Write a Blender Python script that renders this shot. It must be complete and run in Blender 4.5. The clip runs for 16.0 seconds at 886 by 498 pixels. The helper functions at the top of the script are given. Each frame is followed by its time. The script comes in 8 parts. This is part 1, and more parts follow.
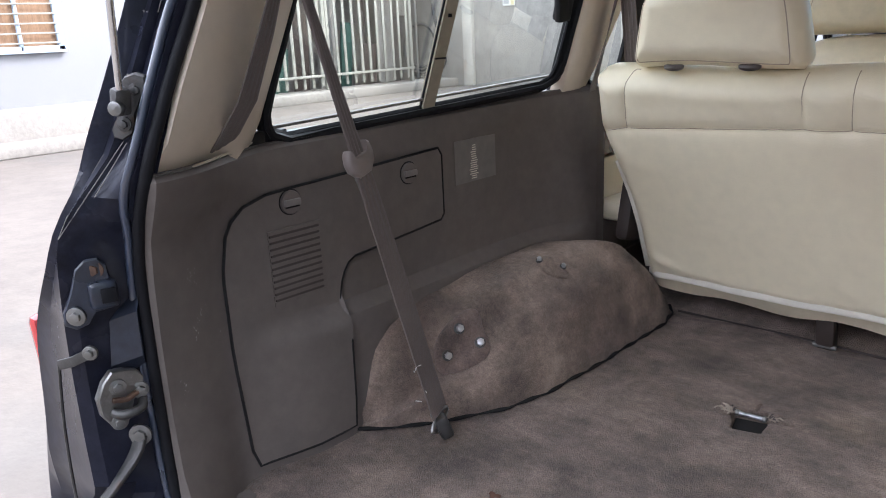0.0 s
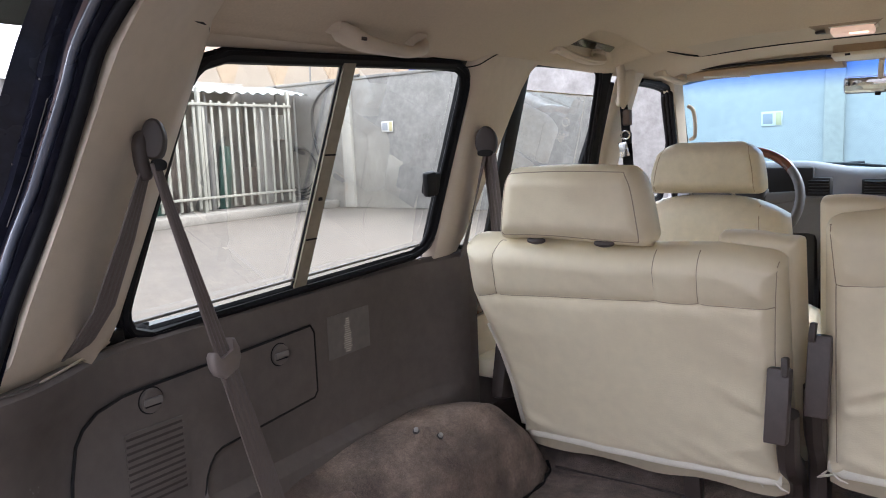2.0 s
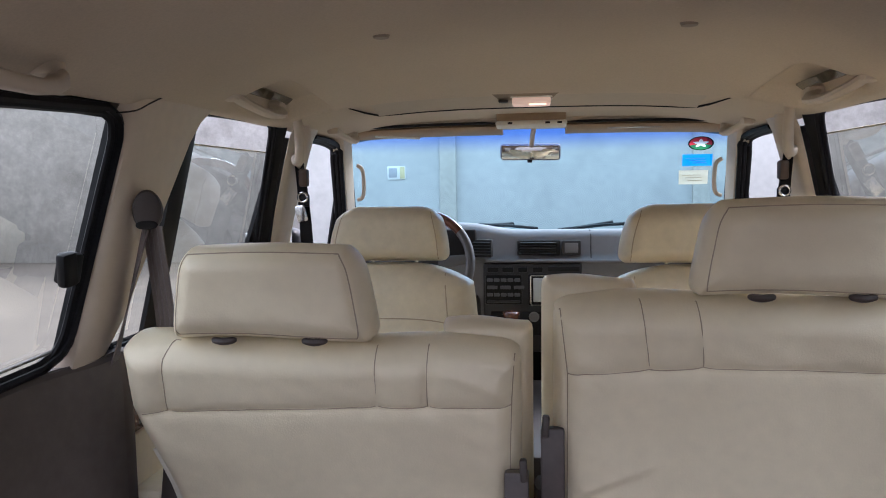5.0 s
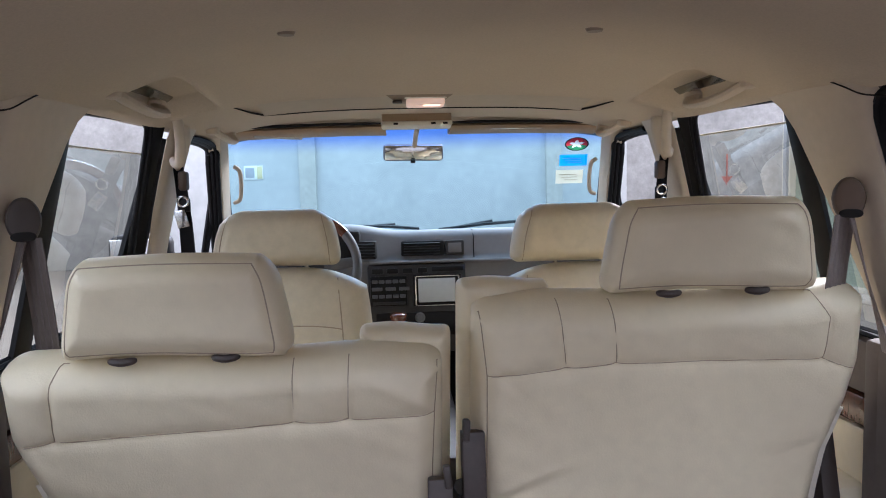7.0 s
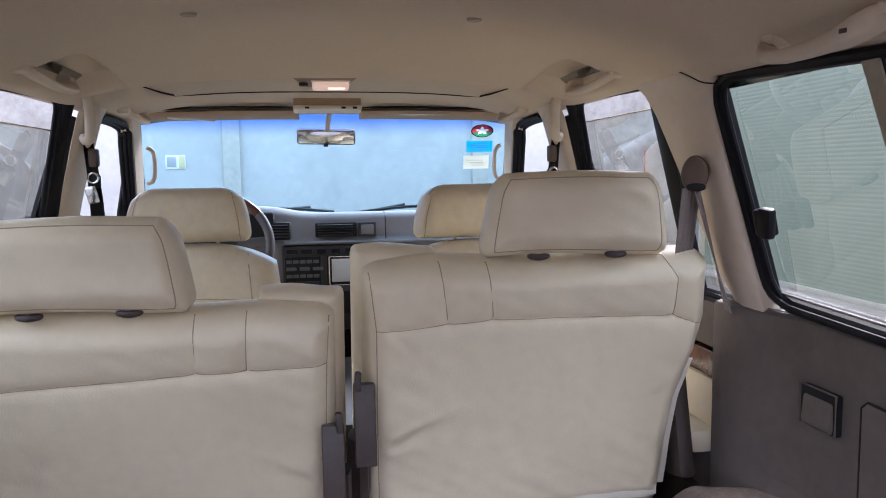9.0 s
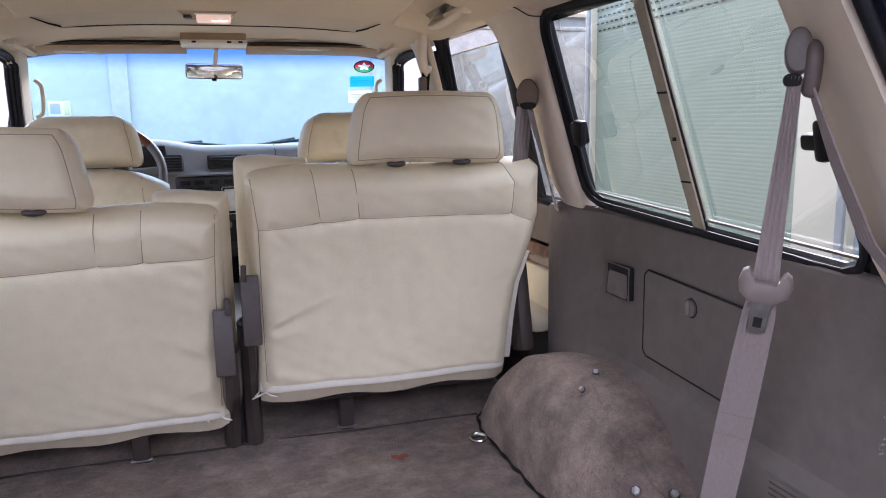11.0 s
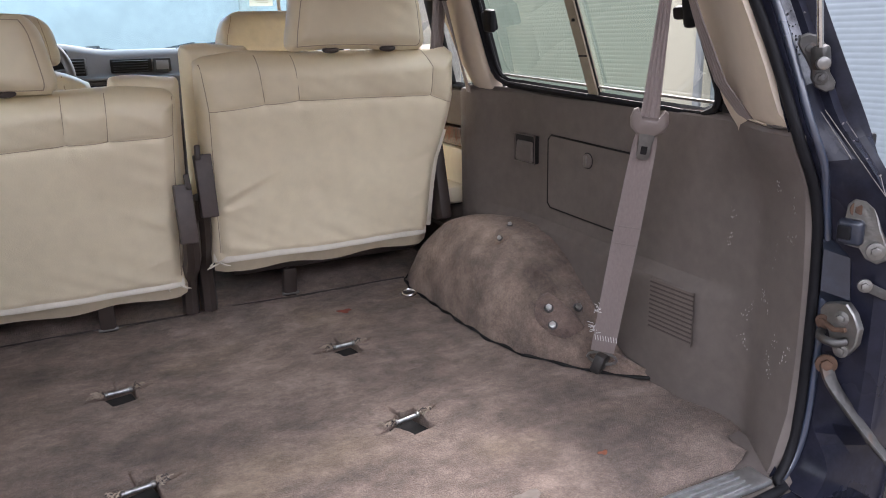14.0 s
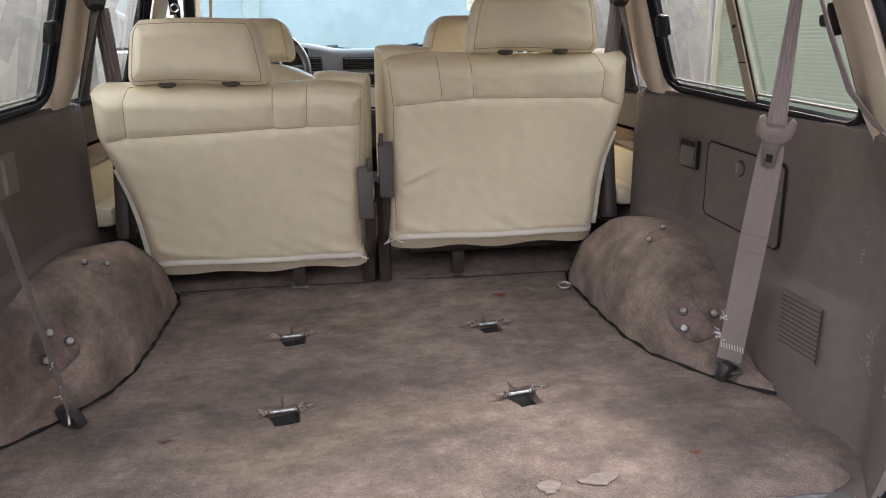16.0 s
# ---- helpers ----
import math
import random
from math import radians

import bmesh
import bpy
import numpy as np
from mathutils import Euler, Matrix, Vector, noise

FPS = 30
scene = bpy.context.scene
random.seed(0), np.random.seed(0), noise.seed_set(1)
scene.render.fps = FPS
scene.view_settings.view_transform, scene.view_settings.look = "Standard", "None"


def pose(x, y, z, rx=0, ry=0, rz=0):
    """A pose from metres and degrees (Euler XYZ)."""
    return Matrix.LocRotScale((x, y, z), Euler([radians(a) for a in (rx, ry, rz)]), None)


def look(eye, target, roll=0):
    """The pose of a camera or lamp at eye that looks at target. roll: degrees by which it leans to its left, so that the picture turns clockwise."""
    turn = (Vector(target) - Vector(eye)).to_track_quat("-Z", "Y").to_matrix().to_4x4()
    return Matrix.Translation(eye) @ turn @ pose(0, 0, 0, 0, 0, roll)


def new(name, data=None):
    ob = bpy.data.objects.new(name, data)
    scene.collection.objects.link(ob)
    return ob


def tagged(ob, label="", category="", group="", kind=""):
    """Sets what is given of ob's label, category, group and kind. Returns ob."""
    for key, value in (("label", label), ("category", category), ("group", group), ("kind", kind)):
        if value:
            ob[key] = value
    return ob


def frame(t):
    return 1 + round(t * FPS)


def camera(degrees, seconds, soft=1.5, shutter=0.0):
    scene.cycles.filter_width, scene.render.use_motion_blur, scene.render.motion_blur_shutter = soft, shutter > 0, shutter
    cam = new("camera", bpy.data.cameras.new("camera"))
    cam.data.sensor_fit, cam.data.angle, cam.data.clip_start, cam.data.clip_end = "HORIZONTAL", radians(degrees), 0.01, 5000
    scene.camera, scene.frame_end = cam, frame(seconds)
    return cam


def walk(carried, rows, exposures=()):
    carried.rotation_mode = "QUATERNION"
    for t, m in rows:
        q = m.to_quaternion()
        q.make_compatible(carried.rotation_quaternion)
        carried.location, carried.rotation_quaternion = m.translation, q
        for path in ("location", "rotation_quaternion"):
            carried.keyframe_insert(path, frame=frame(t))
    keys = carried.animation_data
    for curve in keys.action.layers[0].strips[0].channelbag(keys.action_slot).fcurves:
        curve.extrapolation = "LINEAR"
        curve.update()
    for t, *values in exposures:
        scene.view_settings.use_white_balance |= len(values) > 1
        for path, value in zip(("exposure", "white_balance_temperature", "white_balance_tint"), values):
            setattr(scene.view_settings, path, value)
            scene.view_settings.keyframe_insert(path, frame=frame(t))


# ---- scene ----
cam = camera(61.4, 16.0, soft=1.0)
PATH = [
    (0, (0.205, -0.224, 1.43), (-1.136, 1.15, 0.87), -2.7),
    (0.5, (0.207, -0.22, 1.47), (-1.115, 1.205, 0.998), -3.1),
    (1, (0.217, -0.215, 1.499), (-1.079, 1.26, 1.118), -3.2),
    (1.5, (0.225, -0.208, 1.521), (-1.008, 1.334, 1.205), -2.9),
    (2, (0.213, -0.196, 1.537), (-0.921, 1.43, 1.265), -2.2),
    (2.5, (0.13, -0.178, 1.545), (-0.848, 1.551, 1.316), -1.7),
    (3, (0.009, -0.174, 1.561), (-0.783, 1.65, 1.348), -1.6),
    (3.5, (-0.037, -0.149, 1.563), (-0.659, 1.74, 1.357), -1.2),
    (4, (-0.022, -0.09, 1.566), (-0.5, 1.843, 1.378), -0.9),
    (4.5, (0.004, -0.004, 1.576), (-0.362, 1.954, 1.4), -0.8),
    (4.7, (0.004, 0.022, 1.577), (-0.313, 1.989, 1.405), -0.8),
    (6.8, (-0.102, 0.057, 1.591), (0.014, 2.044, 1.404), -1.5),
    (7, (-0.092, 0.058, 1.587), (0.044, 2.045, 1.403), -1.4),
    (7.5, (-0.073, 0.051, 1.588), (0.116, 2.033, 1.4), -1.3),
    (8, (-0.06, 0.04, 1.588), (0.184, 2.015, 1.394), -1.3),
    (8.2, (-0.061, 0.027, 1.588), (0.204, 1.999, 1.391), -1.3),
    (10.3, (0.005, -0.249, 1.477), (0.457, 1.681, 1.214), -0.9),
    (10.5, (-0.001, -0.266, 1.5), (0.496, 1.645, 1.184), -1.4),
    (11, (-0.016, -0.327, 1.492), (0.543, 1.563, 1.152), -1.0),
    (11.5, (-0.05, -0.396, 1.487), (0.595, 1.463, 1.13), -1.0),
    (12, (-0.099, -0.427, 1.486), (0.643, 1.391, 1.101), -1.3),
    (12.5, (-0.168, -0.456, 1.478), (0.662, 1.314, 1.053), -1.6),
    (13, (-0.215, -0.486, 1.459), (0.663, 1.248, 0.986), -1.6),
    (13.5, (-0.24, -0.511, 1.441), (0.653, 1.202, 0.923), -1.6),
    (14, (-0.225, -0.53, 1.431), (0.618, 1.198, 0.882), -1.5),
    (14.5, (-0.145, -0.562, 1.434), (0.553, 1.223, 0.863), -1.7),
    (15, (-0.09, -0.609, 1.431), (0.434, 1.235, 0.86), -1.2),
    (15.5, (-0.072, -0.658, 1.432), (0.291, 1.228, 0.873), -0.9),
    (16, (-0.085, -0.706, 1.431), (0.172, 1.205, 0.898), -0.8),
]
EXPOSURES = [(0, 2.52, 5800, 15), (1, 2.49, 5850, 15), (2, 2.38, 5950, 18), (3, 2.38, 6000, 20), (3.5, 2.25, 6000, 21), (4.5, 1.98, 5850, 20), (7, 2.10, 5700, 19), (8.2, 2.15, 5650, 21), (10.5, 2.45, 5600, 24), (12, 2.60, 5850, 21), (13, 2.50, 6000, 19), (14, 2.37, 6150, 19), (15, 2.31, 6300, 18), (16, 2.31, 6400, 17)]
walk(cam, [(t, look(eye, target, roll)) for t, eye, target, roll in PATH], EXPOSURES)

# ---- daylight ----
SUN_ELEVATION, SUN_TURN = 42.0, 42.0
world = bpy.data.worlds.new("sky")
scene.world = world
world.use_nodes = True
wn = world.node_tree.nodes
sky = wn.new("ShaderNodeTexSky")
sky.sky_type, sky.sun_disc = "NISHITA", False
sky.sun_elevation, sky.sun_rotation = radians(SUN_ELEVATION), radians(SUN_TURN)
sky.dust_density, sky.ozone_density = 4.0, 1.0
haze = wn.new("ShaderNodeMixRGB")
haze.inputs[0].default_value = 0.75
haze.inputs[2].default_value = (9.0, 9.1, 9.3, 1)
world.node_tree.links.new(sky.outputs[0], haze.inputs[1])
world.node_tree.links.new(haze.outputs[0], wn["Background"].inputs[0])
wn["Background"].inputs[1].default_value = 0.12
sun_data = bpy.data.lights.new("sun", "SUN")
sun_data.energy, sun_data.angle, sun_data.color = 1.3, radians(22), (1.0, 0.95, 0.88)
sun = new("sun", sun_data)
sun.matrix_world = look((30 * math.sin(radians(SUN_TURN)), 30 * math.cos(radians(SUN_TURN)), 30 * math.tan(radians(SUN_ELEVATION))), (0, 0, 0))


# ---- materials ----
def links(nt, a, b):
    nt.links.new(a, b)


def surface(name, colour, rough=0.6, metal=0.0, vary=0.12, scale=4.0, fine=60.0, bump=0.1, bump_scale=None, coat=0.0, tint=None, spec=0.5,
            stain=None, stain_scale=2.0, stain_at=0.58, stretch=(1, 1, 1), sheen=0.0, depth=0.004, random_value=0.0, mottle=None, nap=None):
    """A surface that varies at two scales, with fine relief and, where given, stains."""
    m = bpy.data.materials.new(name)
    m.use_nodes = True
    nt = m.node_tree
    n = nt.nodes
    b = n["Principled BSDF"]
    co = n.new("ShaderNodeTexCoord")
    mp = n.new("ShaderNodeMapping")
    mp.inputs["Scale"].default_value = stretch
    mp.inputs["Location"].default_value = (3.73, 1.31, 2.17)
    links(nt, co.outputs["Object"], mp.inputs["Vector"])
    big, small = n.new("ShaderNodeTexNoise"), n.new("ShaderNodeTexNoise")
    big.inputs["Scale"].default_value, big.inputs["Detail"].default_value = scale, 5
    small.inputs["Scale"].default_value, small.inputs["Detail"].default_value = fine, 3
    for tex in (big, small):
        links(nt, mp.outputs[0], tex.inputs["Vector"])
    add = n.new("ShaderNodeMath")
    add.operation = "ADD"
    links(nt, big.outputs["Fac"], add.inputs[0])
    links(nt, small.outputs["Fac"], add.inputs[1])
    ramp = n.new("ShaderNodeMapRange")
    ramp.inputs["From Min"].default_value, ramp.inputs["From Max"].default_value = 0.6, 1.4
    links(nt, add.outputs[0], ramp.inputs["Value"])
    mix = n.new("ShaderNodeMixRGB")
    dark = [c * (1 - vary) for c in colour]
    light = [min(1.0, c * (1 + vary)) for c in (tint or colour)]
    mix.inputs[1].default_value, mix.inputs[2].default_value = (*dark, 1), (*light, 1)
    links(nt, ramp.outputs[0], mix.inputs[0])
    last = mix.outputs[0]
    if stain:
        st = n.new("ShaderNodeTexNoise")
        st.inputs["Scale"].default_value, st.inputs["Detail"].default_value = stain_scale, 6
        links(nt, mp.outputs[0], st.inputs["Vector"])
        sr = n.new("ShaderNodeMapRange")
        sr.inputs["From Min"].default_value, sr.inputs["From Max"].default_value = stain_at, stain_at + 0.14
        sr.inputs["To Max"].default_value = 0.75
        links(nt, st.outputs["Fac"], sr.inputs["Value"])
        sm = n.new("ShaderNodeMixRGB")
        links(nt, sr.outputs[0], sm.inputs[0])
        links(nt, last, sm.inputs[1])
        sm.inputs[2].default_value = (*stain, 1)
        last = sm.outputs[0]
    for mottle in (mottle if isinstance(mottle, list) else [mottle] if mottle else []):
        mt, mm, mu = n.new("ShaderNodeTexNoise"), n.new("ShaderNodeMapRange"), n.new("ShaderNodeMixRGB")
        mt.inputs["Scale"].default_value, mt.inputs["Detail"].default_value, mt.inputs["Roughness"].default_value = mottle[0], 9, 0.78
        links(nt, mp.outputs[0], mt.inputs["Vector"])
        mm.inputs["From Min"].default_value, mm.inputs["From Max"].default_value = 0.32, 0.68
        mm.inputs["To Min"].default_value, mm.inputs["To Max"].default_value = 1 - mottle[1], 1 + mottle[1]
        links(nt, mt.outputs["Fac"], mm.inputs["Value"])
        mu.blend_type = "MULTIPLY"
        mu.inputs[0].default_value = 1.0
        links(nt, last, mu.inputs[1])
        links(nt, mm.outputs[0], mu.inputs[2])
        last = mu.outputs[0]
    if nap:
        # brushed streaks: size, strength, stretch
        ns, nm, nr, nu = n.new("ShaderNodeTexNoise"), n.new("ShaderNodeMapping"), n.new("ShaderNodeMapRange"), n.new("ShaderNodeMixRGB")
        nm.inputs["Scale"].default_value = nap[2]
        links(nt, co.outputs["Object"], nm.inputs["Vector"])
        ns.inputs["Scale"].default_value, ns.inputs["Detail"].default_value, ns.inputs["Roughness"].default_value = nap[0], 6, 0.65
        links(nt, nm.outputs[0], ns.inputs["Vector"])
        nr.inputs["From Min"].default_value, nr.inputs["From Max"].default_value = 0.35, 0.65
        nr.inputs["To Min"].default_value, nr.inputs["To Max"].default_value = 1 - nap[1], 1 + nap[1]
        links(nt, ns.outputs["Fac"], nr.inputs["Value"])
        nu.blend_type = "MULTIPLY"
        nu.inputs[0].default_value = 1.0
        links(nt, last, nu.inputs[1])
        links(nt, nr.outputs[0], nu.inputs[2])
        last = nu.outputs[0]
    if random_value:
        info, hs, mr = n.new("ShaderNodeObjectInfo"), n.new("ShaderNodeHueSaturation"), n.new("ShaderNodeMapRange")
        mr.inputs["To Min"].default_value, mr.inputs["To Max"].default_value = 1 - random_value, 1 + random_value
        links(nt, info.outputs["Random"], mr.inputs["Value"])
        links(nt, mr.outputs[0], hs.inputs["Value"])
        links(nt, last, hs.inputs["Color"])
        last = hs.outputs[0]
    links(nt, last, b.inputs["Base Color"])
    rr = n.new("ShaderNodeMapRange")
    rr.inputs["To Min"].default_value, rr.inputs["To Max"].default_value = max(0.02, rough - 0.1), min(1.0, rough + 0.1)
    links(nt, big.outputs["Fac"], rr.inputs["Value"])
    links(nt, rr.outputs[0], b.inputs["Roughness"])
    b.inputs["Metallic"].default_value = metal
    b.inputs["Specular IOR Level"].default_value = spec
    b.inputs["Coat Weight"].default_value = coat
    b.inputs["Coat Roughness"].default_value = 0.08
    b.inputs["Sheen Weight"].default_value = sheen
    if bump:
        bp, bt = n.new("ShaderNodeBump"), n.new("ShaderNodeTexNoise")
        bt.inputs["Scale"].default_value, bt.inputs["Detail"].default_value = bump_scale or fine, 4
        links(nt, mp.outputs[0], bt.inputs["Vector"])
        bp.inputs["Strength"].default_value, bp.inputs["Distance"].default_value = bump, depth
        links(nt, bt.outputs["Fac"], bp.inputs["Height"])
        links(nt, bp.outputs[0], b.inputs["Normal"])
    return m


def pane_glass(name, tint, gloss=0.05, band=None):
    """Clear sheet glass: lets light through with a tint and mirrors more at a slant."""
    m = bpy.data.materials.new(name)
    m.use_nodes = True
    nt = m.node_tree
    n = nt.nodes
    n.remove(n["Principled BSDF"])
    tr, gl, mx, lw = n.new("ShaderNodeBsdfTransparent"), n.new("ShaderNodeBsdfGlossy"), n.new("ShaderNodeMixShader"), n.new("ShaderNodeLayerWeight")
    gl.inputs["Roughness"].default_value = 0.0
    tr.inputs["Color"].default_value = (*tint, 1)
    pw, ml = n.new("ShaderNodeMath"), n.new("ShaderNodeMath")
    pw.operation, ml.operation = "POWER", "MULTIPLY_ADD"
    pw.inputs[1].default_value = 4.0
    ml.inputs[1].default_value, ml.inputs[2].default_value = 0.8, gloss
    lw.inputs[0].default_value = 0.5
    links(nt, lw.outputs["Facing"], pw.inputs[0])
    links(nt, pw.outputs[0], ml.inputs[0])
    links(nt, ml.outputs[0], mx.inputs[0])
    links(nt, tr.outputs[0], mx.inputs[1])
    links(nt, gl.outputs[0], mx.inputs[2])
    links(nt, mx.outputs[0], n["Material Output"].inputs[0])
    if band:
        geo, sep, mr, mc = n.new("ShaderNodeTexCoord"), n.new("ShaderNodeSeparateXYZ"), n.new("ShaderNodeMapRange"), n.new("ShaderNodeMixRGB")
        links(nt, geo.outputs["Object"], sep.inputs[0])
        mr.inputs["From Min"].default_value, mr.inputs["From Max"].default_value = band[0], band[1]
        mr.interpolation_type = "SMOOTHSTEP"
        links(nt, sep.outputs["Z"], mr.inputs["Value"])
        mc.inputs[1].default_value, mc.inputs[2].default_value = (*tint, 1), (*band[2], 1)
        links(nt, mr.outputs[0], mc.inputs[0])
        links(nt, mc.outputs[0], tr.inputs["Color"])
    return m


def film(name, colour):
    """Thin printed film that lets some light through."""
    m = bpy.data.materials.new(name)
    m.use_nodes = True
    n = m.node_tree.nodes
    tl, mx = n.new("ShaderNodeBsdfTranslucent"), n.new("ShaderNodeMixShader")
    n["Principled BSDF"].inputs["Base Color"].default_value = (*colour, 1)
    n["Principled BSDF"].inputs["Roughness"].default_value = 0.5
    tl.inputs[0].default_value = (*colour, 1)
    mx.inputs[0].default_value = 0.6
    links(m.node_tree, n["Principled BSDF"].outputs[0], mx.inputs[1])
    links(m.node_tree, tl.outputs[0], mx.inputs[2])
    links(m.node_tree, mx.outputs[0], n["Material Output"].inputs[0])
    return m


def glow(name, colour, strength):
    m = bpy.data.materials.new(name)
    m.use_nodes = True
    b = m.node_tree.nodes["Principled BSDF"]
    b.inputs["Base Color"].default_value = (*colour, 1)
    b.inputs["Emission Color"].default_value = (*colour, 1)
    b.inputs["Emission Strength"].default_value = strength
    return m


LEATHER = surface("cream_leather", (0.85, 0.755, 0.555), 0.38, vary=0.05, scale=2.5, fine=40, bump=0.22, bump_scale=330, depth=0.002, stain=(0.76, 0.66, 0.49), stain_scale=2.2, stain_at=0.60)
# Darker cream for the front seats and the rear covers' lower flaps.
LEATHER_DARKER = surface("darker_cream_leather", (0.63, 0.545, 0.395), 0.40, vary=0.08, scale=4, fine=40, bump=0.12, bump_scale=300, depth=0.002, mottle=(6, 0.08))
HEM = surface("cream_hem", (0.82, 0.77, 0.66), 0.5, vary=0.06, scale=14, bump=0.15, bump_scale=200)
PIPING = surface("pale_piping", (0.72, 0.67, 0.57), 0.6, vary=0.06, scale=20, bump=0.1)
PIPING_TAN = surface("pale_tan_piping", (0.46, 0.37, 0.27), 0.7, vary=0.08, scale=30, bump=0.1)
LEVER = surface("brown_lever_plastic", (0.070, 0.054, 0.049), 0.45, vary=0.12, scale=12, bump=0.12, bump_scale=500, depth=0.0015, mottle=(40, 0.12))
STITCH = surface("tan_seam", (0.42, 0.33, 0.23), 0.8, vary=0.1, scale=30, bump=0.1)
PLASTIC = surface("brown_plastic", (0.140, 0.119, 0.107), 0.54, vary=0.10, scale=5, fine=40, bump=0.18, bump_scale=700, depth=0.0015, stain=(0.155, 0.135, 0.122), stain_scale=3, stain_at=0.60, mottle=[(30, 0.06), (4, 0.10)], spec=0.26)
SCUFFED = surface("worn_brown_plastic", (0.19, 0.17, 0.155), 0.5, vary=0.12, scale=40, bump=0.1)
PLASTIC_DARK = surface("dark_brown_plastic", (0.050, 0.038, 0.033), 0.50, vary=0.1, scale=8, bump=0.12, bump_scale=500, depth=0.0015)
SCUFF = surface("pale_scuff", (0.36, 0.34, 0.32), 0.8, vary=0.3, scale=90, bump=0.2)
BEIGE = surface("beige_trim", (0.60, 0.512, 0.405), 0.55, vary=0.06, scale=4, fine=50, bump=0.12, bump_scale=500, depth=0.0015)
LINING = surface("beige_headliner", (0.57, 0.48, 0.37), 0.95, vary=0.09, scale=2.5, fine=260, bump=0.35, bump_scale=600, depth=0.002, spec=0.2)
TAUPE = surface("taupe_plastic", (0.30, 0.24, 0.18), 0.5, vary=0.06, scale=10, bump=0.05)
TAN = surface("tan_vinyl", (0.36, 0.25, 0.15), 0.6, vary=0.1, scale=6, bump=0.1)
CARPET = surface("brown_carpet", (0.176, 0.126, 0.100), 0.95, vary=0.42, scale=6, fine=480, bump=1.0, bump_scale=420, depth=0.008, tint=(0.242, 0.182, 0.149), stain=(0.285, 0.212, 0.150), stain_scale=3.2, stain_at=0.54, sheen=0.08, mottle=[(3.4, 0.46), (13, 0.36), (130, 0.20)], nap=(26, 0.20, (0.5, 1.0, 1.0)))
CARPET_ARCH = surface("arch_carpet", (0.215, 0.157, 0.127), 0.95, vary=0.36, scale=8, fine=520, bump=0.8, bump_scale=620, depth=0.005, tint=(0.275, 0.205, 0.160), stain=(0.115, 0.08, 0.066), stain_scale=3.6, stain_at=0.48, sheen=0.10, mottle=[(4, 0.46), (12, 0.22), (150, 0.26)], nap=(22, 0.14, (1.0, 0.3, 1.0)))
CARPET_PAD = surface("dark_worn_carpet", (0.150, 0.106, 0.088), 0.95, vary=0.35, scale=14, fine=300, bump=0.8, bump_scale=420, depth=0.006, sheen=0.1, mottle=(14, 0.5))
TUFT = surface("pale_frayed_carpet", (0.34, 0.28, 0.22), 0.95, vary=0.3, scale=60, bump=0.3)
# Black seal rubber, base raised towards blue for the sky it mirrors.
SEAL = surface("sky_tinted_seal_rubber", (0.030, 0.041, 0.070), 0.30, vary=0.25, scale=9, fine=60, bump=0.06, coat=0.9, spec=0.8, mottle=(24, 0.25))
# Worn flange paint, its base colour paled to carry the sky's reflection.
WORN_SHEEN = surface("worn_sheen_paint", (0.20, 0.203, 0.225), 0.20, coat=1.0, vary=0.3, scale=12, fine=60, bump=0.25, spec=0.5, stain=(0.15, 0.145, 0.15), stain_scale=60, stain_at=0.60, mottle=(30, 0.5))
RUSTED = surface("reddish_bare_paint", (0.105, 0.066, 0.062), 0.5, vary=0.3, scale=14, fine=60, bump=0.25, stain=(0.045, 0.05, 0.07), stain_scale=40, stain_at=0.56, mottle=(30, 0.4))
FADED_RED = surface("faded_red_paint", (0.36, 0.12, 0.09), 0.8, vary=0.25, scale=14, bump=0.1)
HOOK_STEEL = surface("dull_bar_steel", (0.42, 0.43, 0.45), 0.34, metal=0.9, vary=0.25, scale=60, bump=0.2, stain=(0.12, 0.10, 0.09), stain_scale=50, stain_at=0.52)
ZINC_BOLT = surface("zinc_bolt", (0.62, 0.62, 0.62), 0.32, metal=0.9, vary=0.15, scale=60, bump=0.1)
GUIDE = surface("grey_brown_guide", (0.105, 0.083, 0.074), 0.42, vary=0.12, scale=20, bump=0.08, mottle=(40, 0.1))
BELT_BROWN = surface("brown_belt_fitting", (0.10, 0.062, 0.040), 0.5, vary=0.15, scale=20, bump=0.05)
BUTTON = surface("grey_button", (0.085, 0.085, 0.088), 0.45, vary=0.1, scale=30, bump=0.05)
RUBBER = surface("black_rubber", (0.012, 0.012, 0.014), 0.5, vary=0.2, scale=20, bump=0.1, spec=0.13)
BLACK = surface("black_plastic", (0.010, 0.010, 0.011), 0.4, vary=0.2, scale=20, bump=0.05, spec=0.18)
GAP = surface("dark_gap", (0.008, 0.007, 0.007), 0.9, vary=0.1, bump=0)
PAINT = surface("dark_blue_paint", (0.0135, 0.0145, 0.0245), 0.28, vary=0.35, scale=6, fine=45, bump=0.08, coat=0.14, spec=0.18, stain=(0.05, 0.048, 0.055), stain_scale=24, stain_at=0.66, mottle=(40, 0.4))
# Body paint made paler and bluer for sky light on the stamped steps.
PAINT_LIT = surface("lit_blue_paint", (0.022, 0.027, 0.042), 0.30, vary=0.35, scale=9, fine=60, bump=0.08, coat=0.5, spec=0.4, mottle=(24, 0.35))
PAINT_OUT = surface("dark_green_paint", (0.012, 0.032, 0.026), 0.22, vary=0.15, scale=5, bump=0.02, coat=1.0)
STEEL = surface("worn_zinc_steel", (0.24, 0.235, 0.225), 0.38, metal=0.9, vary=0.25, scale=40, bump=0.3, bump_scale=120, stain=(0.20, 0.13, 0.08), stain_scale=30, stain_at=0.6)
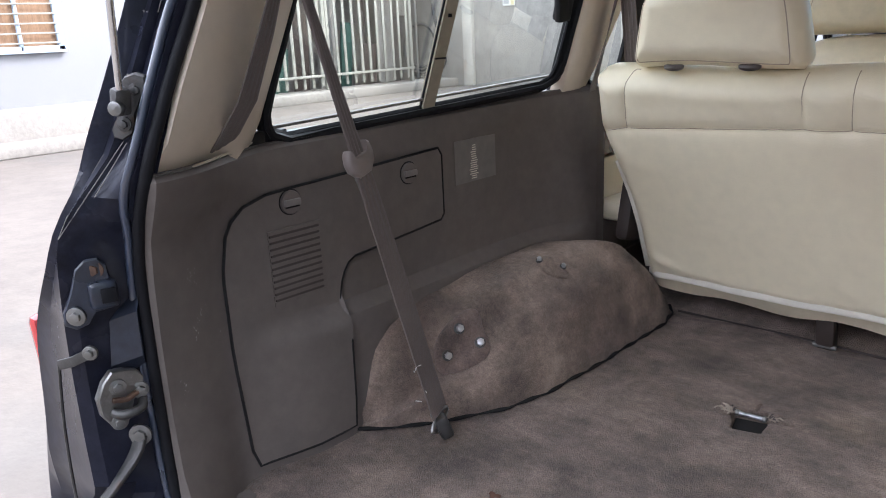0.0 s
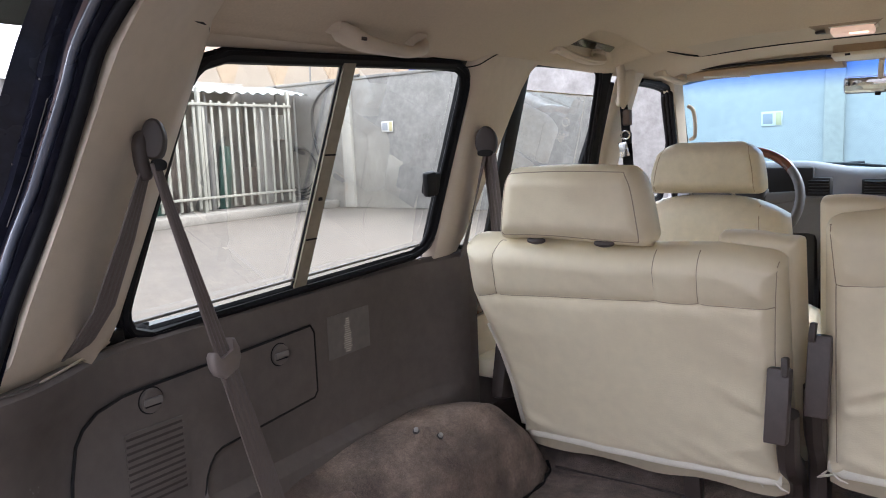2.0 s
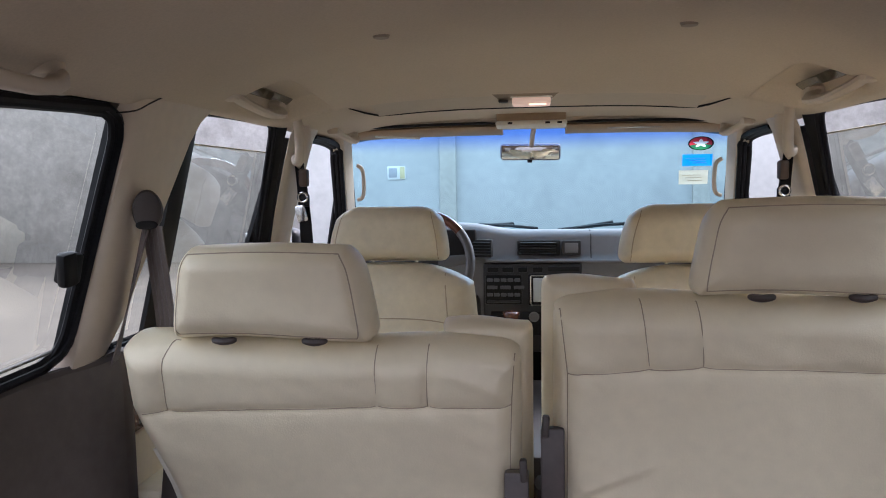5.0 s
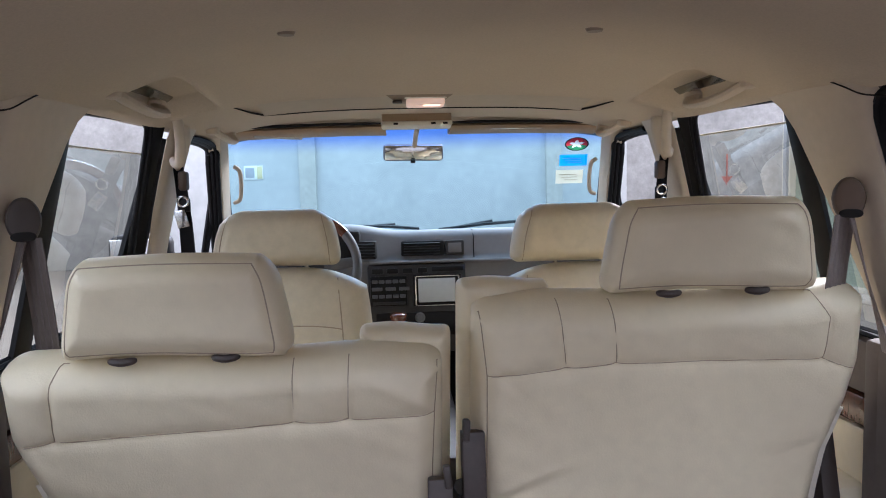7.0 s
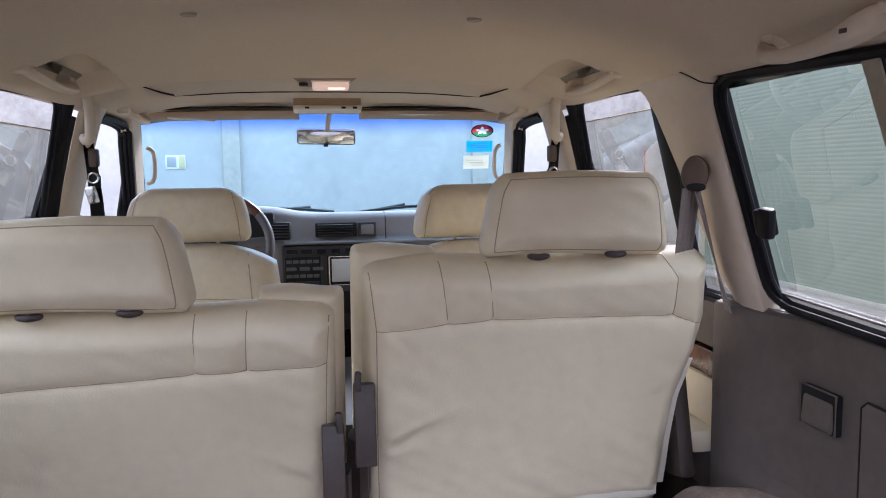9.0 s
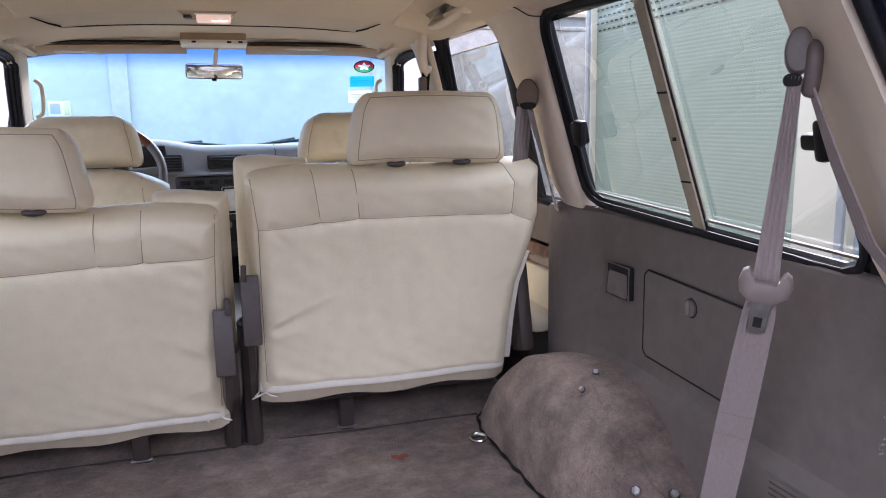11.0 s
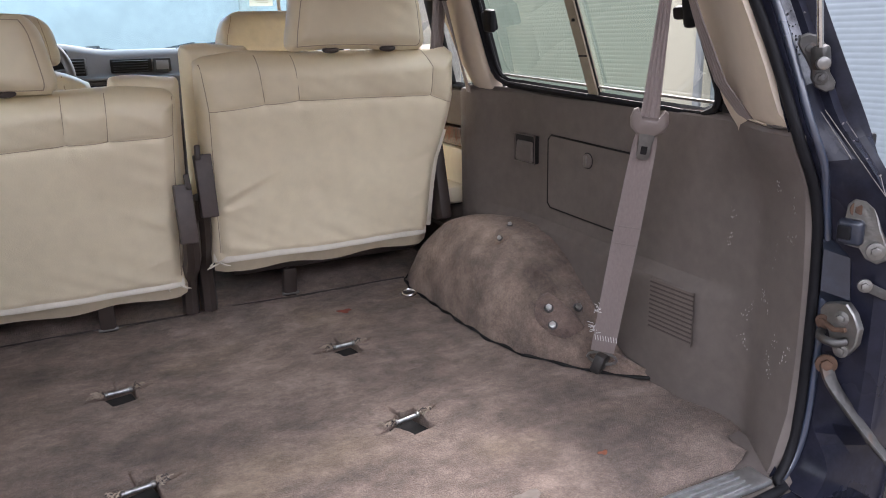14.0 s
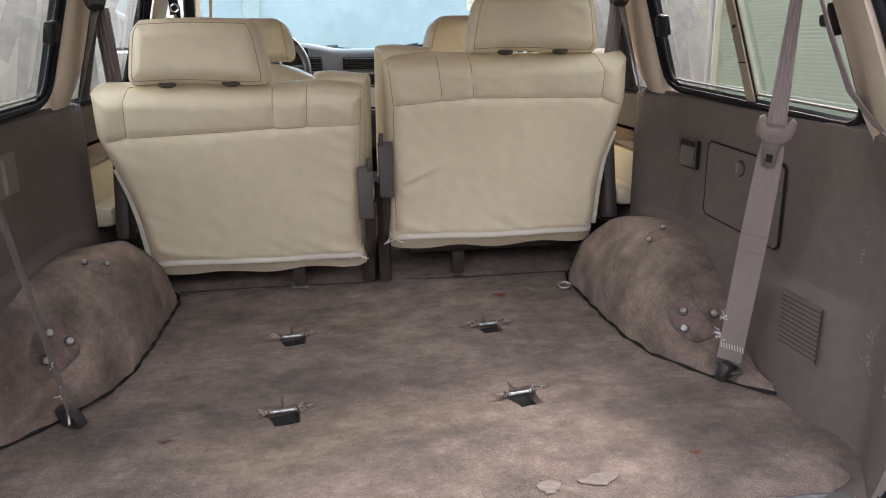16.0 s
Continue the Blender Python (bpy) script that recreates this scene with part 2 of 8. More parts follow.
STEEL_DARK = surface("oily_steel", (0.10, 0.097, 0.094), 0.5, metal=0.8, vary=0.3, scale=40, bump=0.3, bump_scale=120, stain=(0.12, 0.075, 0.05), stain_scale=30, stain_at=0.58)
RUST = surface("rusty_steel", (0.115, 0.068, 0.046), 0.8, metal=0.4, vary=0.4, scale=60, bump=0.5)
CHROME = surface("bright_steel", (0.72, 0.72, 0.72), 0.16, metal=1.0, vary=0.06, scale=30, bump=0)
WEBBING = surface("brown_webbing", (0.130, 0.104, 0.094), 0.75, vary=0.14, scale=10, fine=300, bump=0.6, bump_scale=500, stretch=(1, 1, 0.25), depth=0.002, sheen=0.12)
# The same webbing, with the right side's light and sheen in its colour.
WEBBING_LIT = surface("lit_webbing", (0.235, 0.193, 0.182), 0.7, vary=0.12, scale=8, fine=300, bump=0.6, bump_scale=500, stretch=(1, 1, 0.25), depth=0.002, sheen=0.12)
BUCKLE = surface("grey_brown_plastic", (0.20, 0.165, 0.15), 0.4, vary=0.08, scale=20, bump=0.05)
WOOD = surface("red_wood_trim", (0.10, 0.032, 0.016), 0.2, vary=0.4, scale=12, fine=90, bump=0.03, coat=0.8, stretch=(1, 6, 1))
DASH = surface("grey_dash", (0.18, 0.175, 0.18), 0.55, vary=0.06, scale=6, bump=0.2, bump_scale=400, depth=0.0015)
DASH_DARK = surface("charcoal_dash", (0.020, 0.019, 0.020), 0.5, vary=0.12, scale=10, bump=0.1)
WHEEL_GREY = surface("grey_wheel_leather", (0.085, 0.083, 0.085), 0.5, vary=0.1, scale=12, bump=0.15, bump_scale=300, depth=0.0015)
SCREEN = surface("pale_screen", (0.50, 0.52, 0.52), 0.2, vary=0.04, scale=4, bump=0)
MIRROR = surface("mirror_glass", (0.85, 0.85, 0.84), 0.0, metal=1.0, vary=0.0, bump=0)
MIRROR.node_tree.nodes["Principled BSDF"].inputs["Roughness"].default_value = 0.02
GLASS = pane_glass("side_glass", (0.88, 0.92, 0.87), 0.20)
# Tailgate glass, tinted dark only to hold sky light off the luggage floor.
GLASS_DARK = pane_glass("shading_glass", (0.22, 0.24, 0.23), 0.06)
GLASS_WS = pane_glass("windscreen_glass", (0.54, 0.80, 0.90), 0.04, band=(1.675, 1.75, (0.12, 0.30, 0.90)))
CLEAR = (GLASS, GLASS_WS)
LAMP = glow("lamp_lens", (0.85, 0.60, 0.44), 0.10)
BULB = glow("lamp_bulb", (1.0, 0.66, 0.40), 0.5)
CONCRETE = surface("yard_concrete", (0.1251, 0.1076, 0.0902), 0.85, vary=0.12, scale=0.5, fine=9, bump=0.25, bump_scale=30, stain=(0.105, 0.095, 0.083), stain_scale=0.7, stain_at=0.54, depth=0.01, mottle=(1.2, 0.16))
KERB = surface("kerb_concrete", (0.238, 0.221, 0.1955), 0.9, vary=0.2, scale=1.2, fine=14, bump=0.4, bump_scale=25, stain=(0.24, 0.22, 0.2), stain_scale=1.5, depth=0.01)
RENDER = surface("grey_cement_wall", (0.276, 0.2622, 0.241), 0.9, vary=0.14, scale=0.6, fine=8, bump=0.35, bump_scale=18, stain=(0.205, 0.193, 0.176), stain_scale=1.1, stain_at=0.54, mottle=[(2.0, 0.16), (9, 0.07)], depth=0.012)
RENDER_WHITE = surface("whitewashed_cement", (0.45, 0.45, 0.43), 0.9, vary=0.10, scale=0.6, fine=8, bump=0.3, bump_scale=18, stain=(0.38, 0.38, 0.36), stain_scale=0.9, stain_at=0.55, depth=0.012)
RENDER_PALE = surface("pale_cement_pier", (0.44, 0.42, 0.37), 0.9, vary=0.14, scale=1.5, fine=12, bump=0.3, stain=(0.38, 0.26, 0.19), stain_scale=1.8, stain_at=0.60, depth=0.01)
WHITE_WALL = surface("white_plaster", (0.228, 0.232, 0.240), 0.85, vary=0.04, scale=0.8, bump=0.15, bump_scale=30)
CREAM_WALL = surface("cream_paint", (0.4784, 0.3542, 0.2392), 0.85, vary=0.10, scale=0.8, bump=0.1, mottle=(1.5, 0.15))
MURAL = surface("grey_mural_paint", (0.46, 0.3772, 0.2944), 0.85, vary=0.1, scale=2, bump=0.1)
ORANGE = surface("orange_paint", (0.75, 0.36, 0.08), 0.8, vary=0.06, scale=3, bump=0)
BLUE = surface("blue_sheet", (0.035, 0.05, 0.26), 0.6, vary=0.1, scale=1, bump=0.1)
WHITE_PAINT = surface("white_gate_paint", (0.261, 0.2565, 0.2205), 0.5, vary=0.2, scale=6, bump=0.05, mottle=(9, 0.2))
FRAME_BLUE = surface("pale_blue_frame", (0.42, 0.52, 0.64), 0.45, vary=0.06, scale=5, bump=0)
CURTAIN = surface("brown_curtain", (0.25, 0.155, 0.09), 0.9, vary=0.3, scale=6, fine=30, stretch=(1, 6, 0.4), bump=0.2)
SHUTTER_GREEN = surface("pale_green_shutter", (0.144, 0.1755, 0.135), 0.5, vary=0.07, scale=1.0, fine=12, bump=0.03, stain=(0.155, 0.182, 0.138), stain_scale=0.6)
SHUTTER_BLUE = surface("grey_blue_shutter", (0.18, 0.212, 0.230), 0.45, vary=0.07, scale=1.0, fine=12, bump=0.03)
POST = surface("cream_post_paint", (0.425, 0.391, 0.3145), 0.6, vary=0.06, scale=2, bump=0.1)
CABLE = surface("grey_cable", (0.06, 0.06, 0.06), 0.6, vary=0.15, scale=8, bump=0)
TARP = surface("dark_green_tarp", (0.03, 0.075, 0.06), 0.7, vary=0.35, scale=3, bump=0.4, bump_scale=9)
ZINC = surface("zinc_roof_sheet", (0.364, 0.392, 0.371), 0.45, metal=0.3, vary=0.15, scale=2, bump=0.1)
TYRE = surface("tyre_rubber", (0.02, 0.02, 0.02), 0.85, vary=0.2, scale=20, bump=0.3)
CYAN = film("cyan_print", (0.10, 0.55, 0.85))
PAPER_FILM = film("paper_permit", (0.72, 0.70, 0.62))
RED_FILM = film("red_film", (0.65, 0.04, 0.06))
GREEN_FILM = film("green_film", (0.03, 0.22, 0.09))
WHITE_FILM = film("white_film", (0.85, 0.85, 0.83))
PAPER = surface("white_paper", (0.74, 0.73, 0.70), 0.7, vary=0.05, scale=10, bump=0)
PRINT = surface("grey_print", (0.36, 0.37, 0.39), 0.7, vary=0.05, bump=0)
YELLOW = surface("yellow_print", (0.60, 0.53, 0.30), 0.7, vary=0.05, bump=0)
TAIL = surface("red_lens", (0.45, 0.03, 0.03), 0.15, vary=0.05, bump=0, coat=0.6)


# ---- mesh helpers ----
ORIGIN = {}


def thing(name, at, label, category, group="", kind=""):
    """A top-level Empty at its base; parts are built in world metres and hang under it."""
    ob = new(name)
    ob.empty_display_size = 0.05
    ob.location = at
    ORIGIN[ob.name] = Vector(at)
    return tagged(ob, label, category, group, kind)


def part(name, bm, material, parent=None, label="", angle=38, kind=""):
    """One mesh object from a bmesh in world metres, under a thing or a part."""
    bmesh.ops.recalc_face_normals(bm, faces=bm.faces[:])
    me = bpy.data.meshes.new(name)
    off = ORIGIN[parent.name] if parent else Vector()
    bm.transform(Matrix.Translation(-off))
    bm.to_mesh(me)
    bm.free()
    me.materials.append(material)
    me.shade_smooth()
    me.set_sharp_from_angle(angle=radians(angle))
    ob = new(name, me)
    if material in CLEAR:
        ob.visible_shadow = False
    if parent:
        ob.parent = parent
        ORIGIN[ob.name] = off
    else:
        ORIGIN[ob.name] = Vector()
    return tagged(ob, label, kind=kind)


def flipped(bm, s):
    """The right-hand mesh for s = 1, its mirror image for s = -1."""
    if s < 0:
        bm.transform(Matrix.Diagonal((-1, 1, 1, 1)))
    return bm


def box(c, size, bevel=0.0, seg=2, turn=(0, 0, 0), bm=None):
    made = bmesh.new()
    bmesh.ops.create_cube(made, size=1)
    bmesh.ops.scale(made, vec=size, verts=made.verts)
    if bevel:
        bmesh.ops.bevel(made, geom=made.edges[:], offset=min(bevel, 0.49 * min(size)), segments=seg, profile=0.5, affect="EDGES")
    made.transform(pose(*c, *turn))
    return join(bm, made)


def join(bm, made):
    if bm is None:
        return made
    me = bpy.data.meshes.new("tmp")
    made.to_mesh(me)
    made.free()
    bm.from_mesh(me)
    bpy.data.meshes.remove(me)
    return bm


def loft(rows, wrap=False, caps=False, bm=None):
    """Faces between rows of points; wrap closes each row into a ring."""
    bm = bm or bmesh.new()
    vs = [[bm.verts.new(p) for p in row] for row in rows]
    n = len(vs[0])
    for a, b in zip(vs, vs[1:]):
        for i in range(n if wrap else n - 1):
            j = (i + 1) % n
            bm.faces.new((a[i], a[j], b[j], b[i]))
    if caps:
        bm.faces.new(vs[0][::-1])
        bm.faces.new(vs[-1])
    return bm


def sheet(rows, thick, bm=None):
    """A loft given thickness."""
    made = loft(rows)
    bmesh.ops.recalc_face_normals(made, faces=made.faces[:])
    bmesh.ops.solidify(made, geom=made.faces[:], thickness=thick)
    return join(bm, made)


def smooth_line(pts, n=6, closed=False):
    """A Catmull-Rom curve through points."""
    pts = [Vector(p) for p in pts]
    out, m = [], len(pts)
    for i in range(m if closed else m - 1):
        if closed:
            p0, p1, p2, p3 = pts[i - 1], pts[i], pts[(i + 1) % m], pts[(i + 2) % m]
        else:
            p0, p1, p2, p3 = pts[max(i - 1, 0)], pts[i], pts[i + 1], pts[min(i + 2, m - 1)]
        for k in range(n):
            t = k / n
            out.append(0.5 * ((2 * p1) + (p2 - p0) * t + (2 * p0 - 5 * p1 + 4 * p2 - p3) * t * t + (3 * p1 - p0 - 3 * p2 + p3) * t**3))
    if not closed:
        out.append(pts[-1])
    return out


def tube(pts, r, n=8, closed=False, flat=1.0, up=None, bm=None):
    """A pipe along points; r may be a list; flat squeezes it along up."""
    pts = [Vector(p) for p in pts]
    m, rows, last = len(pts), [], None
    for i, p in enumerate(pts):
        a, b = pts[i - 1] if (i or closed) else p, pts[(i + 1) % m] if (i < m - 1 or closed) else p
        d = (b - a).normalized()
        ref = Vector(up) if up else (last or (Vector((0, 0, 1)) if abs(d.z) < 0.9 else Vector((1, 0, 0))))
        e = (ref - d * ref.dot(d)).normalized()
        last = e
        f = d.cross(e)
        rad = r[i] if isinstance(r, (list, tuple)) else r
        rows.append([p + (e * flat * math.cos(2 * math.pi * k / n) + f * math.sin(2 * math.pi * k / n)) * rad for k in range(n)])
    if closed:
        rows.append(rows[0])
        made = loft(rows, wrap=True)
        bmesh.ops.remove_doubles(made, verts=made.verts[:], dist=1e-6)
        return join(bm, made)
    return join(bm, loft(rows, wrap=True, caps=True))


def strap(pts, across, width, thick, bm=None, pleat=0.0):
    """A flat band along points. across: its width's direction, one or one a point. pleat: depth of lengthwise folds."""
    pts = [Vector(p) for p in pts]
    rows = []
    for i, p in enumerate(pts):
        d = (pts[min(i + 1, len(pts) - 1)] - pts[max(i - 1, 0)]).normalized()
        w = Vector(across[i] if isinstance(across[0], (list, tuple, Vector)) else across)
        w = (w - d * w.dot(d)).normalized()
        t = d.cross(w)
        wd = width[i] if isinstance(width, (list, tuple)) else width
        prof = [(-0.5, 0.3), (-0.46, 0.5), (-0.18, 0.62), (0.18, 0.62), (0.46, 0.5), (0.5, 0.3), (0.5, -0.3), (0.46, -0.5), (-0.46, -0.5), (-0.5, -0.3)]
        if pleat:
            pl = pleat[i] if isinstance(pleat, (list, tuple)) else pleat
            line = [-0.5 + k / 24 for k in range(25)]
            fold = lambda a, h: h + pl / thick * (0.5 - 0.5 * abs(math.sin(math.pi * 4 * (a + 0.5) + 0.25 * math.sin(3 * i))))
            prof = [(a, fold(a, 0.5)) for a in line] + [(a, fold(a, -0.5)) for a in line[::-1]]
        rows.append([p + w * wd * a + t * thick * b for a, b in prof])
    return join(bm, loft(rows, wrap=True, caps=True))


def rod(a, b, r, n=14, r2=None, bevel=0.0, bm=None):
    a, b = Vector(a), Vector(b)
    made = bmesh.new()
    bmesh.ops.create_cone(made, cap_ends=True, segments=n, radius1=r, radius2=r if r2 is None else r2, depth=(b - a).length)
    if bevel:
        bmesh.ops.bevel(made, geom=[e for e in made.edges if len([f for f in e.link_faces if len(f.verts) > 4]) == 1], offset=bevel, segments=2, profile=0.5, affect="EDGES")
    made.transform(Matrix.Translation((a + b) / 2) @ (b - a).to_track_quat("Z", "Y").to_matrix().to_4x4())
    return join(bm, made)


def ease(x, a=0.0, b=1.0):
    x = min(1.0, max(0.0, (x - a) / (b - a)))
    return x * x * (3 - 2 * x)


def at(x, xs, ys):
    return float(np.interp(x, xs, ys))


def spread(n, sharp=0.55):
    """Steps from 0 to 1, closer together at both ends."""
    return [(1 - sharp) * (i / n) + sharp * (0.5 - 0.5 * math.cos(math.pi * i / n)) for i in range(n + 1)]


def off_line(x, z, a, b):
    """Distance of (x, z) from the stretch between a and b."""
    dx, dz = b[0] - a[0], b[1] - a[1]
    t = min(1.0, max(0.0, ((x - a[0]) * dx + (z - a[1]) * dz) / (dx * dx + dz * dz)))
    return math.hypot(x - a[0] - t * dx, z - a[1] - t * dz)


def pillow(place, left, right, low, high, depth, round_in, nx=34, nz=34, bulge=0.0, crumple=0.0, seed=0.0, folds=(), seams=()):
    """A stuffed slab. place(x, z, h): the world point; left/right(v) and low/high(u) bound it. Gives the mesh and the back face's height."""
    us, vs = spread(nx), spread(nz)

    def spot(u, v, side):
        z = low(u) + (high(u) - low(u)) * v
        vv = min(1.0, max(0.0, (z - low(0.5)) / (high(0.5) - low(0.5))))
        x0, x1 = left(vv), right(vv)
        x = x0 + (x1 - x0) * u
        e = min(u * (x1 - x0), (1 - u) * (x1 - x0), v * (high(u) - low(u)), (1 - v) * (high(u) - low(u)))
        k = min(1.0, max(0.0, e / round_in))
        h = depth / 2 * math.sqrt(max(0.0, 1 - (1 - k) ** 2)) + bulge * math.sin(math.pi * u) * math.sin(math.pi * v)
        for u0, v0, u1, v1, width, height in folds:
            ax, az, bx, bz = u0 * 0.63, v0 * 0.48, u1 * 0.63, v1 * 0.48
            px, pz = u * 0.63 - ax, v * 0.48 - az
            ln = math.hypot(bx - ax, bz - az)
            along = (px * (bx - ax) + pz * (bz - az)) / ln
            off = (px * (bz - az) - pz * (bx - ax)) / ln
            h += height * math.exp(-((off / width) ** 2)) * ease(along, -0.01, 0.02) * ease(along, ln + 0.01, 0.4 * ln) * k
        for line in seams:
            near = min(off_line(x, z, a, b) for a, b in zip(line, line[1:]))
            if near < 0.05:
                h -= k * (0.0028 * math.exp(-((near / 0.0035) ** 2)) + 0.0036 * math.exp(-((near / 0.014) ** 2)))
        if crumple:
            near = max(0.0, 1 - e / 0.15)
            h += 1.3 * crumple * near * k * noise.noise((x * 6 + seed, (z + 0.5 * x) * 32, side))
            h += crumple * k * (noise.noise((x * 9 + seed, z * 9, side * 3.0)) + 0.5 * noise.noise((x * 22, z * 22 + seed, side)))
        return Vector(place(x, z, side * h))

    bm = bmesh.new()
    grids = []
    for side in (1, -1):
        grids.append([[bm.verts.new(spot(u, v, side)) for u in us] for v in vs])
    for g in grids:
        for a, b in zip(g, g[1:]):
            for i in range(nx):
                bm.faces.new((a[i], a[i + 1], b[i + 1], b[i]))
    bmesh.ops.remove_doubles(bm, verts=bm.verts[:], dist=1e-5)
    return bm, spot


# ---- shape of the car: u is the distance from its middle line ----
FLOOR = 0.78


def panel_u(y, z):
    mid = at(y, (0.10, 0.165, 0.272, 0.31, 0.45, 0.60, 0.90, 1.03, 1.10, 1.15, 1.21, 1.27), (0.712, 0.716, 0.729, 0.729, 0.729, 0.733, 0.744, 0.744, 0.728, 0.708, 0.702, 0.716))
    edge = at(z, (0.70, 0.76, 0.83, 0.95, 1.10, 1.20, 1.29), (0.63, 0.660, 0.692, 0.699, 0.696, 0.681, 0.632))
    high = ease(z, 1.16, 1.26)
    w = min(1.0, max(0.0, (0.272 - y) / 0.107)) * (1 - high) + ease(y, 0.40, 0.165) * high
    return mid * (1 - w) + edge * w - 0.025 * ease(z, 1.014, 0.984) * ease(y, 0.28, 0.42) * ease(y, 1.20, 1.08)


def glass_u(z):
    return 0.706 - 0.25 * (z - 1.5)


def roof_z(u, y):
    mid = at(y, (0.2, 0.6, 1.24, 1.46, 1.54, 1.66, 1.735, 1.755, 1.785, 1.795, 1.83, 1.88, 1.97, 2.08, 2.30, 2.45, 2.6), (1.775, 1.81, 1.829, 1.827, 1.820, 1.800, 1.788, 1.7855, 1.785, 1.800, 1.806, 1.804, 1.781, 1.783, 1.790, 1.774, 1.748))
    side = at(y, (0.2, 1.2, 2.45, 2.6), (1.715, 1.728, 1.735, 1.72))
    k = min(1.0, abs(u) / 0.60)
    return side + (mid - side) * (1 - k**3.2)


# Rear opening: the inner lip and the outer corner of the body, from sill to roof.
LIP = ((0.0, 0.13, 0.755), (0.60, 0.13, 0.757), (0.658, 0.145, 0.768), (0.692, 0.152, 0.81), (0.706, 0.155, 0.90), (0.703, 0.155, 1.10), (0.687, 0.155, 1.20), (0.644, 0.160, 1.29), (0.632, 0.198, 1.39), (0.618, 0.236, 1.48), (0.567, 0.260, 1.60), (0.539, 0.276, 1.668), (0.46, 0.296, 1.735), (0.30, 0.305, 1.757), (0.0, 0.31, 1.765))
OUTER = ((0.0, 0.03, 0.64), (0.70, 0.03, 0.62), (0.90, 0.045, 0.64), (0.950, 0.065, 0.78), (0.945, 0.085, 0.94), (0.895, 0.088, 1.07), (0.775, 0.094, 1.19), (0.730, 0.122, 1.31), (0.708, 0.155, 1.40), (0.688, 0.187, 1.49), (0.645, 0.21, 1.61), (0.615, 0.235, 1.70), (0.54, 0.25, 1.78), (0.34, 0.255, 1.815), (0.0, 0.26, 1.83))
LIP_LINE, OUTER_LINE = smooth_line(LIP, 5), smooth_line(OUTER, 5)



def flange_y(z):
    return at(z, (0.62, 0.70, 0.90, 1.20, 1.36, 1.50, 1.70, 1.80), (0.06, 0.085, 0.108, 0.112, 0.168, 0.222, 0.262, 0.275))


def flange_at(i, k):
    """Section of the flange: slanting above, a jamb that runs back and then turns out below."""
    a, b = LIP_LINE[i], OUTER_LINE[i]
    p = a.lerp(b, k)
    jamb = ease(a.z, 1.30, 1.20) * ease(a.z, 0.79, 0.86)
    if k <= 0.65:
        q = Vector((a.x + 0.014 + 0.012 * k / 0.65, 0.150 - 0.078 * k / 0.65, p.z))
    else:
        q = Vector((a.x + 0.026, 0.072, p.z)).lerp(Vector((b.x, b.y, p.z)), (k - 0.65) / 0.35)
    p.y = flange_y(p.z)
    return p.lerp(q, jamb)


def flange_spot(k, z):
    """A point on the outer face of the flange at height z, k of the way out."""
    i = min(range(12, len(LIP_LINE) - 12), key=lambda j: abs(LIP_LINE[j].lerp(OUTER_LINE[j], k).z - z))
    p = flange_at(i, k)
    return p - Vector((0, 0.0082 if k > 0.63 else -0.002, 0))


car = thing("car_body", (0, 1.5, 0.0), "dark blue-green estate car body with open tailgate", "car", kind="structure")


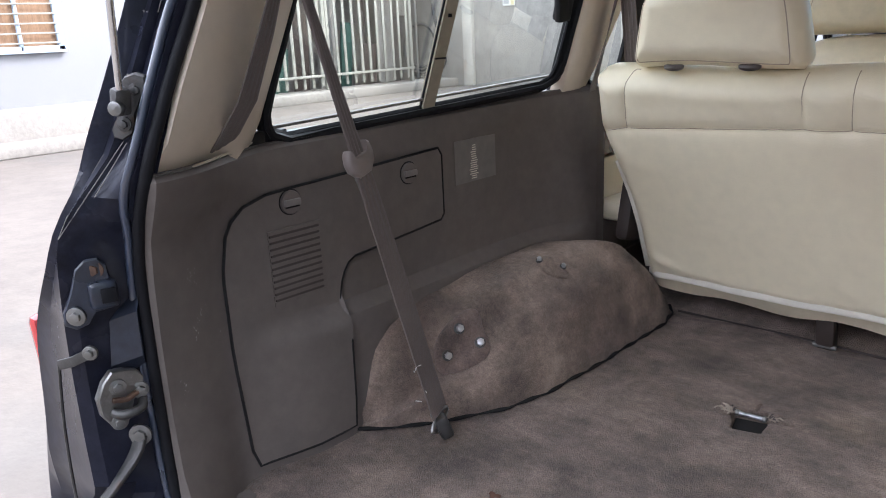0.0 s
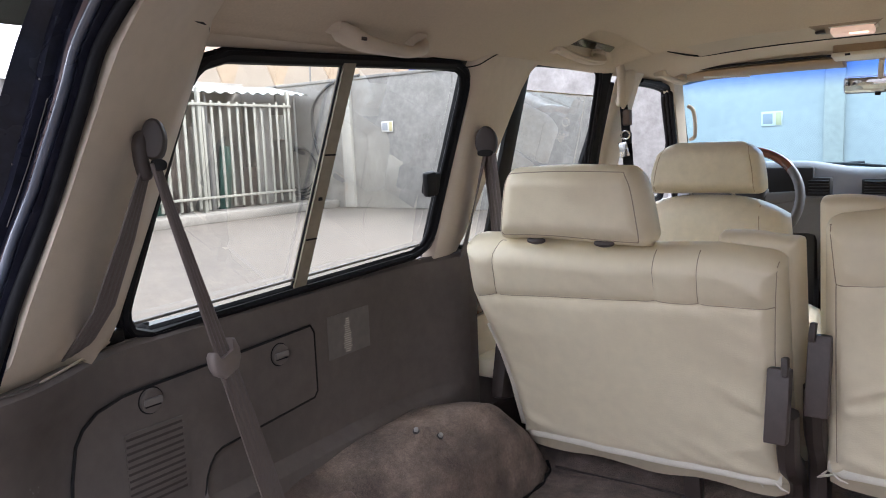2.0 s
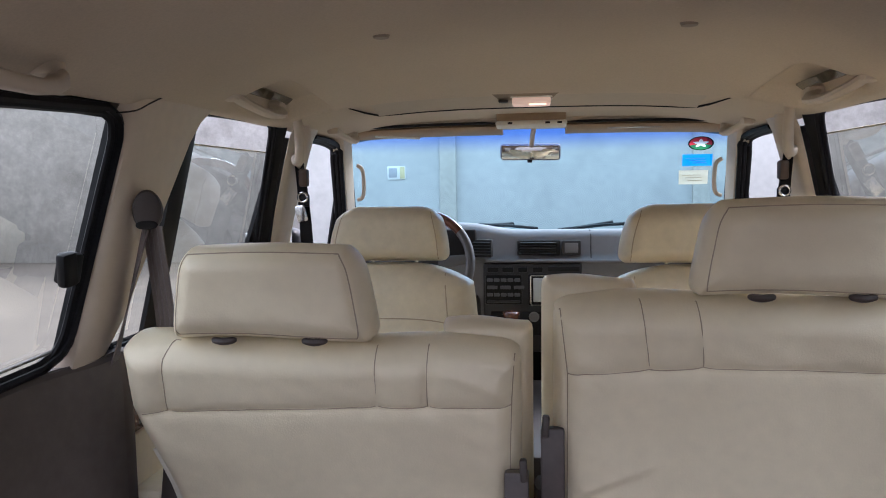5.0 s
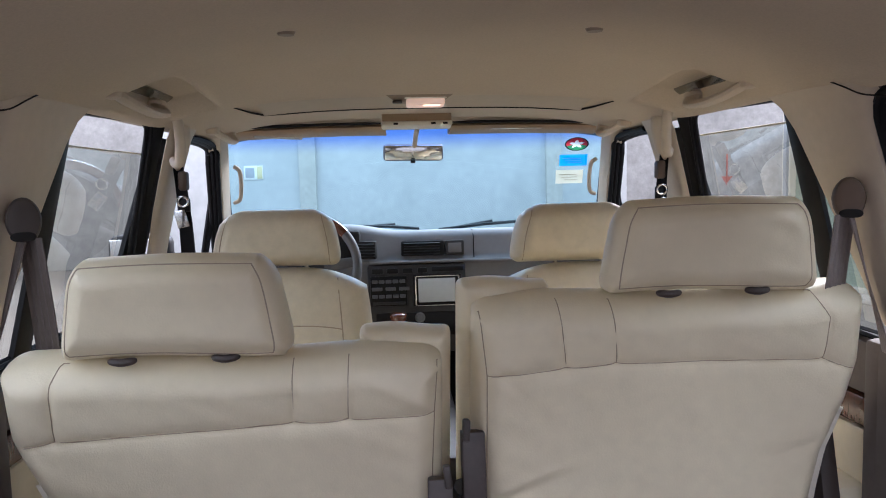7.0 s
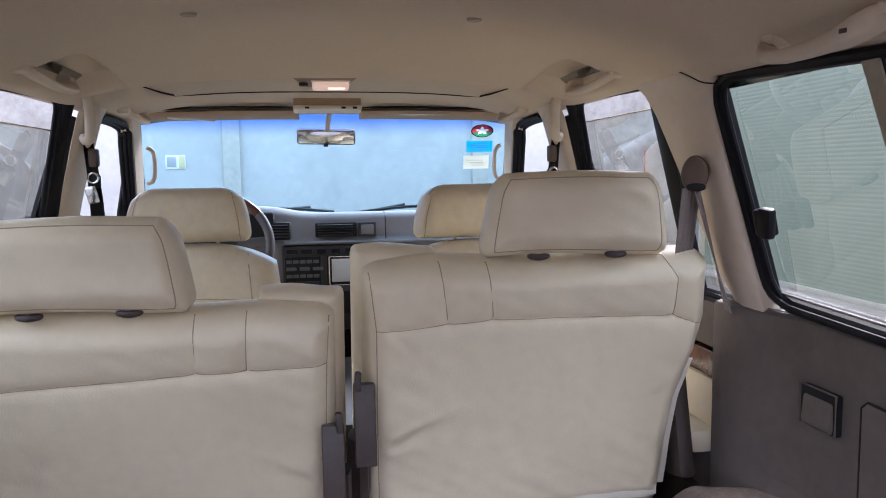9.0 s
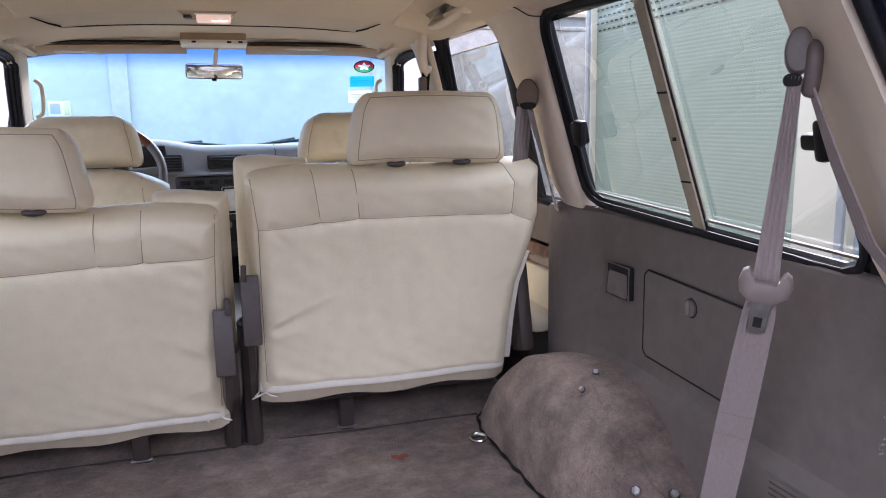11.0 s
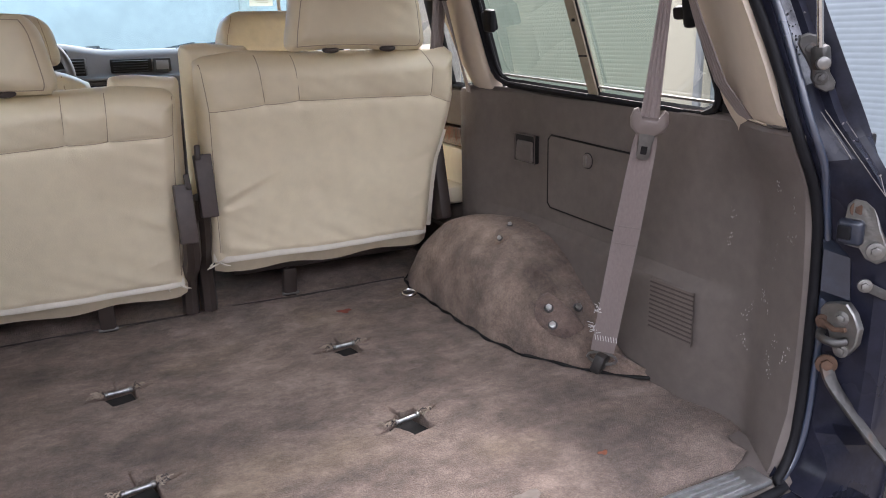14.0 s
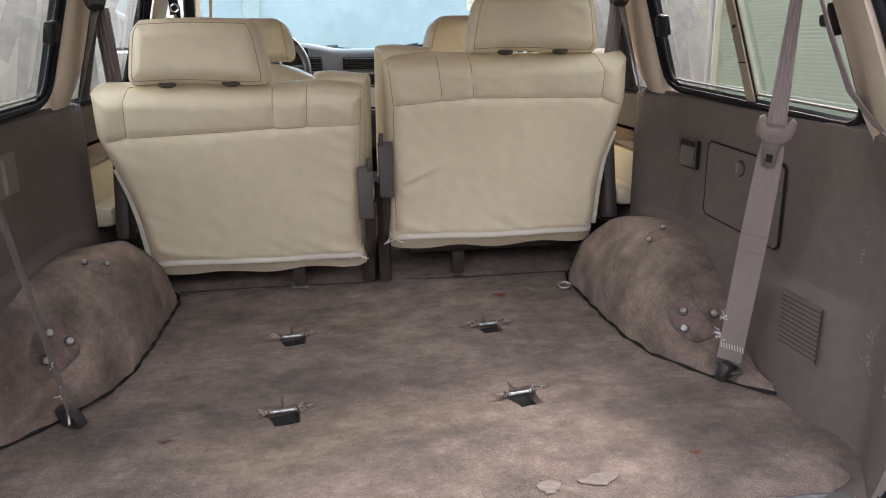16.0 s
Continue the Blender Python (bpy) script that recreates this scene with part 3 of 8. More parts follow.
def car_sides():
    for s in (1, -1):
        # painted flange round the opening, folded in steps
        rows = []
        for k, dy, on in ((0.0, 0.012, 0), (0.07, 0.010, 0), (0.10, 0.004, 1), (0.35, 0.004, 1), (0.63, 0.004, 1), (0.67, -0.008, 1), (0.84, -0.008, 1), (0.90, -0.018, 1), (1.0, 0.0, 0)):
            row = []
            for i, (a, b) in enumerate(zip(LIP_LINE, OUTER_LINE)):
                p = flange_at(i, k) if on else a.lerp(b, k)
                row.append(p + Vector((0, dy, 0)))
            rows.append(row)
        part("rear_flange", flipped(loft(rows), s), PAINT, car, "dark painted door-frame flange with scratches", angle=25)
        # strip of worn paint beside the seal; the right one is paled for reflected sky
        picks = [i for i, p in enumerate(LIP_LINE) if (1.33 if s > 0 else 1.42) < p.z < 1.70]
        rows = []
        for k in (0.22, 0.42, 0.62) if s > 0 else (0.26, 0.36, 0.46):
            row = []
            for i in picks:
                p = LIP_LINE[i].lerp(OUTER_LINE[i], k)
                row.append((p.x, flange_y(p.z) + 0.0015, p.z))
            rows.append(row)
        part("flange_strip", flipped(loft(rows), s), WORN_SHEEN if s > 0 else RUSTED, car, "worn paint beside the seal, paled for reflected sky" if s > 0 else "reddish bare paint beside the seal")
        # dark water spots on the strip
        rnd = random.Random(31 + s)
        spots = bmesh.new()
        for _ in range(70 if s > 0 else 24):
            i = rnd.choice([j for j in picks if (1.38 if s > 0 else 1.44) < LIP_LINE[j].z < (1.66 if s > 0 else 1.60)])
            p = LIP_LINE[i].lerp(LIP_LINE[i + 1], rnd.random()).lerp(OUTER_LINE[i], rnd.uniform(0.30, 0.60 if s > 0 else 0.44))
            p.y = flange_y(p.z) + 0.001
            spots = rod(p, p + Vector((0, -0.0012, 0)), rnd.uniform(0.0007, 0.0019), 6, bm=spots)
        part("water_spots", flipped(spots, s), RUBBER, car, "dark dirty water spots on the paint", kind="stuff")
        # hollow seal bulb, with the sky's blue reflection put into its colour
        rib = []
        for a, b in zip(LIP_LINE, OUTER_LINE):
            d = Vector((b.x - a.x, 0, b.z - a.z)).normalized()
            low = ease(a.z, 1.30, 1.20)
            p = a + (0.0155 - 0.003 * low) * d
            p.y = flange_y(p.z) * (1 - low) + 0.146 * low
            if a.x > 0.30:
                rib.append(p)
        part("seal_bulb", flipped(tube(rib, 0.0056, 14), s), SEAL, car, "glossy black hollow rubber seal with sky blue in its colour")
        # stamped lines and chips on the flange
        chips = bmesh.new()
        for k0, z0, k1, z1 in ((0.60, 1.318, 0.66, 1.225), (0.66, 1.225, 0.80, 1.228), (0.80, 1.30, 0.82, 1.275), (0.50, 1.32, 0.55, 1.25), (0.62, 1.60, 0.62, 1.53), (0.62, 1.53, 0.62, 1.46)):
            a, b = flange_spot(k0, z0), flange_spot(k1, z1)
            chips = tube([a, a.lerp(b, 0.5), b], 0.0006, 5, bm=chips)
        for _ in range(26 if s > 0 else 9):
            p = flange_spot(rnd.uniform(0.66, 0.95), rnd.uniform(1.2, 1.66))
            chips = rod(p, p + Vector((0, -0.0012, 0)), rnd.uniform(0.0006, 0.0016), 5, bm=chips)
        part("paint_chips", flipped(chips, s), SCUFFED, car, "pale paint chips and stamped edges", kind="stuff")
        # rubber seal on the lip
        part("weatherstrip", flipped(tube([p + Vector((0.002, -0.001, 0)) for p in LIP_LINE], 0.0078, 10), s), RUBBER, car, "black rubber door seal")
        # outer skin below the windows
        rows = []
        for z, u in ((0.42, 0.88), (0.60, 0.93), (0.80, 0.955), (0.95, 0.95), (1.08, 0.895), (1.20, 0.81), (1.27, 0.782), (1.295, 0.772)):
            rows.append([(u if 0.2 < y < 3.9 else u - 0.012, y, z if y < 3.05 else min(z, 1.13)) for y in (0.10 if z < 1.19 else 0.15, 0.30, 0.8, 1.3, 1.8, 2.4, 3.0, 3.1, 3.6, 4.1, 4.42)])
        part("side_skin", flipped(sheet(rows, 0.012), s), PAINT_OUT, car)
        # skin above the windows, up to the roof
        rows = []
        for z, u in ((1.696, 0.668), (1.706, 0.660), (1.745, 0.625), (1.79, 0.56)):
            rows.append([(u - 0.30 * max(0.0, 1.748 - z) * ease(y, 1.34, 1.40), y, z + max(0.0, 1.748 - z) * ease(y, 1.34, 1.40)) for y in (0.19, 0.8, 1.34, 1.36, 1.38, 1.40, 1.6, 2.3, 2.5)])
        part("roof_rail", flipped(sheet(rows, 0.012), s), PAINT_OUT, car)
        # pillars outside
        for y0, y1, t0, t1 in ((0.20, 0.362, 0.29, 0.482), (1.114, 1.215, 1.154, 1.38), (1.82, 2.02, 1.92, 2.04)):
            rows = []
            for z, k in ((1.28, 0), (1.40, 0.27), (1.52, 0.55), (1.62, 0.79), (1.71, 1)):
                rows.append([(glass_u(z) + 0.012, y0 + (t0 - y0) * k, z), (glass_u(z) + 0.012, y1 + (t1 - y1) * k, z)])
            part("pillar_skin", flipped(sheet(rows, 0.010), s), BLACK if y0 > 1 else PAINT_OUT, car)
    rows = [[(u, y, roof_z(u, y) + 0.050 + 0.01 * (1 - (u / 0.6) ** 2)) for u in np.linspace(-0.60, 0.60, 15)] for y in np.linspace(0.22, 2.52, 12)]
    part("roof_skin", sheet(rows, 0.006), PAINT_OUT, car)
    rows = []
    for y, z, u in ((2.98, 1.30, 0.76), (3.1, 1.26, 0.80), (3.7, 1.22, 0.82), (4.25, 1.16, 0.80), (4.42, 1.08, 0.76), (4.46, 0.6, 0.76)):
        rows.append([(u * k, y, z - 0.05 * abs(k) ** 3 if y < 4.4 else z) for k in np.linspace(-1, 1, 11)])
    part("bonnet", sheet(rows, 0.015), PAINT_OUT, car)
    part("underbody", box((0, 2.2, 0.50), (1.62, 4.2, 0.10), 0.02), BLACK, car)
    part("firewall", box((0, 2.97, 0.92), (1.5, 0.03, 0.78), 0.005), BLACK, car)
    part("rear_crossmember", box((0, 0.075, 0.60), (1.56, 0.10, 0.30), 0.02), PAINT, car)
    # scuff plate on the sill
    plate = box((0, 0.158, 0.774), (1.28, 0.046, 0.010), 0.003)
    for k in range(4):
        box((0, 0.142 + 0.011 * k, 0.7805), (1.20, 0.005, 0.004), 0.0015, bm=plate)
    part("scuff_plate", plate, ZINC_BOLT, car, "ribbed metal sill scuff plate")
    for s in (1, -1):
        for y in (0.95, 3.78):
            wheel = part("wheel", flipped(rod((0.70, y, 0.385), (0.90, y, 0.385), 0.385, 36, bevel=0.03), s), TYRE, car)
            part("rim", flipped(rod((0.885, y, 0.385), (0.908, y, 0.385), 0.21, 28, bevel=0.01), s), STEEL, wheel)
        part("tail_lamp", flipped(box((0.925, 0.100, 0.930), (0.030, 0.034, 0.27), 0.010, turn=(2, 0, 0)), s), TAIL, car, "red tail lamp lens")


car_sides()


def rounded(v, lo, hi, r):
    """How far a rounded corner draws the edge in at height v."""
    d = min(v - lo, hi - v)
    return 0.0 if d >= r else r - math.sqrt(max(0.0, r * r - (r - d) ** 2))


def window(s, name, y_low, y_high, z_low, z_high, label, r=0.05, seal=0.016, tops=(0.0, 0.0), glass=GLASS, open_by=0.0, lows=(0.0, 0.0), post=None, ribs=False):
    """A side window: glass in the body's plane, with a rubber frame. y_low, y_high: (rear, front) at its bottom and top; lows, tops: rise of sill and head."""
    win = thing(name, (s * 0.75, (y_low[0] + y_low[1]) / 2, z_low), label, "car window", kind="structure")
    zs = [z_low + (z_high - z_low) * v for v in spread(18)]
    rows, rear, front = [], [], []
    for z in zs:
        k = (z - z_low) / (z_high - z_low)
        cut = rounded(z, z_low, z_high, r)
        a, b = y_low[0] + (y_high[0] - y_low[0]) * k + cut, y_low[1] + (y_high[1] - y_low[1]) * k - cut
        row = []
        for i in range(9):
            f = i / 8
            zz = z + (tops[0] * (1 - f) + tops[1] * f) * k + (lows[0] * (1 - f) + lows[1] * f) * (1 - k)
            row.append((glass_u(zz), a + (b - a) * f, zz))
        rows.append(row)
        rear.append(row[0])
        front.append(row[-1])
    if open_by:
        # main pane, wound down a little, and the small fixed pane behind the post
        top = z_high - open_by
        zp = [z_low + (top - z_low) * v for v in np.linspace(0, 1, 8)]
        edge = lambda z: y_low[1] + (y_high[1] - y_low[1]) * (z - z_low) / (z_high - z_low)
        pane = [[(glass_u(z), post + (edge(z) - post) * f, z) for f in np.linspace(0, 1, 6)] for z in zp]
        part("glass", flipped(loft(pane), s), glass, win, "clear window glass, wound down a little")
        part("glass_edge", flipped(tube(pane[-1], 0.0022, 6), s), PIPING, win, "bright upper edge of the glass")
        if post > 2:
            post = None
    if post:
        back = lambda z: y_low[0] + (y_high[0] - y_low[0]) * (z - z_low) / (z_high - z_low)
        fixed = [[(glass_u(z), back(z), z), (glass_u(z), max(post - 0.02, back(z) + 0.002), z)] for z in np.linspace(z_low, z_high, 8)]
        part("fixed_glass", flipped(loft(fixed), s), glass, win, "small fixed pane")
        bar = [[(glass_u(z) - 0.006, post - 0.052 + 0.012 * (z - z_low), z), (glass_u(z) - 0.012, post - 0.024, z), (glass_u(z) - 0.006, post + 0.006, z)] for z in np.linspace(z_low, z_high, 8)]
        part("window_post", flipped(sheet(bar, 0.010), s), BLACK, win, "black upright post between the panes")
    if not open_by:
        part("glass", flipped(loft(rows), s), glass, win, "clear car window glass")
    loop = rear + rows[-1][1:-1] + front[::-1] + rows[0][1:-1][::-1]
    bm = tube([(p[0] - 0.008, p[1], p[2]) for p in loop], seal, 8, closed=True, flat=0.62, up=(1, 0, 0.25))
    tube([(p[0] - 0.017, p[1], p[2]) for p in loop], seal * 0.55, 6, closed=True, bm=bm)
    if ribs:
        # ribbed channel along the front edge
        run = [(p[0], p[1], p[2]) for p in front]
        for dy, du, r in ((-0.014, -0.010, 0.0045), (-0.004, -0.013, 0.0045), (0.008, -0.016, 0.005), (0.018, -0.012, 0.005)):
            tube([(u + du, y + dy, z) for u, y, z in run], r, 6, bm=bm)
    part("window_seal", flipped(bm, s), RUBBER, win, "black rubber window frame")
    return win


def windscreen_y(u, z):
    return at(z, (1.30, 1.78), (3.02, 2.50)) - 0.13 * (u / 0.62) ** 2


def quarter_windows():
    for s in (-1, 1):
        up = 0.007 if s > 0 else 0.0
        win = window(s, "quarter_window", (0.373, 1.114), (0.470, 1.158), 1.283 + up, 1.677 + up, "sliding rear side window in a black rubber frame", r=0.055, seal=0.0125, tops=(0.0, 0.025), lows=(0.0, 0.026), ribs=True)
        rows = [[(glass_u(z) - 0.004, y, z) for y in (0.7095 + 0.058 * k, 0.7145 + 0.058 * k, 0.7335 + 0.058 * k, 0.7385 + 0.058 * k)] for k in np.linspace(0, 1, 9) for z in (1.302 + 0.386 * k,)]
        part("divider", flipped(sheet(rows, 0.012), s), surface_divider, win, "taupe divider bar between the sliding panes")
        for k in (0, 3):
            edge = [row[k] for row in rows]
            part("divider_edge", flipped(tube([(p[0] - 0.006, p[1], p[2]) for p in edge], 0.0024, 6), s), BLACK, win, "thin black rubber edge of the divider")
        for z, dz in ((1.385, 0.003), (1.455, 0.006), (1.53, 0.003)):
            k = (z - 1.302) / 0.386
            part("divider_joint", flipped(box((glass_u(z) - 0.0175, 0.724 + 0.058 * k, z), (0.003, 0.026 if dz < 0.005 else 0.008, dz), 0.0005), s), GAP, win, "dark joint in the divider")
        latch = part("latch", flipped(box((0.692, 1.068, 1.462), (0.026, 0.034, 0.048), 0.006, turn=(0, -12, 0)), s), BLACK, win, "black plastic window latch")
        part("latch_lever", flipped(box((0.680, 1.046, 1.462), (0.018, 0.028, 0.052), 0.006, turn=(8, -8, 12)), s), BLACK, latch)
        if s > 0:
            latch = part("latch", flipped(box((0.692, 0.426, 1.458), (0.018, 0.054, 0.022), 0.006, turn=(0, -10, 0)), s), BLACK, win, "black plastic window latch")
            part("latch_lever", flipped(box((0.692, 0.420, 1.460), (0.022, 0.020, 0.054), 0.007, turn=(0, -10, 0)), s), BLACK, latch)
        part("glass_rail", flipped(tube([(glass_u(1.31) - 0.012, y, 1.306 + up + 0.035 * (y - 0.40)) for y in (0.40, 0.75, 1.09)], 0.003, 6), s), STEEL, win, "bright lower glass rail")
        window(s, "rear_door_window", (1.213, 1.905), (1.392, 1.828), 1.298, 1.728, "rear door window in a black frame, wound down a little", r=0.035, seal=0.010, tops=(0.0, 0.01), open_by=0.064 if s < 0 else 0.048, post=1.405)
        window(s, "front_door_window", (2.045, 2.66), (2.075, 2.54), 1.30, 1.735, "front door window in a black frame, wound right down", r=0.04, seal=0.015, open_by=0.415, post=2.06)
        # black frames in front of the rear and front door windows
        rows = []
        for z in np.linspace(1.28, 1.735, 8):
            k = (z - 1.28) / 0.455
            u = at(z, (1.285, 1.54, 1.70, 1.75), (0.700, 0.645, 0.606, 0.585))
            rows.append([(glass_u(z) - 0.002, 1.905 - 0.080 * k, z), (glass_u(z) - 0.014, 1.908 - 0.075 * k, z), (u + 0.034, 1.912 - 0.060 * k, z), (u + 0.022, 1.918 - 0.055 * k, z)])
        part("door_frame", flipped(sheet(rows, 0.006), s), BLACK, car, "black door frame")
        for r, off in ((0.0085, 0.036), (0.0085, 0.022), (0.0075, 0.009)):
            run = [Vector((at(z, (1.30, 1.76), (0.695, 0.585)) + off, windscreen_y(0.64, z) - 0.093, z)) for z in np.linspace(1.30, 1.66, 9)]
            run += smooth_line([run[-1] + Vector((-0.006, -0.02, 0.022)), (0.608 + off, 2.36 + 0.6 * off, 1.706 - 0.2 * off), (0.606 + off, 2.26, 1.716 - 0.2 * off), (0.606 + off, 2.10, 1.718 - 0.2 * off)], 5)
            part("door_seal", flipped(tube(run, r, 8), s), RUBBER, car, "ribbed black door seal")


surface_divider = surface("taupe_divider", (0.30, 0.26, 0.19), 0.5, vary=0.2, scale=10, bump=0.1)
quarter_windows()


def windscreen():
    win = thing("windscreen", (0, 2.98, 1.32), "blue-tinted windscreen with a deep blue shade band", "windscreen", kind="structure")
    rows = [[(k * at(z, (1.32, 1.76), (0.69, 0.60)), windscreen_y(k * 0.62, z), z) for k in np.linspace(-1, 1, 15)] for z in np.linspace(1.32, 1.785, 10)]
    bm = loft(rows)
    glass = part("glass", bm, GLASS_WS, win, "blue-tinted windscreen glass")
    glass.data.transform(Matrix.Translation((0, 0, 1.32)))
    glass.location = (0, 0, -1.32)
    edge = [r[0] for r in rows] + rows[-1][1:] + [r[-1] for r in rows[::-1]][1:]
    part("windscreen_seal", tube(edge, 0.014, 8), RUBBER, win)


windscreen()


def side_trim(s):
    """The moulded panel beside the luggage floor, with its covers, knobs and grille."""
    left = s < 0
    panel = thing("side_trim_panel", (s * 0.73, 0.7, FLOOR), "dark brown moulded plastic luggage side panel, scuffed" + (" with a round-cornered jack cover" if left else " with a square cover and ashtray"), "trim panel", kind="structure")
    ys = [0.152, 0.158, 0.165, 0.18, 0.20, 0.225, 0.25, 0.264, 0.28, 0.30, 0.32, 0.36, 0.40, 0.45, 0.52, 0.60, 0.70, 0.80, 0.90, 1.0, 1.04, 1.07, 1.10, 1.13, 1.16, 1.19, 1.215, 1.235, 1.24]
    zs = [0.72, 0.78, 0.86, 0.94, 0.98, 0.99, 1.0, 1.01, 1.02, 1.06, 1.14, 1.20, 1.24, 1.265, 1.28, 1.287, 1.29]
    rise = lambda y: at(y, (0.16, 0.37, 1.2), (-0.007, -0.005, 0.012) if left else (0.009, 0.008, 0.018))
    rows = []
    for z in zs:
        row = []
        for y in ys:
            u = panel_u(max(y, 0.165), z)
            u += 0.012 * ease(y, 0.165, 0.152) + 0.03 * ease(y, 1.215, 1.24) + 0.012 * ease(z, 1.275, 1.29)
            row.append((u, y, z + rise(y) * ease(z, 1.10, 1.27)))
        rows.append(row)
    part("panel", flipped(sheet(rows, 0.006), s), PLASTIC, panel, angle=30)
    foot = [[(0.56 + 0.155 * k, y, z + 0.020 * max(0.0, k - 0.55)) for k in np.linspace(0, 1, 10)] for y, z in ((0.128, 0.735), (0.134, 0.757), (0.150, 0.764), (0.20, 0.766), (0.27, 0.764))]
    part("sill_corner", flipped(sheet(foot, 0.004), s), PLASTIC, panel, "moulded corner beside the sill")
    part("sill_filler", flipped(box((0.778, 0.695, 1.268), (0.044, 1.09, 0.030), 0.004), s), BLACK, panel, "black body sill under the window")
    part("corner_filler", flipped(box((0.752, 0.362, 1.288 + rise(0.37)), (0.028, 0.044, 0.040), 0.004), s), BLACK, panel, "black body corner under the window")
    for y in (0.385, 1.105):
        part("corner_filler", flipped(box((0.780, y, 1.272), (0.030, 0.112, 0.052), 0.003), s), BLACK, panel, "black body corner under the window")
    part("top_ledge", flipped(loft([[(panel_u(y, 1.29) + d, y, 1.288 + rise(y)) for y in ys[2:-2]] for d in (0.008, 0.05)]), s), PLASTIC, panel)

    # beige tube for the pillar trim's foot, doubling as the panel edge's highlight
    edge = smooth_line([(panel_u(y, 1.29) + u, y, 1.291 + rise(y) + up) for y, u, up in ((0.222, 0.012, -0.002), (0.26, 0.011, -0.001), (0.30, 0.011, 0.0), (0.335, 0.013, 0.001), (0.362, 0.018, 0.003))], 4)
    part("pale_edge", flipped(tube(edge, [0.0008] + [0.0018] * (len(edge) - 2) + [0.0010], 8), s), BEIGE, panel, "pale beige trim-foot lip along the top of the panel")

    def patch(name, stations, low, high, lift, material, owner, label="", n=16):
        z0, z1 = min(map(low, stations)), max(map(high, stations))
        levels = [z0 + (z1 - z0) * k / n for k in range(n + 1)]
        rows = []
        for y in stations:
            zs = [min(max(z, low(y)), high(y)) for z in levels]
            rows.append([(panel_u(y, z) - lift, y, z) for z in zs])
        bm = loft(rows)
        bmesh.ops.remove_doubles(bm, verts=bm.verts[:], dist=1e-6)
        bmesh.ops.dissolve_degenerate(bm, dist=1e-6, edges=bm.edges[:])
        bmesh.ops.recalc_face_normals(bm, faces=bm.faces[:])
        bmesh.ops.solidify(bm, geom=bm.faces[:], thickness=0.003)
        ob = part(name, flipped(bm, s), material, owner, label)
        loop = []
        for p in [r[0] for r in rows] + rows[-1] + [r[-1] for r in rows[::-1]] + rows[0][::-1]:
            if not loop or (Vector(p) - Vector(loop[-1])).length > 0.0015:
                loop.append(p)
        part("cover_gap", flipped(tube([(p[0] - 0.0020, p[1], p[2]) for p in loop], 0.0023, 6, closed=True), s), GAP, ob)
        return ob

    def knob(owner, y, z, r=0.018, upright=False):
        u = panel_u(y, z) - 0.006
        k = part("turn_knob", flipped(rod((u + 0.004, y, z), (u - 0.006, y, z), r, 24, bevel=0.002), s), PLASTIC, owner, "round brown turn knob")
        ring = [(u - 0.0005, y + (r + 0.001) * math.cos(a), z + (r + 0.001) * math.sin(a)) for a in np.linspace(0, 2 * math.pi, 25)[:-1]]
        part("knob_gap", flipped(tube(ring, 0.0012, 6, closed=True), s), GAP, k)
        part("grip", flipped(box((u - 0.0075, y, z), (0.006, 0.009 if upright else r * 1.6, r * 1.6 if upright else 0.010), 0.002), s), SCUFFED, k, "worn paler grip")
        # black strip painted in as the shadow beside the grip
        part("grip_shade", flipped(box((u - 0.0062, y + (0.007 if upright else 0), z - (0 if upright else 0.0068)), (0.001, 0.0025 if upright else r * 1.4, r * 1.4 if upright else 0.0025), 0.0), s), GAP, k)

    def grille(owner, y0, y1, z0, z1, n=11):
        ua, ub = panel_u(y0, (z0 + z1) / 2) - 0.0075, panel_u(y1, (z0 + z1) / 2) - 0.0075
        g = part("grille", flipped(sheet([[(ua, y0, z0), (ub, y1, z0)], [(ua, y0, z1), (ub, y1, z1)]], 0.002), s), PLASTIC_DARK, owner, "dark slotted vent")
        step = (z1 - z0) / n
        for k in range(n + 1):
            z = z0 + step * k
            rows = [[(ua - d, y0 - 0.003, z + step * f), (ub - d, y1 + 0.003, z + step * f)] for d, f in ((0.0010, -0.36), (0.0024, -0.30), (0.0026, 0.0), (0.0024, 0.28), (0.0010, 0.33))]
            part("slat", flipped(sheet(rows, 0.0012), s), PLASTIC, g)

    if left:
        stations = [0.279, 0.281, 0.29, 0.30, 0.32, 0.36, 0.40, 0.44, 0.474, 0.478, 0.480, 0.483, 0.488, 0.496, 0.506, 0.52, 0.54, 0.60, 0.66, 0.71, 0.735, 0.741, 0.744]
        cover = patch("jack_cover", stations,
                      lambda y: at(y, (0.279, 0.284, 0.292, 0.30, 0.474, 0.478, 0.480, 0.483, 0.488, 0.496, 0.506, 0.52, 0.735, 0.744), (1.00, 0.90, 0.80, 0.795, 0.797, 0.85, 0.95, 1.02, 1.045, 1.062, 1.074, 1.081, 1.096, 1.106)),
                      lambda y: at(y, (0.279, 0.283, 0.29, 0.30, 0.32, 0.364, 0.735, 0.744), (1.10, 1.14, 1.165, 1.185, 1.203, 1.214, 1.229, 1.215)), 0.003, PLASTIC, panel, "round-cornered brown jack cover", n=44)
        knob(cover, 0.403, 1.195)
        knob(cover, 0.655, 1.197)
        grille(cover, 0.359, 0.449, 1.045, 1.155)
        label = thing("warning_label", (s * 0.74, 0.845, 1.15), "worn grey transparent warning label stuck to the panel", "label")
        rows = [[(panel_u(y, z) - 0.0015, y, z) for y in (0.784, 0.825, 0.866, 0.907)] for z in (1.150, 1.232)]
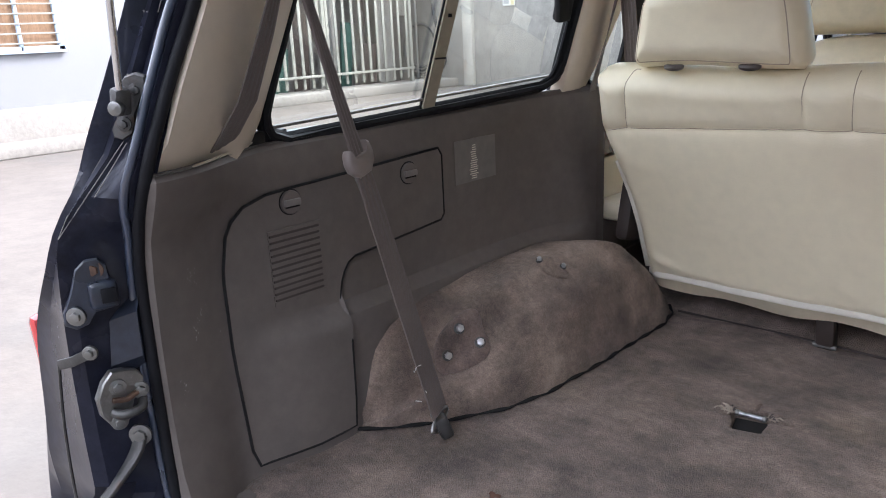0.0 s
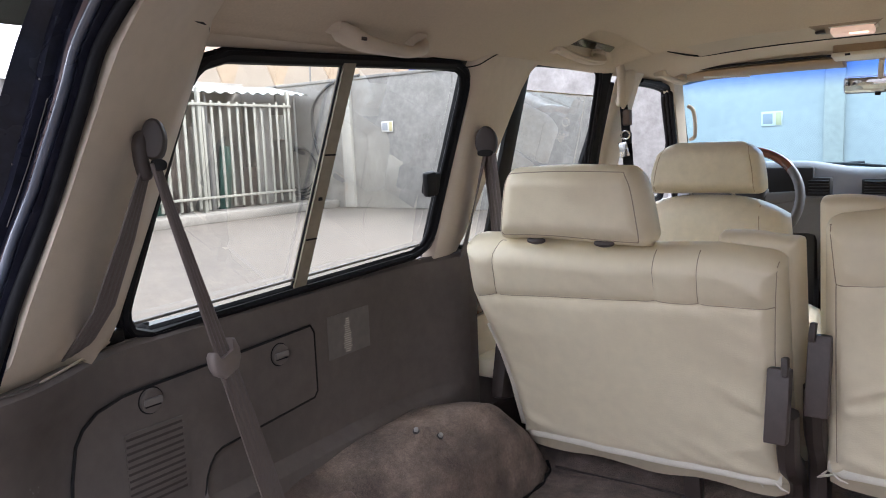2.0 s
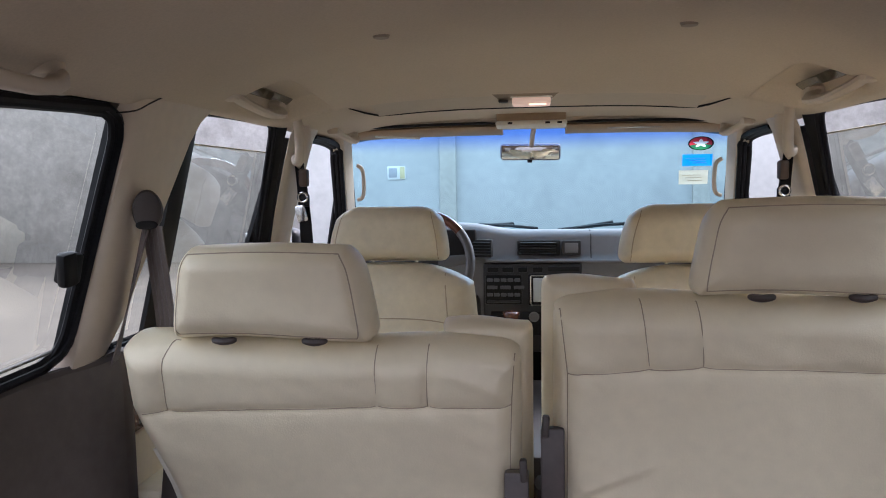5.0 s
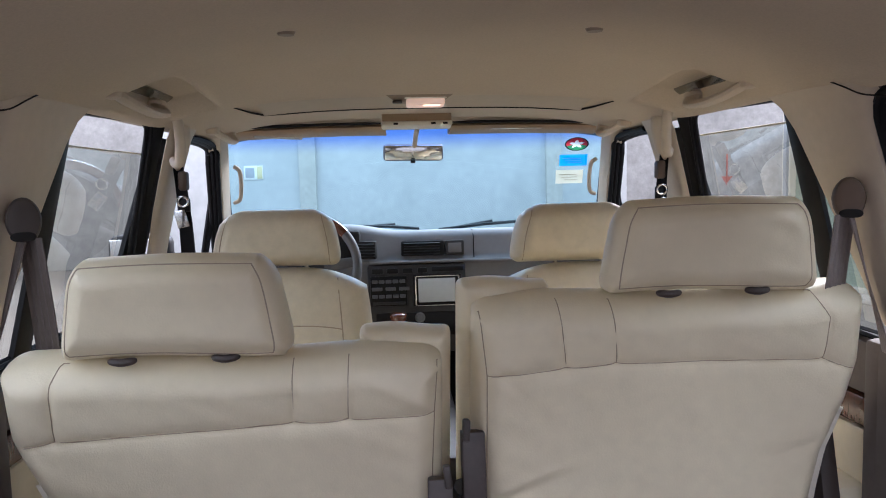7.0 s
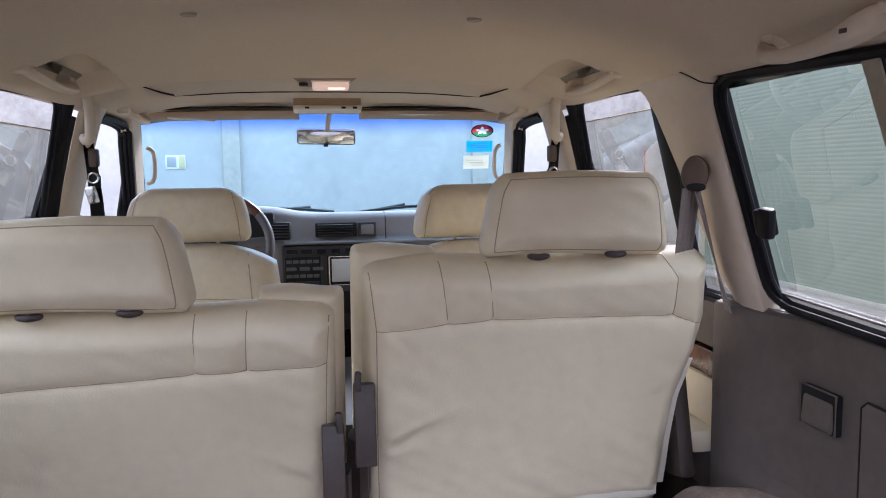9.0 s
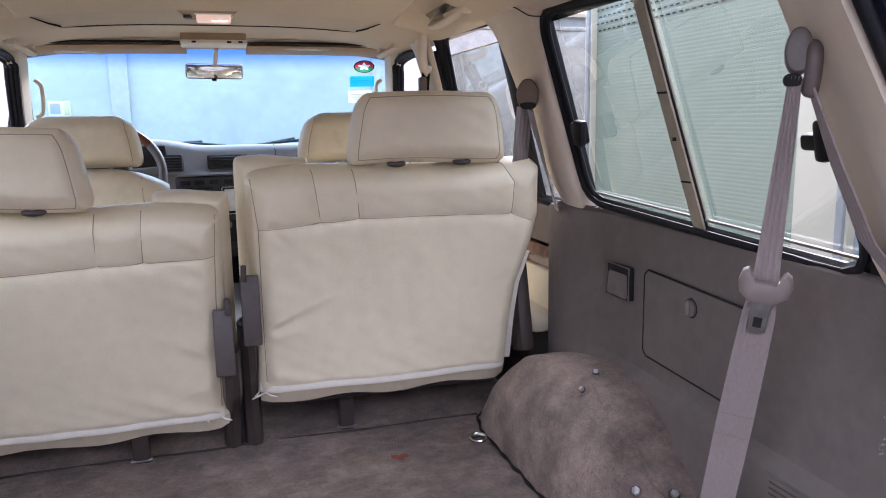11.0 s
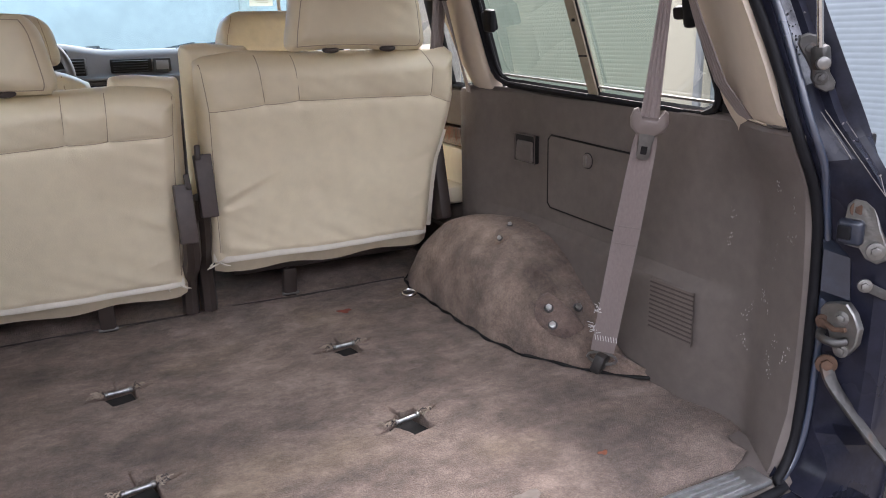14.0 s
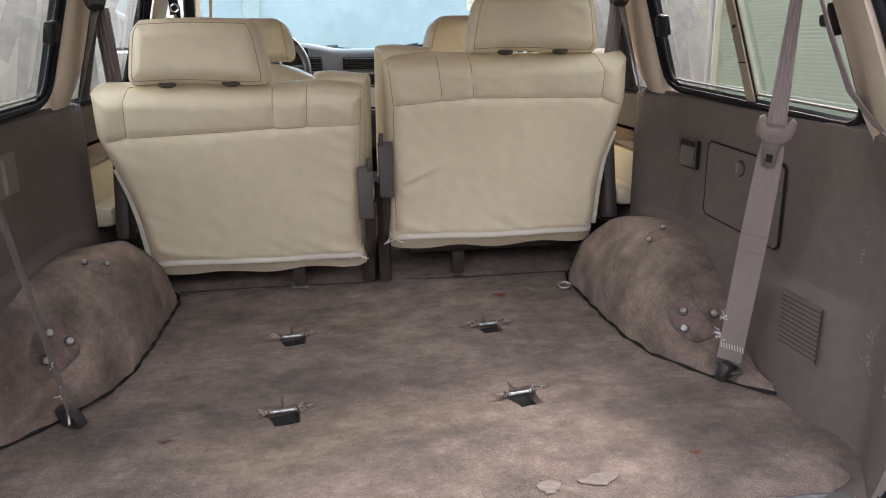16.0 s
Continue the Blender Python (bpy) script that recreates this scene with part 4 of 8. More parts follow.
        part("film", flipped(sheet(rows, 0.0006), s), surface("label_film", (0.160, 0.144, 0.133), 0.35, vary=0.15, scale=30, bump=0), label)
        bm = None
        rnd = random.Random(4)
        for k in range(16):
            w = 0.012 + 0.018 * k / 16 if k < 14 else 0.02
            z = 1.219 - 0.0042 * k
            bm = box((panel_u(0.842, z) - 0.0024, 0.842 - 0.004 * rnd.random(), z), (0.0006, w * rnd.uniform(0.7, 1.05), 0.0016), bm=bm)
        part("print", flipped(bm, s), PIPING, label, "small grey unreadable print")
    else:
        cover = patch("square_cover", [0.562, 0.566, 0.574, 0.65, 0.73, 0.81, 0.872, 0.880, 0.884], lambda y: at(y, (0.562, 0.574, 0.872, 0.884), (1.050, 1.041, 1.044, 1.054)), lambda y: at(y, (0.562, 0.574, 0.872, 0.884), (1.195, 1.204, 1.210, 1.200)), 0.003, PLASTIC, panel, "square brown storage cover")
        knob(cover, 0.728, 1.172, 0.015, True)
        grille(panel, 0.379, 0.482, 0.893, 0.988)
        tray = part("ashtray", flipped(box((0.740, 0.975, 1.168), (0.016, 0.086, 0.066), 0.004), s), GAP, panel, "dark ashtray surround")
        part("ashtray_lid", flipped(box((0.734, 0.973, 1.163), (0.014, 0.072, 0.050), 0.006, turn=(0, 5, 0)), s), PLASTIC, tray, "brown flip lid")
        part("tray_frame", flipped(tube([(0.7315, y, z) for y, z in ((0.931, 1.136), (1.019, 1.136), (1.019, 1.202), (0.931, 1.202))], 0.0022, 6, closed=True), s), PLASTIC, tray)
    # rubbed marks near the opening
    rnd = random.Random(11 if left else 12)
    for k in range(7 if left else 14):
        y, z = 0.18 + 0.16 * rnd.random() ** 1.6, rnd.uniform(0.82, 1.24)
        bm = None
        lean = rnd.uniform(-0.5, 0.5)
        for j in range(rnd.randint(7, 18)):
            dz = rnd.gauss(0, 0.010)
            yy, zz = y + rnd.gauss(0, 0.004) + lean * dz, z + dz
            ang, ln = rnd.uniform(50, 140), rnd.uniform(0.0008, 0.004)
            ey, ez = math.cos(radians(ang)) * ln, math.sin(radians(ang)) * ln
            bm = tube([(panel_u(yy, zz) - 0.0001, yy, zz), (panel_u(yy + ey, zz + ez) - 0.0001, yy + ey, zz + ez)], rnd.uniform(0.0002, 0.0005) * (1 if left else 1.8), 4, bm=bm)
        part("scuff_mark", flipped(bm, s), SCUFF, panel)


side_trim(-1)
side_trim(1)


def arch_foot(y):
    return at(y, (0.47, 0.50, 0.53, 0.60, 0.70, 0.80, 0.95, 1.22, 1.29, 1.33), (0.725, 0.690, 0.660, 0.612, 0.558, 0.537, 0.532, 0.530, 0.548, 0.58))


def arch_at(y, k, left=False):
    """A point of the wheel arch's cover: k from its foot (0) to the side panel (1)."""
    foot, wall = arch_foot(y), panel_u(y, 0.95) + 0.006
    ridge = at(y, (0.47, 0.52, 0.60, 0.66, 0.70, 0.80, 0.92, 1.10, 1.18, 1.25, 1.30, 1.33), (0.785, 0.80, 0.838, 0.866, 0.886, 0.943, 0.976, 0.982, 0.958, 0.902, 0.838, 0.785))
    back = at(y, (0.47, 0.505, 0.515, 0.53, 0.57, 0.654, 0.826, 1.03, 1.14, 1.22, 1.29, 1.33), (0.785, 0.83, 0.89, 0.925, 0.957, 0.974, 0.986, 0.985, 0.965, 0.925, 0.85, 0.785))
    if not left:
        back = at(y, (0.47, 0.56, 0.633, 0.688, 0.765, 0.827, 0.92, 0.99, 1.10, 1.20, 1.29, 1.33), (0.785, 0.800, 0.845, 0.892, 0.950, 0.981, 0.996, 0.998, 0.986, 0.938, 0.85, 0.785))
        ridge = min(ridge, back + 0.012)
    low = FLOOR - 0.008
    reach = min(0.085, 0.45 * (wall - foot))
    pts = [(foot, low), (foot + 0.10 * reach, low + 0.38 * (ridge - low)), (foot + 0.40 * reach, low + 0.76 * (ridge - low)), (foot + reach, ridge), (foot + 0.62 * (wall - foot), ridge * 0.5 + back * 0.5 + 0.008), (wall, back)]
    ks = [0, 0.2, 0.4, 0.6, 0.8, 1.0]
    i = min(4, int(k * 5))
    t = k * 5 - i
    p0, p1, p2, p3 = pts[max(i - 1, 0)], pts[i], pts[i + 1], pts[min(i + 2, 5)]
    c = [0.5 * (2 * b + (d - a) * t + (2 * a - 5 * b + 4 * d - e) * t * t + (3 * b - a - 3 * d + e) * t**3) for a, b, d, e in zip(p0, p1, p2, p3)]
    lump = 0.004 * noise.noise((y * 7, k * 5, 3.0)) + 0.0015 * noise.noise((y * 25, k * 14, 1.0))
    return Vector((c[0] - lump, y, c[1] + lump * min(1, 4 * k)))


def wheel_arch(s):
    arch = thing("wheel_arch_cover", (s * 0.64, 0.9, FLOOR), "worn brown carpet cover over the wheel arch with bolted fixings", "wheel arch", "wheel arch covers")
    ys = [0.47 + 0.86 * v for v in spread(60, 0.35)]
    rows = [[arch_at(y, k / 26, s < 0) for k in range(27)] for y in ys]
    part("carpet_cover", flipped(loft(rows), s), CARPET_ARCH, arch, angle=60)
    foot = [Vector((arch_foot(y) - 0.006 + 0.004 * noise.noise((y * 30, 0, s)), y, FLOOR + 0.004 + 0.003 * noise.noise((y * 18, 2, s)))) for y in np.linspace(0.475, 1.325, 50)]
    part("edge_binding", flipped(tube(foot, [0.0031 + 0.0014 * math.sin(i * 1.7) for i in range(50)], 6), s), GAP, arch, "black frayed edge binding")

    def height_of(spot):
        """How far from foot to panel the cover comes nearest to a point."""
        return min(np.linspace(0.1, 0.95, 86), key=lambda k: (arch_at(spot[1], k, s < 0) - Vector(spot)).length)

    def bolt(spot, r=0.008, lift=0.008):
        y, k = spot[1], height_of(spot)
        p = arch_at(y, k, s < 0)
        q = arch_at(y + 0.01, k, s < 0)
        e = arch_at(y, min(1, k + 0.03), s < 0)
        n = (q - p).cross(e - p).normalized()
        n = n if n.z > 0 else -n
        p = p + n * lift
        b = part("bolt", flipped(rod(p - n * 0.004, p + n * 0.008, r, 6, bevel=0.001), s), ZINC_BOLT, arch, "zinc hexagon bolt")
        part("washer", flipped(rod(p - n * 0.001, p + n * 0.002, r * 1.45, 16), s), STEEL_DARK, b)

    def raised(name, yc, kc, ry, rk, lift, material, label):
        """A raised oval of carpet on the cover."""
        rows = []
        for f in (1.0, 0.97, 0.92, 0.84, 0.72, 0.55, 0.35, 0.04):
            row = []
            for a in np.linspace(0, 2 * math.pi, 29)[:-1]:
                w = f * (1 + 0.08 * math.sin(3 * a + s))
                ca, sa = math.cos(a), math.sin(a)
                y, k = yc + ry * w * abs(ca) ** 0.8 * (1 if ca > 0 else -1), kc + rk * w * abs(sa) ** 0.8 * (1 if sa > 0 else -1)
                up = -0.002 if f == 1.0 else lift * math.sqrt(1 - f**3)
                row.append(arch_at(y, k, s < 0) + Vector((-0.55, -0.35, 0.75)) * up)
            rows.append(row)
        part(name, flipped(loft(rows, wrap=True, caps=True), s), material, arch, label, angle=60)

    if s < 0:
        fixed, mid, strip = ((0.665, 0.678, 0.910), (0.658, 0.645, 0.880), (0.650, 0.708, 0.856)), (0.656, 0.680, 0.882), ((0.640, 0.911, 0.988), (0.611, 0.943, 0.966))
    else:
        fixed, mid, strip = ((0.610, 0.691, 0.877), (0.609, 0.663, 0.845), (0.657, 0.657, 0.862)), (0.626, 0.670, 0.862), ((0.596, 0.903, 0.998), (0.661, 0.928, 0.996))
    raised("carpet_pad", mid[1], height_of(mid), 0.052, 0.17, 0.012, CARPET_PAD, "dark raised carpet pad round three bolts")
    for spot in fixed:
        bolt(spot, 0.007, 0.013)
    ends = [height_of(p) for p in strip]
    raised("carpet_strip", (strip[0][1] + strip[1][1]) / 2, sum(ends) / 2, 0.026, abs(ends[1] - ends[0]) / 2 + 0.06, 0.007, CARPET_ARCH, "raised carpet strip with two fixings")
    for spot in strip:
        bolt(spot, 0.0048, 0.005)


wheel_arch(-1)
wheel_arch(1)

HOOKS = ((-0.218, 0.934), (0.240, 0.934), (-0.214, 0.566), (0.230, 0.566))


def luggage_floor():
    floor = thing("luggage_floor", (0, 0.7, FLOOR), "worn stained brown luggage carpet with four cut hook holes", "carpet", kind="structure")

    def height(x, y):
        z = FLOOR + 0.005 * noise.noise((x * 4, y * 4, 0)) + 0.003 * noise.noise((x * 11, y * 13, 4)) + 0.0012 * noise.noise((x * 40, y * 40, 9))
        z -= 0.030 * ease(y, 0.215, 0.180) + 0.02 * ease(abs(x), 0.655, 0.70) * ease(y, 0.34, 0.22)
        for n, (hx, hy) in enumerate(HOOKS):
            a = radians((6, 4, 8, 12)[n] + 6)
            ex, ey = (x - hx) * math.cos(a) + (y - hy) * math.sin(a), -(x - hx) * math.sin(a) + (y - hy) * math.cos(a)
            # a square cut under the bar, deepest at its rear, with slits running out of it
            dx, dy = abs(ex) / (0.024 + 0.012 * ease(ey, -0.03, 0.02)), abs(ey + 0.012) / 0.036
            inside = max(0.0, 1 - max(dx, dy))
            z -= 0.130 * min(1.0, inside * 5) + 0.004 * ease(math.hypot(dx, dy), 2.2, 0.9)
            z += 0.006 * ease(abs(max(dx, dy) - 1.12), 0.35, 0.0) * (0.4 + noise.noise((x * 22, y * 22, hx)))
            z -= 0.010 * ease(abs(ex - 0.12 * ey), 0.004, 0.0) * ease(ey, 0.065, 0.055) * ease(ey, 0.0, 0.01) + 0.012 * ease(abs(ey - 0.002), 0.007, 0.0) * ease(abs(ex), 0.075, 0.06)
        return z

    ys = sorted(set([round(0.180 + 0.0075 * i, 4) for i in range(154)] + [round(hy - 0.062 + 0.0024 * i, 4) for hy in (0.566, 0.934) for i in range(52)]))
    fr = sorted(set([round(-1 + i / 95, 4) for i in range(191)] + [round((hx - 0.068 + 0.0025 * i) / 0.74, 4) for hx in (-0.216, 0.235) for i in range(56)]))
    rows = []
    for y in ys:
        half = panel_u(y, FLOOR) + 0.004
        if y < 0.27:
            half -= 0.075 - math.sqrt(max(0, 0.075**2 - (0.27 - y) ** 2)) if 0.27 - y < 0.075 else 0.075
        rows.append([(x, y, height(x, y)) for x in [half * q for q in fr]])
    part("carpet", loft(rows), CARPET, floor, angle=60)
    # the front edge, turned down, and the strip of carpet beyond it
    edge = [Vector((x, 1.315 + 0.006 * noise.noise((x * 5, 0, 0)), FLOOR + 0.001)) for x in np.linspace(-0.54, 0.55, 40)]
    part("carpet_edge", tube(edge, 0.003, 6), PLASTIC_DARK, floor, "dark bound front edge")
    rows = [[(x, y, z + 0.006 * noise.noise((x * 8, y * 10, 2))) for x in np.linspace(-0.66, 0.66, 60)] for y, z in ((1.322, 0.762), (1.335, 0.778), (1.36, 0.790), (1.42, 0.802), (1.52, 0.806), (1.62, 0.80), (1.66, 0.70), (1.67, 0.56))]
    part("front_carpet", loft(rows), CARPET, floor, angle=60)
    rows = [[(x, y, 0.56) for x in np.linspace(-0.74, 0.74, 8)] for y in (1.50, 2.2, 2.98)]
    part("cabin_floor", loft(rows), PLASTIC_DARK, floor)
    for cx, cy, rx, ry, n in ((0.285, 0.268, 0.034, 0.016, 15), (0.202, 0.255, 0.018, 0.018, 9)):
        ring = []
        for k in range(18):
            a = 2 * math.pi * k / 18
            f = 1 + 0.6 * noise.noise((math.cos(a) * 2 + n, math.sin(a) * 2, 0))
            x, y = cx + rx * f * math.cos(a), cy + ry * f * math.sin(a) + 0.3 * rx * math.cos(a) * 0.4
            ring.append((x, y, height(x, y) + 0.0022))
        bm = bmesh.new()
        mid = bm.verts.new((cx, cy, height(cx, cy) + 0.0025))
        vs = [bm.verts.new(p) for p in ring]
        for k in range(18):
            bm.faces.new((mid, vs[k], vs[(k + 1) % 18]))
        part("bald_patch", bm, surface("bald_carpet", (0.195, 0.162, 0.138), 0.95, vary=0.25, scale=60, bump=0.4), floor, "pale bald carpet patch")
    for name, x0, y0, r, colour, label in (("red_stain", 0.315, 1.145, 0.018, (0.22, 0.06, 0.04), "small red stain"), ("rust_stain", 0.464, 0.315, 0.009, (0.24, 0.085, 0.045), "small rusty stain"), ("brown_stain", -0.407, 0.485, 0.010, (0.13, 0.06, 0.04), "small brown stain")):
        bm = bmesh.new()
        vs = []
        for a in np.linspace(0, 2 * math.pi, 17)[:-1]:
            f = 1 + 0.3 * math.sin(3 * a) + 0.2 * math.sin(5 * a + x0 * 9)
            x, y = x0 + r * f * math.cos(a), y0 + 0.65 * r * f * math.sin(a)
            vs.append(bm.verts.new((x, y, height(x, y) + 0.0018)))
        bm.faces.new(vs)
        part(name, bm, surface(name, colour, 0.9, vary=0.3, scale=40, bump=0.2), floor, label)
    for n, (hx, hy) in enumerate(HOOKS):
        hook = thing("seat_hook", (hx, hy, FLOOR - 0.02), "steel seat anchor bar across a cut hole in the carpet", "hook", "seat hooks")
        tilt = (6, 4, 8, 12)[n]
        c, d = Vector((hx, hy, FLOOR + 0.003)), Vector((math.cos(radians(tilt)), math.sin(radians(tilt)), 0))
        part("bar", rod(c - d * 0.023, c + d * 0.023, 0.0036, 12), HOOK_STEEL, hook, "bright round steel bar")
        for e in (-1, 1):
            part("collar", rod(c + d * 0.019 * e, c + d * 0.025 * e, 0.0056, 10, bevel=0.001), STEEL, hook)
        # black plate just below the carpet gives the hole its shade
        part("pit_shade", box((hx + 0.003, hy - 0.013, FLOOR - 0.017), (0.052, 0.062, 0.004), 0.001, turn=(0, 0, tilt + 6)), GAP, hook, "black plate for the shade inside the cut carpet")
        rnd = random.Random(n)
        pale, dark = None, None
        for k in range(46):
            e = rnd.choice((-1, 1))
            p = c + d * e * (0.026 + abs(rnd.gauss(0, 0.009))) + Vector((0, rnd.gauss(0, 0.005), rnd.uniform(-0.002, 0.005)))
            q = p + d * e * rnd.uniform(-0.004, 0.012) + Vector((0, rnd.uniform(-0.007, 0.007), rnd.uniform(-0.002, 0.006)))
            run = [p, (p + q) / 2 + Vector((0, 0, 0.003)), q]
            if k % 3:
                pale = tube(run, 0.0013, 4, bm=pale)
            else:
                dark = tube(run, 0.0012, 4, bm=dark)
        part("frayed_tuft", pale, TUFT, hook, "pale frayed carpet tufts", kind="stuff")
        part("frayed_threads", dark, PLASTIC_DARK, hook, "frayed dark carpet threads", kind="stuff")
    ring = thing("lashing_ring", (0.499, 1.163, FLOOR), "small steel lashing ring on the carpet", "ring")
    pts = [(0.499 + 0.018 * math.cos(a), 1.163 + 0.014 * math.sin(a), FLOOR + 0.010 + 0.004 * math.sin(a)) for a in np.linspace(0, 2 * math.pi, 17)[:-1]]
    part("loop", tube(pts, 0.0035, 8, closed=True), CHROME, ring)
    part("plate", box((0.499, 1.178, FLOOR + 0.003), (0.034, 0.018, 0.006), 0.002), STEEL, ring)


luggage_floor()


# ---- roof lining and pillars ----
def lining():
    head = thing("headliner", (0, 1.4, 1.80), "smooth beige fabric headliner", "ceiling", kind="structure")
    ys = [0.300, 0.31, 0.33, 0.37, 0.45, 0.6, 0.8, 1.0, 1.24, 1.36, 1.40, 1.42, 1.44, 1.46, 1.48, 1.52, 1.58, 1.64, 1.68, 1.70, 1.715, 1.73, 1.74, 1.75, 1.765, 1.775, 1.783, 1.786, 1.79, 1.795, 1.805, 1.815, 1.83, 1.86, 1.92, 1.97, 2.02, 2.08, 2.2, 2.3, 2.4, 2.47, 2.53]
    rows = []
    for y in ys:
        row = []
        for k in np.linspace(-1, 1, 181):
            u = k * 0.632
            z = roof_z(u, y) - 0.012 * ease(abs(u), 0.60, 0.632) * (1 - 0.85 * ease(y, 1.33, 1.41))
            z += 0.042 * ease(abs(u), 0.460, 0.476) * ease(abs(u), 0.588, 0.574) * ease(y, 1.41, 1.46) * ease(y, 1.775, 1.735)
            row.append((u, y, z))
        rows.append(row)
    part("lining", sheet(rows, 0.006), LINING, head, angle=50)
    # sunroof: a shade panel inside a dark outline
    def on(u, y, d=0.0):
        return (u, y, roof_z(u, y) - d)
    shade = part("sunroof_shade", sheet([[on(u, y, 0.009) for u in np.linspace(-0.40, 0.40, 13)] for y in (1.82, 1.86, 1.92, 1.965)], 0.003), surface("pale_lining", (0.52, 0.45, 0.36), 0.9, vary=0.04, scale=4, bump=0.1), head, "pale sliding sunroof shade")
    rim = [on(-0.45, 1.84, 0.010), on(-0.425, 1.93, 0.010), on(-0.40, 1.965, 0.010)] + [on(u, 1.975, 0.010) for u in np.linspace(-0.36, 0.36, 9)] + [on(0.40, 1.965, 0.010), on(0.425, 1.93, 0.010), on(0.45, 1.84, 0.010)]
    part("sunroof_gap", tube(rim, [0.0014] + [0.0026] * (len(rim) - 2) + [0.0014], 6), GAP, shade, "dark sunroof edge")
    for x in (-0.244, 0.236):
        part("roof_button", rod((x, 1.238, roof_z(x, 1.238) - 0.001), (x, 1.238, roof_z(x, 1.238) - 0.010), 0.017, 18, r2=0.012), TAUPE, head, "round headliner button")
    part("front_header", sheet([[on(u, y, d) for u in np.linspace(-0.60, 0.60, 21)] for y, d in ((2.36, 0.004), (2.39, 0.010), (2.46, 0.012), (2.49, 0.0))], 0.004), LINING, head)

    for s in (1, -1):
        # rear pillar
        rows = []
        for z in (1.268, 1.285, 1.32, 1.38, 1.44, 1.50, 1.56, 1.62, 1.66, 1.70, 1.735, 1.76):
            k = (z - 1.303) / 0.385
            wy, wu = 0.372 + 0.115 * k, glass_u(z) - 0.008
            tuck = 0.024 * ease(z, 1.325, 1.290)
            ex, ey = at(z, (1.285, 1.39, 1.48, 1.60, 1.665, 1.70, 1.735, 1.76), (0.639, 0.628, 0.615, 0.563, 0.535, 0.507, 0.458, 0.40)), at(z, (1.285, 1.39, 1.48, 1.60, 1.665, 1.76), (0.172, 0.212, 0.250, 0.274, 0.290, 0.312))
            my, mu = ey + 0.30 * (wy - ey), ex + 0.22 * (wu - ex)
            ny, nu = ey + 0.72 * (wy - ey), ex + 0.52 * (wu - ex)
            rows.append([(u + (tuck if n < 6 else 0.35 * tuck), y, z) for n, (u, y) in enumerate(((ex + 0.02, ey - 0.004), (ex, ey), (ex + 0.003, ey + 0.010), (mu - 0.004, my), (mu + 0.006, my + 0.012), ((mu + nu) / 2 + 0.002, (my + ny) / 2), (nu, ny), (wu - 0.016, wy - 0.012), (wu + 0.01, wy - 0.004)))])
        joint = [Vector((u - 0.003, y, z)) for u, y, z in rows[9][1:-1]]
        part("trim_gap", flipped(tube(smooth_line(joint, 3), 0.0016, 6), s), GAP, head, "dark joint between pillar trim and lining")
        trim = thing("rear_pillar_trim", (s * 0.63, 0.26, 1.285), "beige plastic rear pillar trim", "pillar trim", kind="structure")
        part("trim", flipped(sheet(rows, 0.004), s), BEIGE, trim, angle=50)
        # rail above the side windows
        rows = []
        for y in (0.31, 0.40, 0.50, 0.8, 1.1, 1.2, 1.32, 1.36, 1.40, 1.6, 1.8, 2.1, 2.4, 2.5):
            up = -0.012 + 0.034 * (min(y, 1.30) - 0.47) + 0.014 * ease(y, 1.33, 1.41)
            rows.append([(0.679, y, 1.705 + up), (0.648, y, 1.702 + up), (0.636, y, 1.712 + up), (0.615, y, 1.735 + 0.3 * up), (0.585, y, roof_z(0.585, y) + 0.003)])
        part("window_rail", flipped(sheet(rows, 0.004), s), BEIGE, trim, angle=50)
        # pillar between quarter window and rear door
        rows = []
        for z in (1.285, 1.36, 1.44, 1.52, 1.60, 1.66, 1.70, 1.725, 1.75):
            k = (z - 1.303) / 0.385
            qy, dy = 1.112 + 0.042 * k, 1.212 + 0.165 * k
            u = at(z, (1.285, 1.32, 1.54, 1.70, 1.75), (0.722, 0.702, 0.652, 0.612, 0.585))
            flare = 0.03 * ease(z, 1.67, 1.74)
            rows.append([(glass_u(z), qy - flare, z), (glass_u(z) - 0.028, qy + 0.006 - flare, z), (u + 0.004, qy + 0.028 - flare, z), (u, (qy + dy) / 2, z), (u + 0.002, dy - 0.022 + flare, z), (u + 0.02, dy - 0.004 + flare, z), (glass_u(z), dy + flare, z)])
        seam = smooth_line([(0.607, 1.075, 1.690), (0.604, 1.125, 1.698), (0.599, 1.165, 1.714), (0.595, 1.205, 1.728), (0.594, 1.25, 1.733), (0.594, 1.32, 1.735)], 5)
        part("trim_gap", flipped(tube(seam, 0.0013, 6), s), GAP, head, "dark joint between pillar trim and lining")
        trim = thing("centre_pillar_trim", (s * 0.67, 1.17, 1.285), "beige plastic pillar trim", "pillar trim", kind="structure")
        part("trim", flipped(sheet(rows, 0.004), s), BEIGE, trim, angle=50)
        # pillar between the doors
        rows = []
        for z in (0.60, 0.9, 1.285, 1.40, 1.52, 1.62, 1.70, 1.75):
            k = max(0, (z - 1.303) / 0.385)
            u = at(z, (0.6, 1.285, 1.54, 1.70, 1.75), (0.71, 0.70, 0.645, 0.60, 0.575))
            a, b = 1.890 - 0.035 * k, 2.06 + 0.025 * k
            rows.append([(u + 0.016, a + 0.030, z), (u + 0.004, a + 0.036, z), (u, a + 0.052, z), (u, b - 0.05, z), (u + 0.015, b - 0.01, z), (glass_u(z) - 0.01, b, z)])
        trim = thing("door_pillar_trim", (s * 0.66, 1.92, 0.60), "beige plastic door pillar trim", "pillar trim", kind="structure")
        part("trim", flipped(sheet(rows, 0.004), s), BEIGE, trim, angle=50)
        # windscreen pillar
        rows = []
